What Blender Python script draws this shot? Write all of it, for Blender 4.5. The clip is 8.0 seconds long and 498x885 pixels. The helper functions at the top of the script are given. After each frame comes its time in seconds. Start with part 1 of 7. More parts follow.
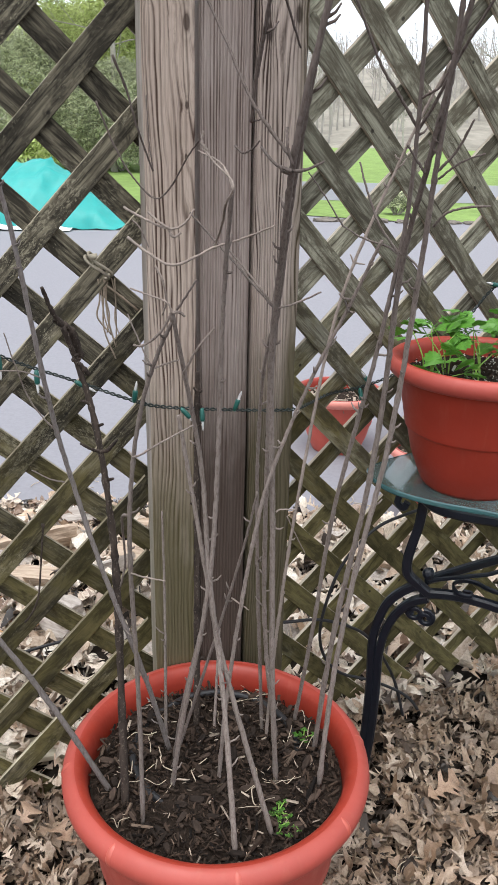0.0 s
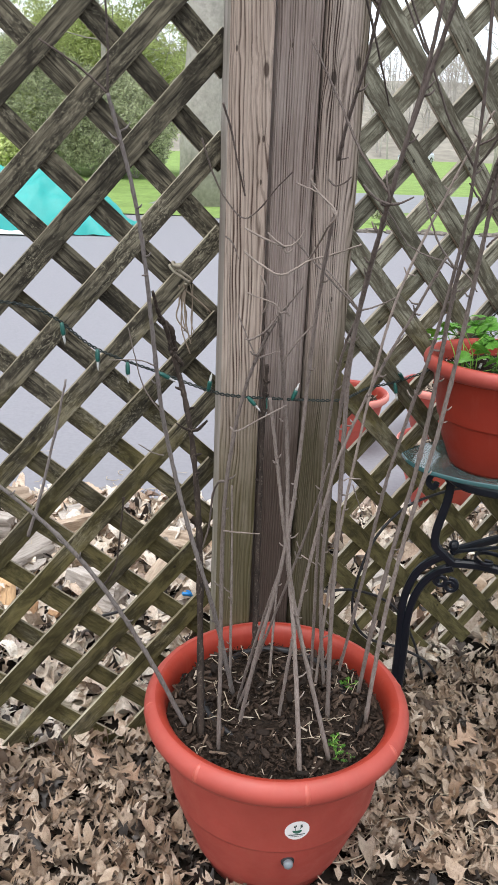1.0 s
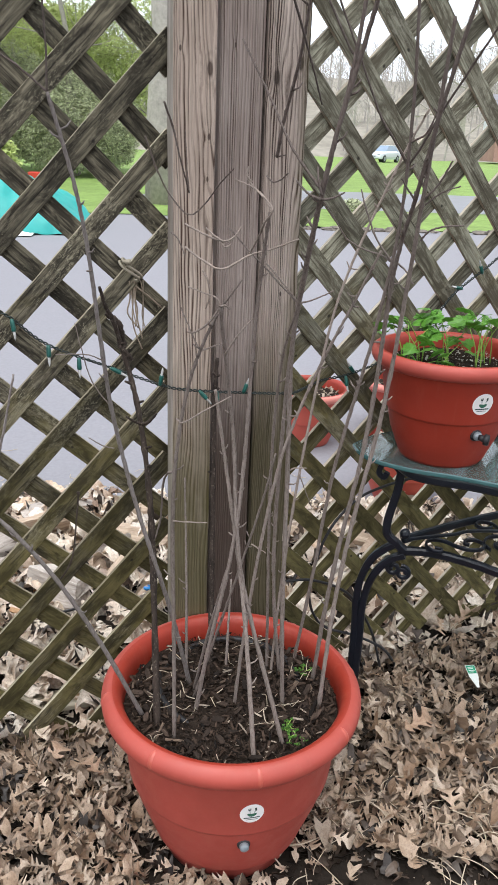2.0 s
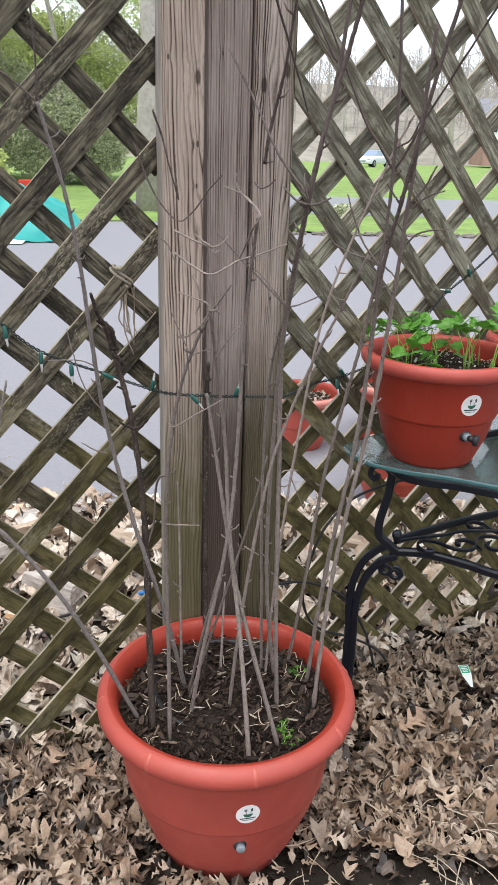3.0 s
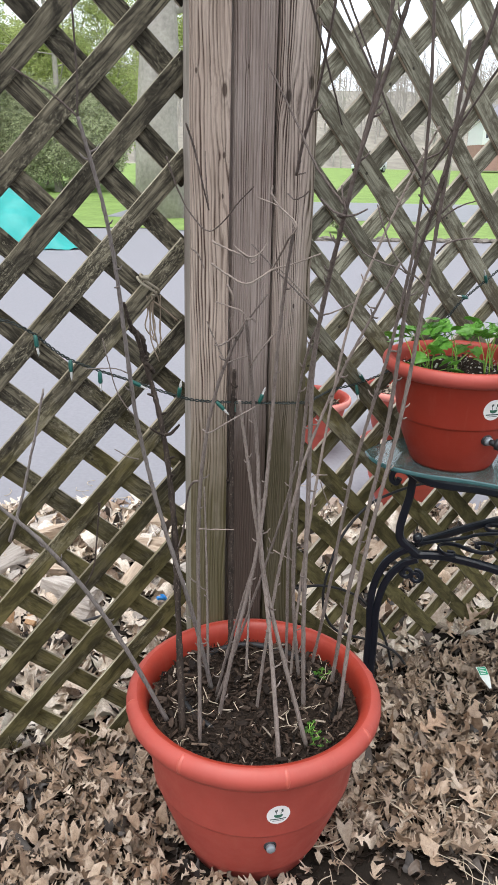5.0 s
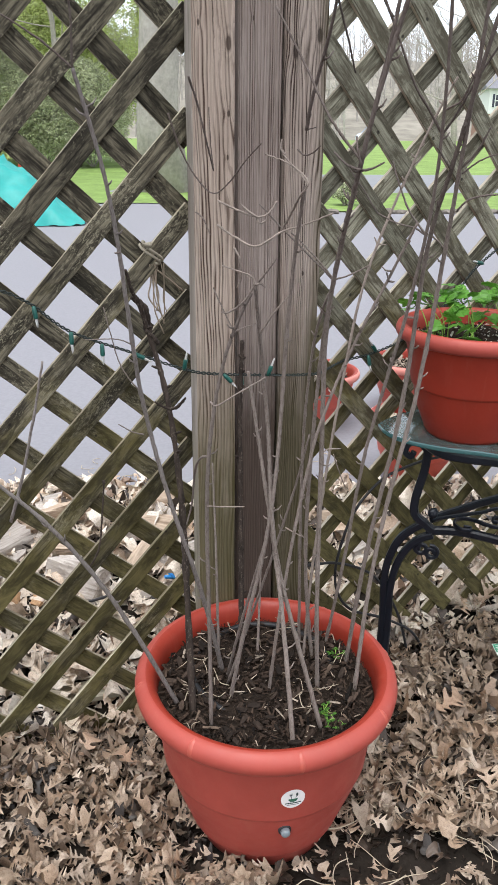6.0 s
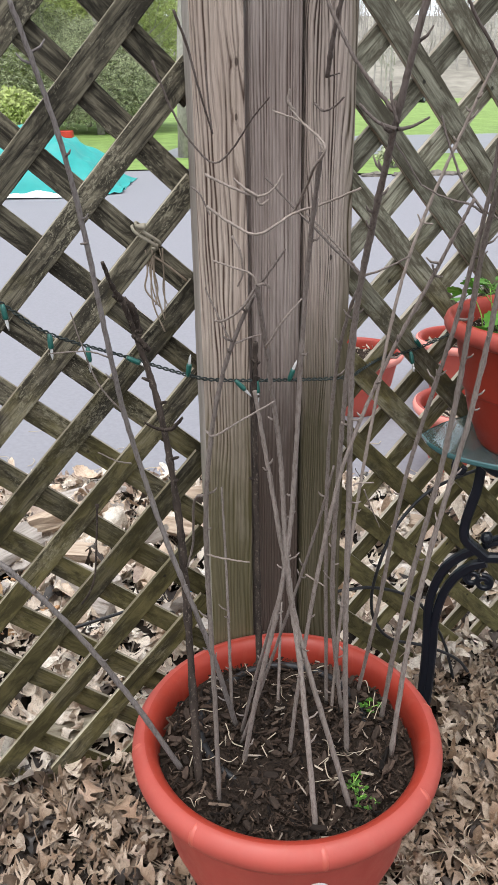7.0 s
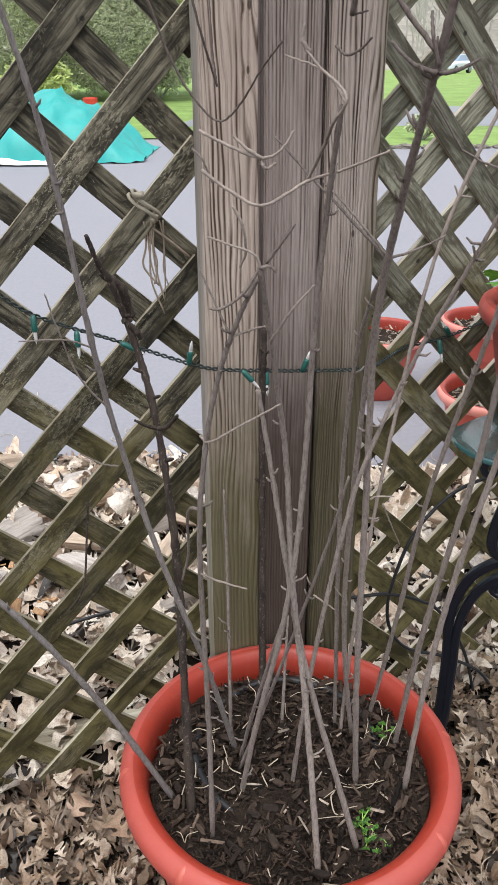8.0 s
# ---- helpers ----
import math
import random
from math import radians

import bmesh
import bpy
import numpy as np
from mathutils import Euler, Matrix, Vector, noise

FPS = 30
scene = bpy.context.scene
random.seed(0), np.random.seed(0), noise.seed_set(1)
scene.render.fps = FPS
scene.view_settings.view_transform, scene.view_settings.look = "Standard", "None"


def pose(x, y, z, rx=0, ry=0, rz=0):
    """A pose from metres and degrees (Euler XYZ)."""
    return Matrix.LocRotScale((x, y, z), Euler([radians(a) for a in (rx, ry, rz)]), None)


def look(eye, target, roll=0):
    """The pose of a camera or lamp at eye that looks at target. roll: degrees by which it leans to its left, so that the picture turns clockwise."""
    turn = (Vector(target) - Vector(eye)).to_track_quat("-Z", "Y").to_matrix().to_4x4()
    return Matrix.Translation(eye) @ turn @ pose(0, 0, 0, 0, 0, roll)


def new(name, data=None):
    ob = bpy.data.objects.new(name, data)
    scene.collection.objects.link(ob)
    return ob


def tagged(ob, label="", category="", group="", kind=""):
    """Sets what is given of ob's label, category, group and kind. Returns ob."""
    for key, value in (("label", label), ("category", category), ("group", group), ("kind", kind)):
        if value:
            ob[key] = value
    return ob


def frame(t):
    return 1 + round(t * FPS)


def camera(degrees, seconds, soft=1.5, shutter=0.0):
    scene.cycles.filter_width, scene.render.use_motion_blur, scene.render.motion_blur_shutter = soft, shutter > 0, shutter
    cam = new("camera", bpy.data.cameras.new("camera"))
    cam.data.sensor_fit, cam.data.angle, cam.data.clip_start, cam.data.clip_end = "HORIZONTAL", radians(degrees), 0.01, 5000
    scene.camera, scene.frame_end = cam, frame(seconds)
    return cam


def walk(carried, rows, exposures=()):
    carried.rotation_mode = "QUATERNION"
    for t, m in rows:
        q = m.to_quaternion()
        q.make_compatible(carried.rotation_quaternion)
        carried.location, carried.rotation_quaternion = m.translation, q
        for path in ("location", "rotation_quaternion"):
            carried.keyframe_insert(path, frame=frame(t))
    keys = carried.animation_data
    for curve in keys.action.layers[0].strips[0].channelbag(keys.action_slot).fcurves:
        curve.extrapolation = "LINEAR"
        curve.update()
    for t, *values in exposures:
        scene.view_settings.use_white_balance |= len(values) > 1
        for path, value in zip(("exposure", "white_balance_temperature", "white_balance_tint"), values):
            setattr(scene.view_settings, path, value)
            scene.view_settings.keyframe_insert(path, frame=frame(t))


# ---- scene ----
cam = camera(34.7, 8.0, 1.15)
METRES, EYE, TILT, LEAN, TURN = 0.94, 1.306, -21.2, -1.2, 0.0
ROWS = [
    (0.0, 0.0, 0.0, 0.0, 0.0, 0.0, -0.0),
    (0.5, -0.0578, -0.0969, -0.0081, -0.15, 0.55, -0.39),
    (1.0, -0.158, -0.2268, -0.0474, -1.31, 0.49, -0.5),
    (1.5, -0.1652, -0.2664, -0.0559, -2.21, 0.42, -0.12),
    (2.0, -0.1161, -0.2592, -0.0607, -3.3, 0.4, 0.39),
    (3.5, -0.113, -0.2821, -0.0634, -3.75, 1.16, 1.13),
    (4.0, -0.1198, -0.2848, -0.0582, -3.53, 1.47, 1.09),
    (5.5, -0.1865, -0.2976, -0.0694, -4.03, 0.51, 1.65),
    (6.0, -0.1753, -0.2316, -0.0681, -3.42, -0.51, 2.12),
    (6.5, -0.1397, -0.0955, -0.0232, -2.22, -1.51, 2.4),
    (7.0, -0.1059, 0.0384, 0.0195, -0.18, -2.74, 2.27),
    (7.5, -0.0722, 0.1305, 0.0338, 1.11, -3.62, 1.83),
    (8.0, -0.0849, 0.1859, 0.0492, 1.28, -4.57, 1.01),
]
walk(cam, [(t, pose(0, 0, EYE, TILT, LEAN, TURN) @ pose(METRES * x, METRES * y, METRES * z, 90 + pitch, roll, yaw)) for t, x, y, z, yaw, pitch, roll in ROWS])

# fence frame: s runs along the fence to the right, d towards the camera, z up
YAW = radians(19.5)
FH = Vector((math.cos(YAW), math.sin(YAW), 0))
FN = Vector((math.sin(YAW), -math.cos(YAW), 0))
D0 = -1.3186
RNG = random.Random(7)


def fence(s, d, z):
    """A place given along the fence, out from the left lattice and up."""
    return FH * s + FN * (D0 + d) + Vector((0, 0, z))


# ---- world and light ----
world = bpy.data.worlds.new("overcast_sky")
scene.world = world
world.use_nodes = True
wt = world.node_tree
wt.nodes.clear()
sky = wt.nodes.new("ShaderNodeTexSky")
sky.sky_type = "NISHITA"
sky.sun_disc = False
sky.sun_elevation = radians(52)
sky.sun_rotation = radians(200)
sky.air_density, sky.dust_density, sky.ozone_density = 1.0, 4.0, 1.0
grey = wt.nodes.new("ShaderNodeHueSaturation")
grey.inputs["Saturation"].default_value = 0.22
wt.links.new(sky.outputs[0], grey.inputs["Color"])
cloud = wt.nodes.new("ShaderNodeMix")
cloud.data_type = "RGBA"
cloud.inputs[0].default_value = 0.6
cloud.inputs[7].default_value = (8.8, 9.4, 10.5, 1)
wt.links.new(grey.outputs[0], cloud.inputs[6])
back = wt.nodes.new("ShaderNodeBackground")
back.inputs["Strength"].default_value = 0.210
wt.links.new(cloud.outputs[2], back.inputs["Color"])
wout = wt.nodes.new("ShaderNodeOutputWorld")
wt.links.new(back.outputs[0], wout.inputs[0])

sun_data = bpy.data.lights.new("sun", "SUN")
sun_data.energy, sun_data.angle, sun_data.color = 2.5, radians(40), (1.0, 0.99, 0.97)
sun = new("sun", sun_data)
sun.matrix_world = look((-0.7, -1.8, 9.0), (0, 0, 0))


# ---- mesh helpers ----
class Shape:
    """Gathers vertices and faces of one mesh."""

    def __init__(self):
        self.v, self.f, self.m = [], [], []

    def add(self, verts, faces, slot=0):
        n = len(self.v)
        self.v += [tuple(p) for p in verts]
        self.f += [tuple(i + n for i in face) for face in faces]
        self.m += [slot] * len(faces)
        return self

    def mesh(self, name, *materials, smooth=False):
        me = bpy.data.meshes.new(name)
        me.from_pydata(self.v, [], self.f)
        for m in materials:
            me.materials.append(m)
        if len(materials) > 1:
            me.polygons.foreach_set("material_index", self.m)
        me.polygons.foreach_set("use_smooth", [smooth] * len(self.f))
        me.update()
        return me


def part(name, shape, material, parent=None, label="", smooth=False):
    """One mesh object, under a thing or a part."""
    mats = material if isinstance(material, (list, tuple)) else [material]
    ob = new(name, shape.mesh(name, *mats, smooth=smooth))
    if parent is not None:
        ob.parent = parent
    return tagged(ob, label)


def thing(name, label, category, group="", kind="", place=(0, 0, 0)):
    ob = new(name)
    ob.empty_display_size = 0.05
    ob.location = place
    return tagged(ob, label, category, group, kind)


def mesh_part(name, me, parent=None, label=""):
    ob = new(name, me)
    if parent is not None:
        ob.parent = parent
    return tagged(ob, label)


def bar(shape, a, b, wide, thick, bevel=0.002, slot=0):
    """A chamfered straight bar from a to b; wide and thick are the full cross-section vectors."""
    a, b, w, t = Vector(a), Vector(b), Vector(wide), Vector(thick)
    cw, ct = bevel / max(w.length, 1e-6), bevel / max(t.length, 1e-6)
    ring = [(-0.5 + cw, -0.5), (0.5 - cw, -0.5), (0.5, -0.5 + ct), (0.5, 0.5 - ct), (0.5 - cw, 0.5), (-0.5 + cw, 0.5), (-0.5, 0.5 - ct), (-0.5, -0.5 + ct)]
    vs = [p + w * u + t * v for p in (a, b) for u, v in ring]
    fs = [(i, (i + 1) % 8, 8 + (i + 1) % 8, 8 + i) for i in range(8)] + [tuple(range(7, -1, -1)), tuple(range(8, 16))]
    return shape.add(vs, fs, slot)


def rounded_box(shape, m, size, bevel, slot=0):
    """A box of full size, chamfered on all edges, at the pose m."""
    x, y, z = (s / 2 for s in size)
    b = min(bevel, x * 0.9, y * 0.9, z * 0.9)
    bm = bmesh.new()
    bmesh.ops.create_cube(bm, size=1.0, matrix=Matrix.Diagonal((2 * x, 2 * y, 2 * z, 1)))
    bmesh.ops.bevel(bm, geom=bm.edges[:], offset=b, segments=2, affect="EDGES", profile=0.5)
    bm.verts.index_update()
    shape.add([m @ v.co for v in bm.verts], [[v.index for v in f.verts] for f in bm.faces], slot)
    bm.free()
    return shape


def lathe(shape, profile, segs=64, centre=(0, 0, 0), slot=0, wobble=0.0):
    """Turns (radius, height) pairs round the z axis."""
    c = Vector(centre)
    vs, fs = [], []
    for r, z in profile:
        for i in range(segs):
            a = 2 * math.pi * i / segs
            k = 1 + wobble * math.sin(2 * a + 0.7)
            vs.append(c + Vector((r * k * math.cos(a), r * k * math.sin(a), z)))
    for j in range(len(profile) - 1):
        for i in range(segs):
            k = (i + 1) % segs
            fs.append((j * segs + i, j * segs + k, (j + 1) * segs + k, (j + 1) * segs + i))
    return shape.add(vs, fs, slot)


def smooth_path(points, steps=6):
    """Catmull-Rom through the points, each with any number of coordinates."""
    p = [np.array(q, float) for q in points]
    if len(p) < 3:
        return [p[0] + (p[-1] - p[0]) * k / steps for k in range(steps + 1)]
    p = [2 * p[0] - p[1]] + p + [2 * p[-1] - p[-2]]
    out = []
    for i in range(1, len(p) - 2):
        for k in range(steps):
            t = k / steps
            out.append(0.5 * (2 * p[i] + (p[i + 1] - p[i - 1]) * t + (2 * p[i - 1] - 5 * p[i] + 4 * p[i + 1] - p[i + 2]) * t * t + (3 * p[i] - p[i - 1] - 3 * p[i + 1] + p[i + 2]) * t**3))
    out.append(p[-2])
    return out


def tube(shape, points, radii, segs=6, slot=0, closed_ends=True):
    """A tube along the points; radii is one number or one for each point."""
    pts = [Vector(p[:3]) for p in points]
    n = len(pts)
    rs = [radii] * n if isinstance(radii, (int, float)) else list(radii)
    vs, fs, side = [], [], None
    for i, p in enumerate(pts):
        d = (pts[min(i + 1, n - 1)] - pts[max(i - 1, 0)])
        d = d.normalized() if d.length > 1e-9 else Vector((0, 0, 1))
        if side is None:
            side = d.orthogonal().normalized()
        side = (side - d * side.dot(d)).normalized()
        up = d.cross(side)
        for k in range(segs):
            a = 2 * math.pi * k / segs
            vs.append(p + (side * math.cos(a) + up * math.sin(a)) * rs[i])
    for i in range(n - 1):
        for k in range(segs):
            l = (k + 1) % segs
            fs.append((i * segs + k, i * segs + l, (i + 1) * segs + l, (i + 1) * segs + k))
    if closed_ends:
        fs += [tuple(range(segs - 1, -1, -1)), tuple((n - 1) * segs + k for k in range(segs))]
    return shape.add(vs, fs, slot)


def ball(shape, centre, r, squash=(1, 1, 1), rough=0.0, detail=2, slot=0, seed=0):
    """A lump: an icosphere, squashed and made uneven by noise."""
    bm = bmesh.new()
    bmesh.ops.create_icosphere(bm, subdivisions=detail, radius=1.0)
    c, q = Vector(centre), Vector(squash)
    bm.verts.index_update()
    vs = []
    for v in bm.verts:
        k = 1 + rough * noise.noise(v.co * 1.7 + Vector((seed * 3.1, seed * 1.7, 0)))
        vs.append(c + Vector((v.co.x * q.x, v.co.y * q.y, v.co.z * q.z)) * r * k)
    shape.add(vs, [[v.index for v in f.verts] for f in bm.faces], slot)
    bm.free()
    return shape


# ---- materials ----
def material(name, rough=0.7, metallic=0.0, spec=0.5):
    m = bpy.data.materials.new(name)
    m.use_nodes = True
    nt = m.node_tree
    b = nt.nodes["Principled BSDF"]
    b.inputs["Roughness"].default_value = rough
    b.inputs["Metallic"].default_value = metallic
    b.inputs["Specular IOR Level"].default_value = spec
    return m, nt, b


def coords(nt, scale=(1, 1, 1), world_space=False):
    mp = nt.nodes.new("ShaderNodeMapping")
    mp.inputs["Scale"].default_value = scale
    if world_space:
        geo = nt.nodes.new("ShaderNodeNewGeometry")
        nt.links.new(geo.outputs["Position"], mp.inputs[0])
    else:
        tc = nt.nodes.new("ShaderNodeTexCoord")
        nt.links.new(tc.outputs["Object"], mp.inputs[0])
    return mp.outputs[0]


def noise_node(nt, vec, scale, detail=6, rough=0.6, distort=0.0):
    n = nt.nodes.new("ShaderNodeTexNoise")
    n.inputs["Scale"].default_value = scale
    n.inputs["Detail"].default_value = detail
    n.inputs["Roughness"].default_value = rough
    n.inputs["Distortion"].default_value = distort
    nt.links.new(vec, n.inputs["Vector"])
    return n.outputs[0]


def ramp(nt, fac, *stops):
    r = nt.nodes.new("ShaderNodeValToRGB")
    el = r.color_ramp.elements
    while len(el) < len(stops):
        el.new(0.5)
    for e, (p, c) in zip(el, stops):
        e.position = p
        e.color = (*c, 1) if len(c) == 3 else c
    nt.links.new(fac, r.inputs[0])
    return r.outputs[0]


def mix(nt, fac, a, b, mode="MIX"):
    n = nt.nodes.new("ShaderNodeMix")
    n.data_type, n.blend_type = "RGBA", mode
    for sock, val in ((n.inputs[0], fac), (n.inputs[6], a), (n.inputs[7], b)):
        if hasattr(val, "links"):
            nt.links.new(val, sock)
        elif isinstance(val, (int, float)):
            sock.default_value = val
        else:
            sock.default_value = (*val, 1)
    return n.outputs[2]


def bump(nt, height, strength=0.4, distance=0.002, chain=None):
    b = nt.nodes.new("ShaderNodeBump")
    b.inputs["Strength"].default_value = strength
    b.inputs["Distance"].default_value = distance
    nt.links.new(height, b.inputs["Height"])
    if chain is not None:
        nt.links.new(chain, b.inputs["Normal"])
    return b.outputs[0]


def vary(nt, colour, amount=0.25, island=False):
    """Brightness that differs from piece to piece."""
    src = nt.nodes.new("ShaderNodeNewGeometry" if island else "ShaderNodeObjectInfo")
    mr = nt.nodes.new("ShaderNodeMapRange")
    mr.inputs[3].default_value, mr.inputs[4].default_value = 1 - amount, 1 + amount
    nt.links.new(src.outputs["Random Per Island" if island else "Random"], mr.inputs[0])
    h = nt.nodes.new("ShaderNodeHueSaturation")
    nt.links.new(mr.outputs[0], h.inputs["Value"])
    nt.links.new(colour, h.inputs["Color"])
    return h.outputs[0]


def simple(name, colour, rough=0.7, metallic=0.0, spec=0.5, scale=30, amount=0.18, relief=0.15, distance=0.001):
    """A plain surface with fine mottling at two scales and slight relief."""
    m, nt, b = material(name, rough, metallic, spec)
    v = coords(nt)
    n1, n2 = noise_node(nt, v, scale, 5), noise_node(nt, v, scale * 0.12, 3)
    lo, hi = tuple(c * (1 - amount) for c in colour), tuple(min(c * (1 + amount), 1) for c in colour)
    c1 = ramp(nt, n1, (0.3, lo), (0.7, hi))
    c2 = ramp(nt, n2, (0.3, lo), (0.7, hi))
    nt.links.new(mix(nt, 0.5, c1, c2), b.inputs["Base Color"])
    nt.links.new(bump(nt, n1, relief, distance), b.inputs["Normal"])
    return m


def weathered_wood(name, pale, dark, moss=None, moss_amount=0.4, lines=70, fleck=None, island=False):
    """Grey, grooved wood; the grain runs along the local z axis."""
    m, nt, b = material(name, 0.85, 0.0, 0.25)
    v = coords(nt, (1, 1, 0.035))
    vl = coords(nt, (1, 1, 0.25))
    v3 = coords(nt)
    grain = noise_node(nt, v, lines, 4, 0.62, 0.4)
    fine = noise_node(nt, v, lines * 4, 3, 0.6, 0.2)
    broad = noise_node(nt, vl, 9, 4, 0.6, 0.8)
    col = ramp(nt, grain, (0.30, dark), (0.46, tuple(0.55 * a + 0.45 * d for a, d in zip(pale, dark))), (0.62, pale))
    col = mix(nt, ramp(nt, broad, (0.35, (0, 0, 0)), (0.7, (1, 1, 1))), col, mix(nt, 1.0, col, (0.62, 0.58, 0.56), "MULTIPLY"))
    col = mix(nt, ramp(nt, fine, (0.3, (0.5, 0.5, 0.5)), (0.5, (0, 0, 0))), col, dark)
    if fleck:
        fl = noise_node(nt, coords(nt, (1, 1, 0.3)), 160, 3, 0.7)
        col = mix(nt, ramp(nt, fl, (0.60, (0, 0, 0)), (0.68, (1, 1, 1))), col, fleck)
    if moss:
        mo = noise_node(nt, coords(nt, (1, 1, 0.35), True), 6, 5, 0.65)
        sep = nt.nodes.new("ShaderNodeSeparateXYZ")
        geo = nt.nodes.new("ShaderNodeNewGeometry")
        nt.links.new(geo.outputs["Position"], sep.inputs[0])
        damp = nt.nodes.new("ShaderNodeMapRange")
        damp.inputs[1].default_value, damp.inputs[2].default_value = 0.35, 1.0
        damp.inputs[3].default_value, damp.inputs[4].default_value = moss_amount, -0.05
        nt.links.new(sep.outputs[2], damp.inputs[0])
        add = nt.nodes.new("ShaderNodeMath")
        nt.links.new(mo, add.inputs[0])
        nt.links.new(damp.outputs[0], add.inputs[1])
        col = mix(nt, ramp(nt, add.outputs[0], (0.55, (0, 0, 0)), (0.95, (0.85, 0.85, 0.85))), col, moss)
    col = vary(nt, col, 0.14, island)
    nt.links.new(col, b.inputs["Base Color"])
    h = bump(nt, grain, 0.7, 0.003)
    h = bump(nt, fine, 0.4, 0.001, h)
    nt.links.new(h, b.inputs["Normal"])
    return m


def post_wood(name, pale, dark, moss, moss_amount, period, knots, contrast=1.0, wander=1.0, cut=0.45, wet_edge=None):
    """Weathered softwood: ring lines that swing round the knots, open grain, grey bloom, moss stains. Knots: along the fence, height."""
    m, nt, b = material(name, 0.85, 0.0, 0.25)
    pos = coords(nt, (1, 1, 1))
    sep = nt.nodes.new("ShaderNodeSeparateXYZ")
    nt.links.new(pos, sep.inputs[0])

    def math_node(op, a, c):
        n = nt.nodes.new("ShaderNodeMath")
        n.operation = op
        for sock, val in zip(n.inputs, (a, c)):
            if isinstance(val, (int, float)):
                sock.default_value = val
            else:
                nt.links.new(val, sock)
        return n.outputs[0]

    along = math_node("ADD", math_node("MULTIPLY", sep.outputs[0], FH.x), math_node("MULTIPLY", sep.outputs[1], FH.y))
    deep = math_node("ADD", math_node("MULTIPLY", sep.outputs[0], FN.x), math_node("MULTIPLY", sep.outputs[1], FN.y))
    swing = noise_node(nt, coords(nt, (1, 1, 0.16)), 9, 3, 0.5)
    ring = math_node("ADD", math_node("ADD", along, math_node("MULTIPLY", deep, 0.9)), math_node("MULTIPLY", swing, 0.055 * wander))
    heart = None
    rough_n = noise_node(nt, coords(nt, (1, 1, 0.5)), 85, 4, 0.7)
    for s, z, size in knots:
        dx = math_node("DIVIDE", math_node("SUBTRACT", along, s), 0.013 * size)
        dz = math_node("DIVIDE", math_node("SUBTRACT", sep.outputs[2], z), 0.030 * size)
        r2 = math_node("ADD", math_node("MULTIPLY", dx, dx), math_node("MULTIPLY", dz, dz))
        r2 = math_node("MULTIPLY", r2, math_node("ADD", 0.35, math_node("MULTIPLY", rough_n, 1.3)))
        bell = math_node("POWER", 2.718, math_node("MULTIPLY", r2, -0.55))
        ring = math_node("ADD", ring, math_node("MULTIPLY", math_node("MULTIPLY", bell, dx), 0.012 * size))
        off = math_node("SUBTRACT", r2, 0.75)
        shell = math_node("POWER", 2.718, math_node("MULTIPLY", math_node("MULTIPLY", off, off), -9.0))
        core = math_node("MAXIMUM", math_node("POWER", 2.718, math_node("MULTIPLY", r2, -7.0)), math_node("MULTIPLY", shell, 0.12))
        heart = core if heart is None else math_node("MAXIMUM", heart, core)
    com = nt.nodes.new("ShaderNodeCombineXYZ")
    nt.links.new(ring, com.inputs[0])
    nt.links.new(math_node("MULTIPLY", sep.outputs[2], 0.02), com.inputs[2])
    # growth rings: even ridges with narrow eroded grooves, uneven in spacing and depth
    wander_n = noise_node(nt, com.outputs[0], 0.22 / period, 2, 0.5)
    wave = math_node("SINE", math_node("ADD", math_node("MULTIPLY", ring, 6.283 / period), math_node("MULTIPLY", wander_n, 9.0)), 0.0)
    depth_n = noise_node(nt, com.outputs[0], 0.5 / period, 3, 0.6)
    gaps_n = noise_node(nt, coords(nt, (1, 1, 0.10)), 60, 4, 0.65)
    lines = math_node("ADD", math_node("ADD", math_node("MULTIPLY", wave, 0.155), math_node("MULTIPLY", depth_n, 0.80)), math_node("MULTIPLY", gaps_n, 0.45))
    hair = noise_node(nt, com.outputs[0], 4.5 / period, 3, 0.6)
    fibre = noise_node(nt, coords(nt, (1, 1, 0.03)), 420, 3, 0.6)
    broad = noise_node(nt, coords(nt, (1, 1, 0.22)), 11, 4, 0.6, 0.5)
    mid_c = tuple(0.62 * p + 0.38 * d for p, d in zip(pale, dark))
    col = ramp(nt, lines, (cut - 0.10, dark), (cut, mid_c), (cut + 0.15, pale))
    col = mix(nt, ramp(nt, hair, (0.36, (0.6 * contrast,) * 3), (0.47, (0, 0, 0))), col, mix(nt, 0.5, col, dark))
    col = mix(nt, ramp(nt, fibre, (0.35, (0.45, 0.45, 0.45)), (0.6, (0, 0, 0))), col, mix(nt, 1.0, col, (0.55, 0.52, 0.50), "MULTIPLY"))
    col = mix(nt, ramp(nt, broad, (0.40, (0, 0, 0)), (0.66, (0.7, 0.7, 0.7))), col, mix(nt, 1.0, col, (0.70, 0.64, 0.62), "MULTIPLY"))
    if heart is not None:
        col = mix(nt, ramp(nt, heart, (0.05, (0, 0, 0)), (0.45, (0.85, 0.85, 0.85))), col, tuple(0.55 * d for d in dark))
    mo = noise_node(nt, coords(nt, (1, 1, 0.35)), 7, 5, 0.65)
    damp = nt.nodes.new("ShaderNodeMapRange")
    damp.inputs[1].default_value, damp.inputs[2].default_value = 0.30, 1.05
    damp.inputs[3].default_value, damp.inputs[4].default_value = moss_amount, -0.15
    nt.links.new(sep.outputs[2], damp.inputs[0])
    wet = damp.outputs[0]
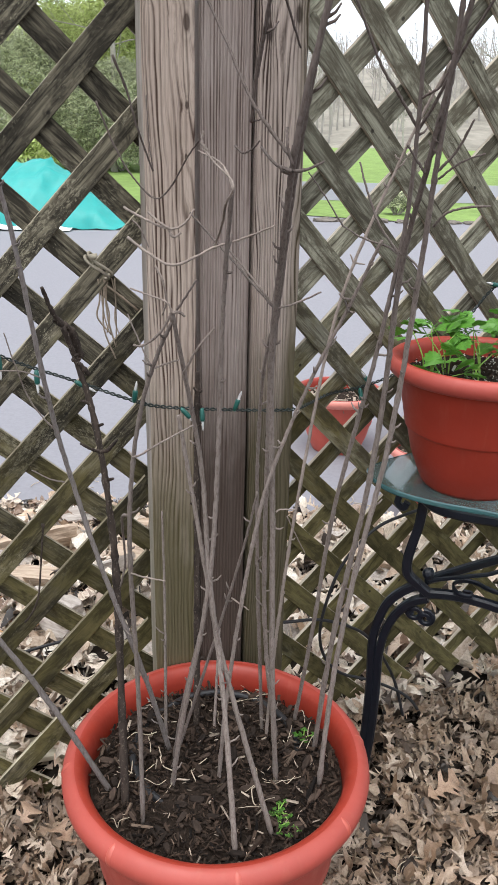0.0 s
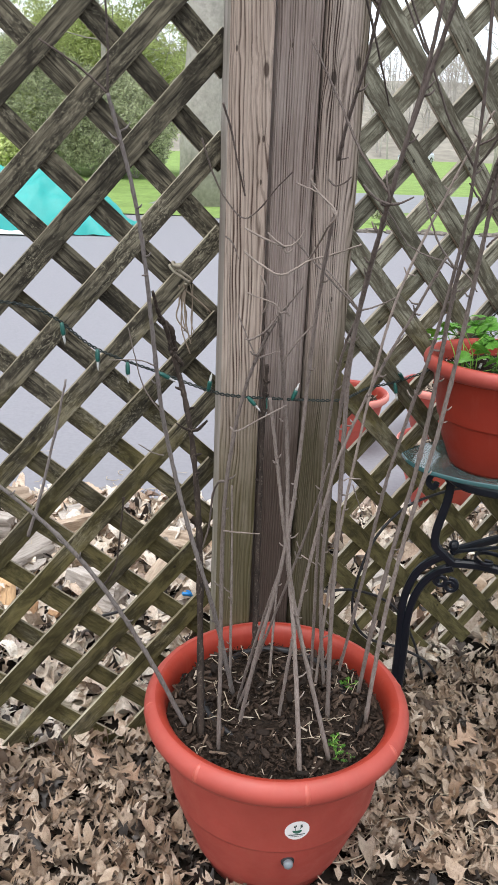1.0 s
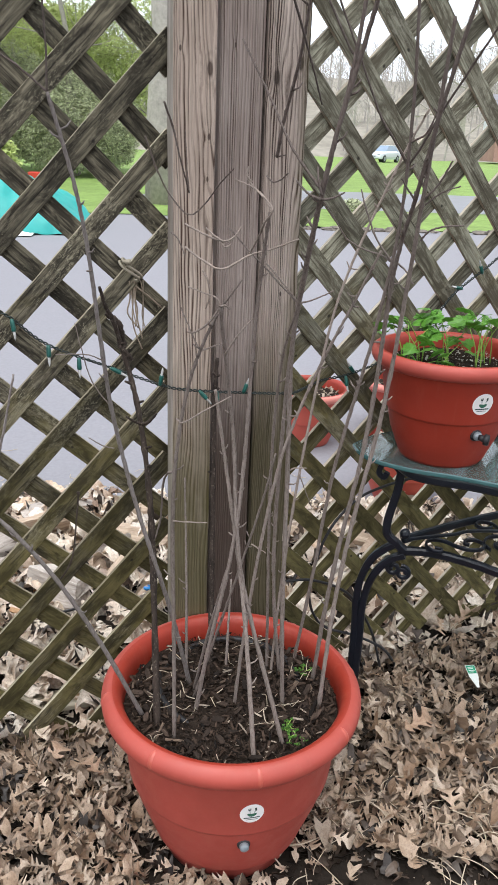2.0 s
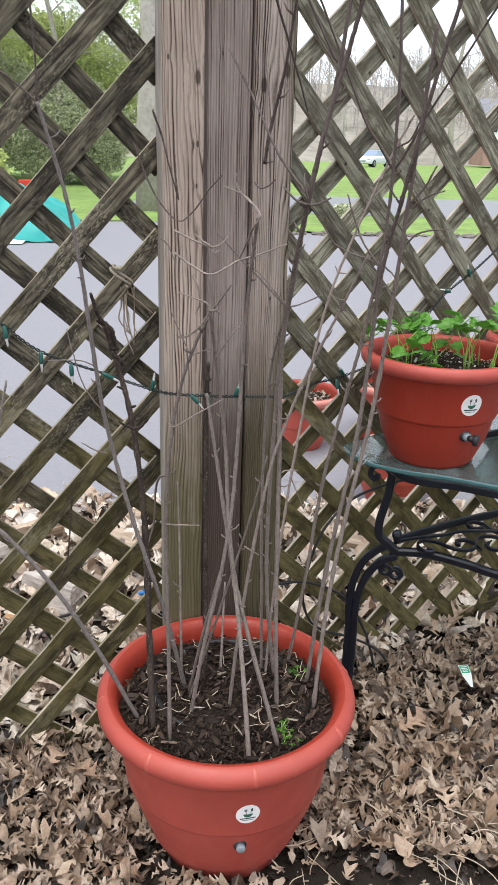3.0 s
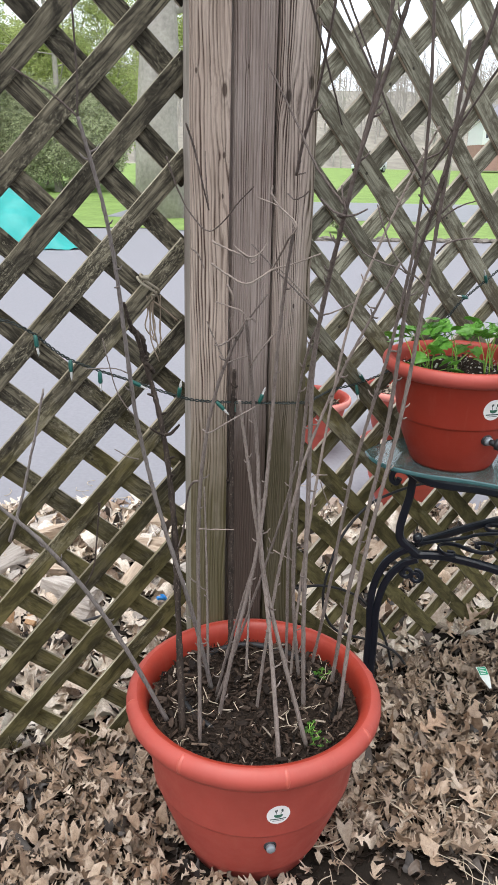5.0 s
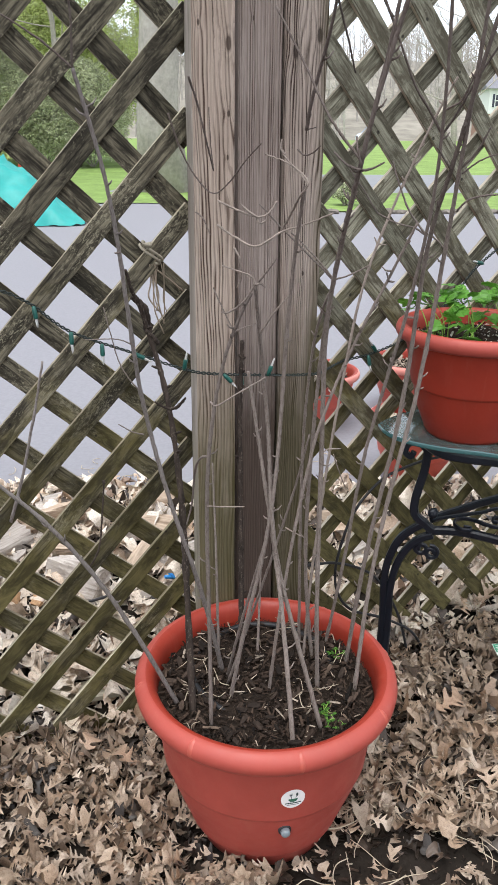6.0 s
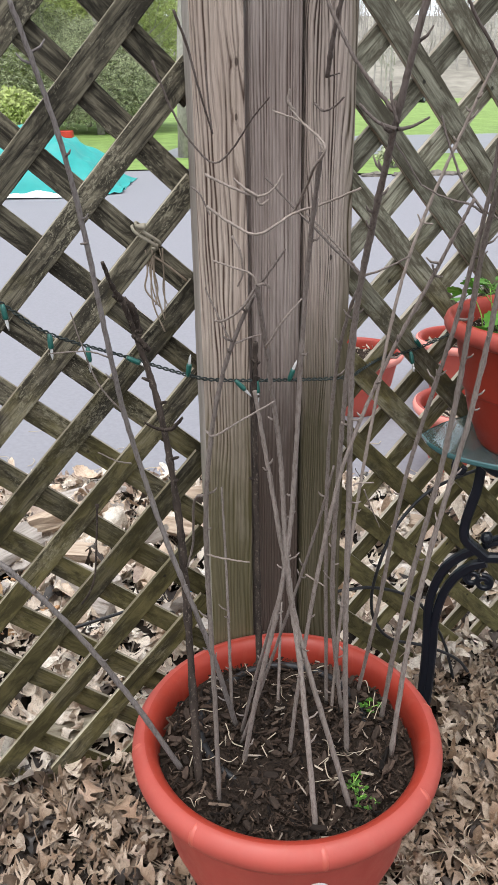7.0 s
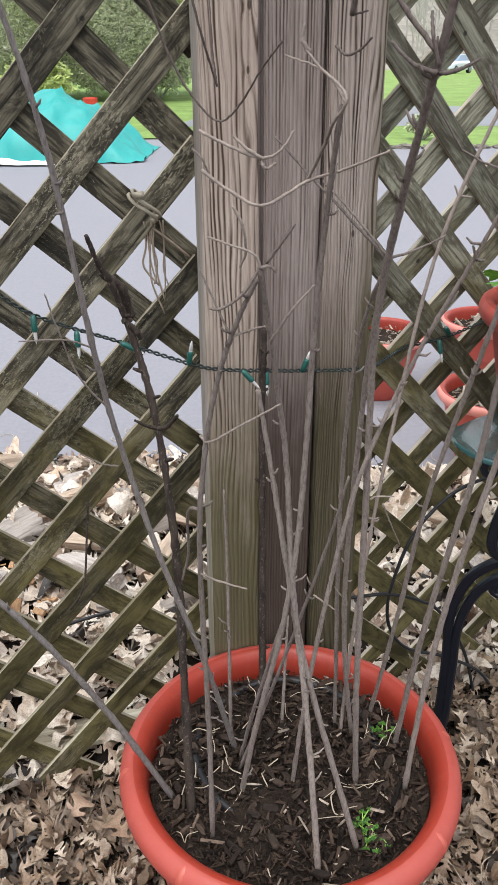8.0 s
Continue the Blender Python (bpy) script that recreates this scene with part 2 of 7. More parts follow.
    if wet_edge is not None:
        edge = nt.nodes.new("ShaderNodeMapRange")
        edge.inputs[1].default_value, edge.inputs[2].default_value = wet_edge - 0.008, wet_edge + 0.014
        edge.inputs[3].default_value, edge.inputs[4].default_value = 0.0, 0.42
        nt.links.new(along, edge.inputs[0])
        wet = math_node("ADD", wet, edge.outputs[0])
    col = mix(nt, ramp(nt, math_node("ADD", mo, wet), (0.44, (0, 0, 0)), (1.10, (0.95, 0.95, 0.95))), col, mix(nt, 0.9, col, moss))
    nt.links.new(col, b.inputs["Base Color"])
    h = bump(nt, lines, 0.8, 0.004)
    h = bump(nt, hair, 0.6, 0.002, h)
    nt.links.new(h, b.inputs["Normal"])
    return m


M_POST_WARM = post_wood("post_wood_warm", (0.455, 0.374, 0.312), (0.072, 0.044, 0.032), (0.074, 0.066, 0.024), 0.80, 0.0070, ((0.350, 1.457, 1.0), (0.350, 1.344, 0.45), (0.294, 1.487, 0.4), (0.348, 1.27, 0.35)), 1.0, 1.6, 0.50)
M_POST_GREY = post_wood("post_wood_grey", (0.318, 0.266, 0.238), (0.088, 0.062, 0.051), (0.040, 0.025, 0.017), 1.25, 0.0055, ((0.402, 1.50, 0.3),), 0.8, 0.5, 0.47)
M_POST_MIX = post_wood("post_wood_mixed", (0.385, 0.322, 0.278), (0.045, 0.029, 0.022), (0.046, 0.040, 0.014), 1.08, 0.0068, ((0.482, 1.451, 1.0), (0.530, 1.478, 1.0), (0.510, 1.05, 0.4)), 1.0, 1.8, 0.53, 0.525)


def lattice_wood(name, mid_c, dark, lichen, moss, lichen_amount=0.5, moss_amount=0.4):
    """Rough-sawn lattice strips: dark weathered grain, cracked pale lichen, nail specks, moss low down; grain along the local z axis."""
    m, nt, b = material(name, 0.9, 0.0, 0.2)
    info = nt.nodes.new("ShaderNodeObjectInfo")
    tc = nt.nodes.new("ShaderNodeTexCoord")
    shift = nt.nodes.new("ShaderNodeVectorMath")
    shift.operation = "MULTIPLY_ADD"
    shift.inputs[1].default_value = (1, 1, 1)
    nt.links.new(tc.outputs["Object"], shift.inputs[0])
    big = nt.nodes.new("ShaderNodeMath")
    big.operation = "MULTIPLY"
    big.inputs[1].default_value = 7.0
    nt.links.new(info.outputs["Random"], big.inputs[0])
    nt.links.new(big.outputs[0], shift.inputs[2])

    def local(sx, sy, sz):
        mp = nt.nodes.new("ShaderNodeMapping")
        mp.inputs["Scale"].default_value = (sx, sy, sz)
        nt.links.new(shift.outputs[0], mp.inputs[0])
        return mp.outputs[0]

    def add(a, c, op="ADD"):
        n = nt.nodes.new("ShaderNodeMath")
        n.operation = op
        for sock, val in zip(n.inputs, (a, c)):
            if isinstance(val, (int, float)):
                sock.default_value = val
            else:
                nt.links.new(val, sock)
        return n.outputs[0]

    grain = noise_node(nt, local(1, 1, 0.045), 190, 4, 0.65, 0.3)
    blotch = noise_node(nt, local(1, 1, 0.35), 38, 6, 0.7, 0.6)
    patch_n = noise_node(nt, local(1, 1, 0.6), 9, 3, 0.5)
    crust = noise_node(nt, local(1, 1, 0.45), 260, 5, 0.8, 0.6)
    col = ramp(nt, grain, (0.34, dark), (0.62, mid_c))
    col = mix(nt, ramp(nt, blotch, (0.42, (0.9, 0.9, 0.9)), (0.57, (0, 0, 0))), col, dark)
    cover = add(crust, add(patch_n, 0.6, "MULTIPLY"))
    lo = 0.93 - 0.16 * lichen_amount
    col = mix(nt, ramp(nt, cover, (lo, (0, 0, 0)), (lo + 0.07, (0.85, 0.85, 0.85))), col, lichen)
    sep = nt.nodes.new("ShaderNodeSeparateXYZ")
    geo = nt.nodes.new("ShaderNodeNewGeometry")
    nt.links.new(geo.outputs["Position"], sep.inputs[0])
    damp = nt.nodes.new("ShaderNodeMapRange")
    damp.inputs[1].default_value, damp.inputs[2].default_value = 0.45, 1.45
    damp.inputs[3].default_value, damp.inputs[4].default_value = moss_amount, -0.2
    nt.links.new(sep.outputs[2], damp.inputs[0])
    mo = noise_node(nt, local(1, 1, 0.5), 16, 5, 0.7)
    mossy = mix(nt, ramp(nt, blotch, (0.38, (0, 0, 0)), (0.62, (1, 1, 1))), tuple(x * 0.45 for x in moss), tuple(x * 1.25 for x in moss))
    col = mix(nt, ramp(nt, add(mo, damp.outputs[0]), (0.56, (0, 0, 0)), (0.85, (0.9, 0.9, 0.9))), col, mossy)
    col = mix(nt, ramp(nt, grain, (0.30, (0.6, 0.6, 0.6)), (0.42, (0, 0, 0))), col, tuple(x * 0.6 for x in dark))
    vor = nt.nodes.new("ShaderNodeTexVoronoi")
    vor.inputs["Scale"].default_value = 20
    nt.links.new(local(1, 1, 0.8), vor.inputs["Vector"])
    col = mix(nt, ramp(nt, vor.outputs["Distance"], (0.045, (0.8, 0.8, 0.8)), (0.075, (0, 0, 0))), col, (0.012, 0.010, 0.009))
    nt.links.new(vary(nt, col, 0.32), b.inputs["Base Color"])
    h = bump(nt, grain, 0.7, 0.002)
    h = bump(nt, crust, 0.5, 0.0015, h)
    nt.links.new(h, b.inputs["Normal"])
    return m


M_LATTICE = lattice_wood("lattice_wood", (0.178, 0.158, 0.112), (0.022, 0.019, 0.014), (0.235, 0.215, 0.155), (0.094, 0.080, 0.030), 0.24, 0.33)
M_LATTICE_R = lattice_wood("lattice_wood_grey", (0.310, 0.302, 0.230), (0.080, 0.070, 0.049), (0.26, 0.245, 0.20), (0.125, 0.106, 0.040), -0.3, 0.46)
# Sawn edges: less weathered wood, paled further to paint in their skylight.
M_EDGE_DARK = weathered_wood("mossy_skylit_sawn_edge", (0.46, 0.42, 0.32), (0.17, 0.145, 0.10), (0.14, 0.122, 0.05), 0.12, 90)
M_EDGE = weathered_wood("skylit_sawn_edge", (0.52, 0.47, 0.38), (0.26, 0.22, 0.16), None, 0, 90)
# Paler wood for the left side face of the post.
M_POST_SIDE = weathered_wood("pale_side_wood", (0.40, 0.365, 0.325), (0.20, 0.175, 0.145), (0.16, 0.15, 0.09), 0.3, 90)


def terracotta(name, colour):
    """Red plastic, dulled by dust and rain streaks, with fine scratches."""
    m, nt, b = material(name, 0.42, 0.0, 0.5)
    base = ramp(nt, noise_node(nt, coords(nt), 9, 5, 0.6), (0.3, tuple(0.9 * x for x in colour)), (0.7, tuple(1.08 * x for x in colour)))
    streak = noise_node(nt, coords(nt, (1, 1, 0.12)), 55, 5, 0.65, 0.3)
    col = mix(nt, ramp(nt, streak, (0.55, (0, 0, 0)), (0.80, (0.22, 0.22, 0.22))), base, (0.42, 0.14, 0.09))
    fine = noise_node(nt, coords(nt), 260, 4, 0.7)
    col = mix(nt, ramp(nt, fine, (0.60, (0, 0, 0)), (0.75, (0.3, 0.3, 0.3))), col, (0.20, 0.05, 0.035))
    nt.links.new(col, b.inputs["Base Color"])
    nt.links.new(ramp(nt, noise_node(nt, coords(nt), 22, 5, 0.7), (0.3, (0.42, 0.42, 0.42)), (0.7, (0.66, 0.66, 0.66))), b.inputs["Roughness"])
    nt.links.new(bump(nt, fine, 0.12, 0.0006), b.inputs["Normal"])
    return m


M_TERRA = terracotta("pale_terracotta_plastic", (0.37, 0.062, 0.045))
# Deeper red, also painted on pot interiors in place of their shade.
M_TERRA_DARK = terracotta("terracotta_plastic", (0.29, 0.028, 0.013))
M_TERRA_BLEACHED = terracotta("bleached_terracotta_plastic", (0.47, 0.085, 0.058))
M_TERRA_CHALKY = terracotta("chalky_pink_plastic", (0.64, 0.235, 0.19))
M_SOIL = simple("potting_soil", (0.025, 0.017, 0.012), 0.95, 0, 0.2, 160, 0.7, 1.0, 0.006)
M_IRON = simple("black_iron_paint", (0.007, 0.009, 0.014), 0.36, 0.0, 0.35, 120, 0.25, 0.25, 0.0006)
M_EARTH = simple("dark_earth", (0.022, 0.017, 0.013), 0.95, 0, 0.2, 25, 0.45, 0.9, 0.01)
M_ASPHALT = simple("worn_asphalt", (0.228, 0.224, 0.244), 0.85, 0, 0.3, 420, 0.11, 0.04, 0.0005)
M_GRASS = simple("lawn_grass", (0.185, 0.275, 0.075), 0.9, 0, 0.2, 9, 0.4, 0.5, 0.03)
M_ROAD = simple("pale_road", (0.215, 0.22, 0.235), 0.8, 0, 0.4, 20, 0.1, 0.3, 0.004)
M_TARP = simple("turquoise_tarp", (0.015, 0.30, 0.275), 0.5, 0, 0.5, 8, 0.12, 0.3, 0.01)

# ---- ground ----
def near_edge(x):
    """Where the driveway begins behind the leaf bed."""
    return 2.722 - 0.045 * x


def ground_height(x, y):
    """Level by the fence, with the driveway and lawn a little lower behind."""
    p = Vector((x, y, 0))
    near = math.exp(-((x + 0.034) ** 2 + (y - 1.07) ** 2) / 0.08)
    h = -0.03 + 0.02 * noise.noise(p * 2.3) + 0.008 * noise.noise(p * 9)
    h = h * (1 - near) - 0.055 * near
    if y > near_edge(x) - 0.06:
        h = -0.04 - 0.04 * min(1, (y - near_edge(x) + 0.06) / 0.06)
    return h


def sheet(shape, xs, ys, height):
    vs = [(x, y, height(x, y)) for y in ys for x in xs]
    nx = len(xs)
    fs = [(j * nx + i, j * nx + i + 1, (j + 1) * nx + i + 1, (j + 1) * nx + i) for j in range(len(ys) - 1) for i in range(nx - 1)]
    return shape.add(vs, fs)


def spread(lo, hi, near_lo, near_hi, step, grow):
    """Even steps near by, growing ones outside."""
    out = list(np.arange(near_lo, near_hi, step))
    s, v = step, out[-1]
    while v < hi:
        s *= grow
        v += s
        out.append(v)
    s, v = step, near_lo
    while v > lo:
        s *= grow
        v -= s
        out.insert(0, v)
    return out


gs = sheet(Shape(), spread(-300, 300, -2.2, 2.4, 0.04, 1.35), spread(-40, 400, -0.6, 3.0, 0.04, 1.35), ground_height)
ground = part("ground", gs, [M_EARTH], None, "dark damp earth under dry leaf litter beside the fence", True)
tagged(ground, "", "ground", "", "structure")


def far_edge(x):
    return float(np.interp(x, [-30, -3, 0.5, 2, 6, 60], [16.5, 15.4, 15.8, 14.0, 14.1, 16.0]))


dv = Shape()
xs = np.linspace(-30, 60, 181)
rows_n = 12
vs = [(x, near_edge(x) + (far_edge(x) - near_edge(x)) * j / rows_n, -0.045) for j in range(rows_n + 1) for x in xs if far_edge(x) > near_edge(x) + 0.5]
nx = len(vs) // (rows_n + 1)
dv.add(vs, [(j * nx + i, j * nx + i + 1, (j + 1) * nx + i + 1, (j + 1) * nx + i) for j in range(rows_n) for i in range(nx - 1)])
tagged(part("driveway", dv, M_ASPHALT, None, "smooth worn grey asphalt driveway behind the fence"), "", "driveway", "", "structure")
lw = Shape()
vs = [(x, y, -0.03) for f in np.linspace(0, 1, 20) ** 2 for x, y in ((x, far_edge(x) + f * 110) for x in np.linspace(-90, 120, 60))]
lw.add(vs, [(j * 60 + i, j * 60 + i + 1, (j + 1) * 60 + i + 1, (j + 1) * 60 + i) for j in range(19) for i in range(59)])
tagged(part("lawn", lw, M_GRASS, None, "bright green spring lawn beyond the driveway"), "", "lawn", "", "structure")

# ---- post ----
def timber(name, s0, s1, d_front, depth, z0, z1, mat, parent, seed, side=None):
    """A square timber, its front and sides grooved along the grain."""
    sh = Shape()
    w = s1 - s0
    rnd = 0.006
    ring = []
    nf, nsd = 40, 10
    for i in range(nsd + 1):
        ring.append((0, -depth + (depth - rnd) * i / nsd, -1, 0))
    for i in range(1, 5):
        a = math.pi / 2 * i / 5
        ring.append((rnd - rnd * math.cos(a), -rnd + rnd * math.sin(a), -math.cos(a), math.sin(a)))
    for i in range(nf + 1):
        ring.append((rnd + (w - 2 * rnd) * i / nf, 0, 0, 1))
    for i in range(1, 5):
        a = math.pi / 2 * i / 5
        ring.append((w - rnd + rnd * math.sin(a), -rnd + rnd * math.cos(a), math.sin(a), math.cos(a)))
    for i in range(nsd + 1):
        ring.append((w, -rnd - (depth - rnd) * i / nsd, 1, 0))
    nz, n = 150, len(ring)
    vs = []
    for j in range(nz + 1):
        z = z0 + (z1 - z0) * j / nz
        for a, b, na, nb in ring:
            q = Vector(((a + b * 0.7) * 38 + seed * 9, seed * 5.3, z * 1.3))
            g = noise.noise(q) * 0.5 + noise.noise(q * 2.3) * 0.5
            e = 0.0022 * min(0.0, g) + 0.0012 * noise.noise(Vector((a * 9, seed, z * 6)))
            vs.append(fence(s0 + a + na * e, d_front + b + nb * e, z))
    fs = [(j * n + i, j * n + i + 1, (j + 1) * n + i + 1, (j + 1) * n + i) for j in range(nz) for i in range(n - 1)]
    fs += [(j * n + n - 1, j * n, (j + 1) * n, (j + 1) * n + n - 1) for j in range(nz)]
    fs.append(tuple(range(nz * n, nz * n + n)))
    sh.add(vs, fs)
    if side is not None:
        sh.m = [1 if i < nz * (n - 1) and i % (n - 1) < nsd + 2 else 0 for i in range(len(fs))]
        mat = [mat, side]
    return part(name, sh, mat, parent, "", True)


post = thing("post", "weathered grey wooden post of three timbers, mossy near its foot", "post")
POST_D = 0.046
timber("timber", 0.2805, 0.3645, POST_D, 0.034, -0.08, 2.4, M_POST_WARM, post, 1, M_POST_SIDE)
timber("timber", 0.3735, 0.4615, POST_D - 0.012, 0.089, -0.08, 2.4, M_POST_GREY, post, 2)
timber("timber", 0.4660, 0.5485, POST_D - 0.002, 0.089, -0.08, 2.4, M_POST_MIX, post, 3)

# ---- lattice ----
def lattice(name, label, anchor, yaw, lean, front, behind, kf, kb, s_lo, s_hi, z_lo, z_hi, mat, off_f={}, off_b={}):
    """Two layers of slanting strips nailed over one another, cut to a rectangle. front and behind: angle of the strip's normal, offset, pitch."""
    panel = thing(name, label, "lattice", "", "", anchor)
    h = Vector((math.cos(yaw), math.sin(yaw), 0))
    n0 = Vector((math.sin(yaw), -math.cos(yaw), 0))
    up = Vector((0, 0, 1)) * math.cos(lean) - n0 * math.sin(lean)
    out = h.cross(up)
    wid, thick = 0.0395, 0.0095
    for (th, o, p), ks, layer, extra in ((front, kf, -0.5, off_f), (behind, kb, -1.5, off_b)):
        cn, sn = math.cos(th), math.sin(th)
        for k in ks:
            c = o + k * p + wid / 2 + extra.get(k, 0.0) / 1000
            base, dirn = (c * cn, c * sn), (-sn, cn)
            lo, hi = -9.0, 9.0
            for b0, d0, l, u in ((base[0], dirn[0], s_lo, s_hi), (base[1], dirn[1], z_lo, z_hi)):
                t0, t1 = sorted(((l - b0) / d0, (u - b0) / d0))
                lo, hi = max(lo, t0), min(hi, t1)
            if hi - lo < 0.05:
                continue
            jig = RNG.uniform(-0.0025, 0.0025)
            mid = 0.5 * (lo + hi)
            w = wid + RNG.uniform(-0.0015, 0.0015)
            length = hi - lo
            # local frame: z along the strip, x across it, y out of the fence
            ex, ey, ez = h * cn + up * sn, out, -(h * dirn[0] + up * dirn[1])
            m = Matrix((ex, ey, ez)).transposed().to_4x4()
            m.translation = Vector(anchor) + h * (base[0] + dirn[0] * mid) + up * (base[1] + dirn[1] * mid) + out * (layer * thick)
            sh = Shape()
            segs = max(2, int(length / 0.12))
            ring = [(-0.5, -0.46), (-0.485, -0.5), (0.485, -0.5), (0.5, -0.46), (0.5, 0.40), (0.475, 0.5), (-0.475, 0.5), (-0.5, 0.40)]
            vs = []
            for j in range(segs + 1):
                z = -length / 2 + length * j / segs
                bx = jig * math.sin(z * 5) + RNG.uniform(-0.0006, 0.0006)
                for u, v in ring:
                    vs.append((bx + u * w, v * thick * 0.96, z))
            fs = [(j * 8 + i, j * 8 + (i + 1) % 8, (j + 1) * 8 + (i + 1) % 8, (j + 1) * 8 + i) for j in range(segs) for i in range(8)]
            fs += [tuple(range(7, -1, -1)), tuple(range(segs * 8, segs * 8 + 8))]
            sh.add(vs, fs)
            sh.m = [1 if i < 8 * segs and i % 8 in (3, 7) else 0 for i in range(len(fs))]
            st = part("strip", sh, [mat, M_EDGE if mat is M_LATTICE_R else M_EDGE_DARK], panel)
            st.matrix_local = Matrix.Translation(-Vector(anchor)) @ m
    return panel


LEFT_BACK = {2: 4.9, 3: -4.3, 4: 2.9, 5: -4.6, 6: 5.0, 7: -5.7, 8: 3.2, 9: -7.9, 10: 8.1, 11: -7.0, 12: 9.8}
LEFT_FRONT = {0: -3.6, 1: -2.6, 2: 0.3, 3: 3.4, 4: 4.7, 5: 1.5, 6: 0.2, 7: -1.3, 8: -3.3}
lattice("lattice_panel", "weathered brown wooden lattice panel with lichen, mossy below", (-0.2407, 1.3349, 1.102), radians(19.02), radians(-2.06),
        (radians(-43.07), -0.3469, 0.1115), (radians(-133.21), -0.4458, 0.1116), range(-9, 13), range(-8, 20), -1.1, 0.082, -1.15, 1.1, M_LATTICE, LEFT_FRONT, LEFT_BACK)
lattice("lattice_panel", "weathered grey-green wooden lattice panel behind the iron table", (0.1935, 1.4667, 1.16), radians(25.40), radians(-4.15),
        (radians(44.85), 0.1070, 0.1030), (radians(-45.27), -0.4379, 0.1070), range(-18, 28), range(-8, 28), -0.13, 1.9, -1.15, 1.1, M_LATTICE_R)

# ---- more materials ----
def stem_bark(name, old, young, low, high):
    """Grey fissured bark on old wood, smoother red-brown bark on the young growth higher up."""
    m, nt, b = material(name, 0.75, 0.0, 0.35)
    n1 = noise_node(nt, coords(nt, (1, 1, 0.25)), 420, 5, 0.7)
    n2 = noise_node(nt, coords(nt), 28, 4, 0.6)
    sep = nt.nodes.new("ShaderNodeSeparateXYZ")
    geo = nt.nodes.new("ShaderNodeNewGeometry")
    nt.links.new(geo.outputs["Position"], sep.inputs[0])
    age = nt.nodes.new("ShaderNodeMapRange")
    age.inputs[1].default_value, age.inputs[2].default_value = low, high
    nt.links.new(sep.outputs[2], age.inputs[0])
    c = mix(nt, age.outputs[0], old, young)
    c = mix(nt, ramp(nt, n1, (0.38, (0.6, 0.6, 0.6)), (0.54, (0, 0, 0))), c, mix(nt, 1.0, c, (0.42, 0.34, 0.32), "MULTIPLY"))
    c = mix(nt, ramp(nt, n2, (0.45, (0, 0, 0)), (0.75, (0.7, 0.7, 0.7))), c, mix(nt, 1.0, c, (1.35, 1.35, 1.38), "MULTIPLY"))
    nt.links.new(vary(nt, c, 0.22), b.inputs["Base Color"])
    nt.links.new(bump(nt, n1, 0.5, 0.001), b.inputs["Normal"])
    return m


M_BARK = stem_bark("stem_bark", (0.205, 0.172, 0.150), (0.105, 0.083, 0.072), 0.92, 1.30)
M_BARK_OLD = stem_bark("old_grey_bark", (0.205, 0.182, 0.168), (0.19, 0.167, 0.157), 0.8, 1.4)
M_BARK_DARK, dnt, db = material("dark_flaking_bark", 0.88, 0.0, 0.25)
flake_n = noise_node(dnt, coords(dnt, (1, 1, 0.5)), 260, 4, 0.7)
dcol = ramp(dnt, noise_node(dnt, coords(dnt, (1, 1, 0.3)), 70, 4, 0.6), (0.35, (0.022, 0.016, 0.013)), (0.65, (0.058, 0.043, 0.034)))
dnt.links.new(mix(dnt, ramp(dnt, flake_n, (0.56, (0, 0, 0)), (0.64, (0.9, 0.9, 0.9))), dcol, (0.115, 0.092, 0.075)), db.inputs["Base Color"])
dnt.links.new(bump(dnt, flake_n, 0.9, 0.002), db.inputs["Normal"])
M_BARK_PALE = simple("pale_twig_bark", (0.25, 0.205, 0.175), 0.75, 0, 0.3, 220, 0.35, 0.4, 0.0008)
M_STRAW = simple("dry_straw", (0.44, 0.37, 0.28), 0.8, 0, 0.3, 90, 0.2, 0.2, 0.0006)
M_STICKER = simple("white_sticker", (0.82, 0.80, 0.78), 0.4, 0, 0.5, 60, 0.03, 0.05, 0.0003)
M_INK = simple("dark_green_print", (0.035, 0.06, 0.055), 0.5, 0, 0.4, 80, 0.1, 0.05, 0.0002)
M_RUBBER = simple("black_rubber", (0.018, 0.018, 0.02), 0.5, 0, 0.4, 90, 0.2, 0.1, 0.0004)
M_STEEL = simple("dull_grey_plastic", (0.21, 0.24, 0.26), 0.35, 0.1, 0.5, 90, 0.12, 0.1, 0.0003)
M_WIRE = simple("dark_green_wire", (0.008, 0.016, 0.014), 0.45, 0, 0.5, 120, 0.2, 0.1, 0.0003)
M_SOCKET = simple("green_lamp_socket", (0.010, 0.085, 0.068), 0.4, 0, 0.5, 120, 0.12, 0.1, 0.0003)
M_TWINE = simple("tan_twine", (0.29, 0.26, 0.20), 0.9, 0, 0.2, 300, 0.3, 0.6, 0.0008)
M_DRY = simple("dry_vine_strips", (0.25, 0.20, 0.15), 0.85, 0, 0.2, 160, 0.3, 0.4, 0.0008)
M_STONE = simple("pale_stone", (0.17, 0.15, 0.13), 0.95, 0, 0.2, 14, 0.45, 0.9, 0.012)
M_TAG = simple("white_plant_tag", (0.75, 0.78, 0.75), 0.4, 0, 0.5, 50, 0.04, 0.05, 0.0003)
M_TAG_DARK = simple("dark_leaf_green_print", (0.03, 0.13, 0.08), 0.5, 0, 0.4, 50, 0.08, 0.05, 0.0002)
# Paler red stands in for the sheen along the rim's moulding seams.
M_TERRA_PALE = simple("seam_sheen_red_plastic", (0.42, 0.085, 0.06), 0.38, 0, 0.5, 120, 0.15, 0.2, 0.0005)
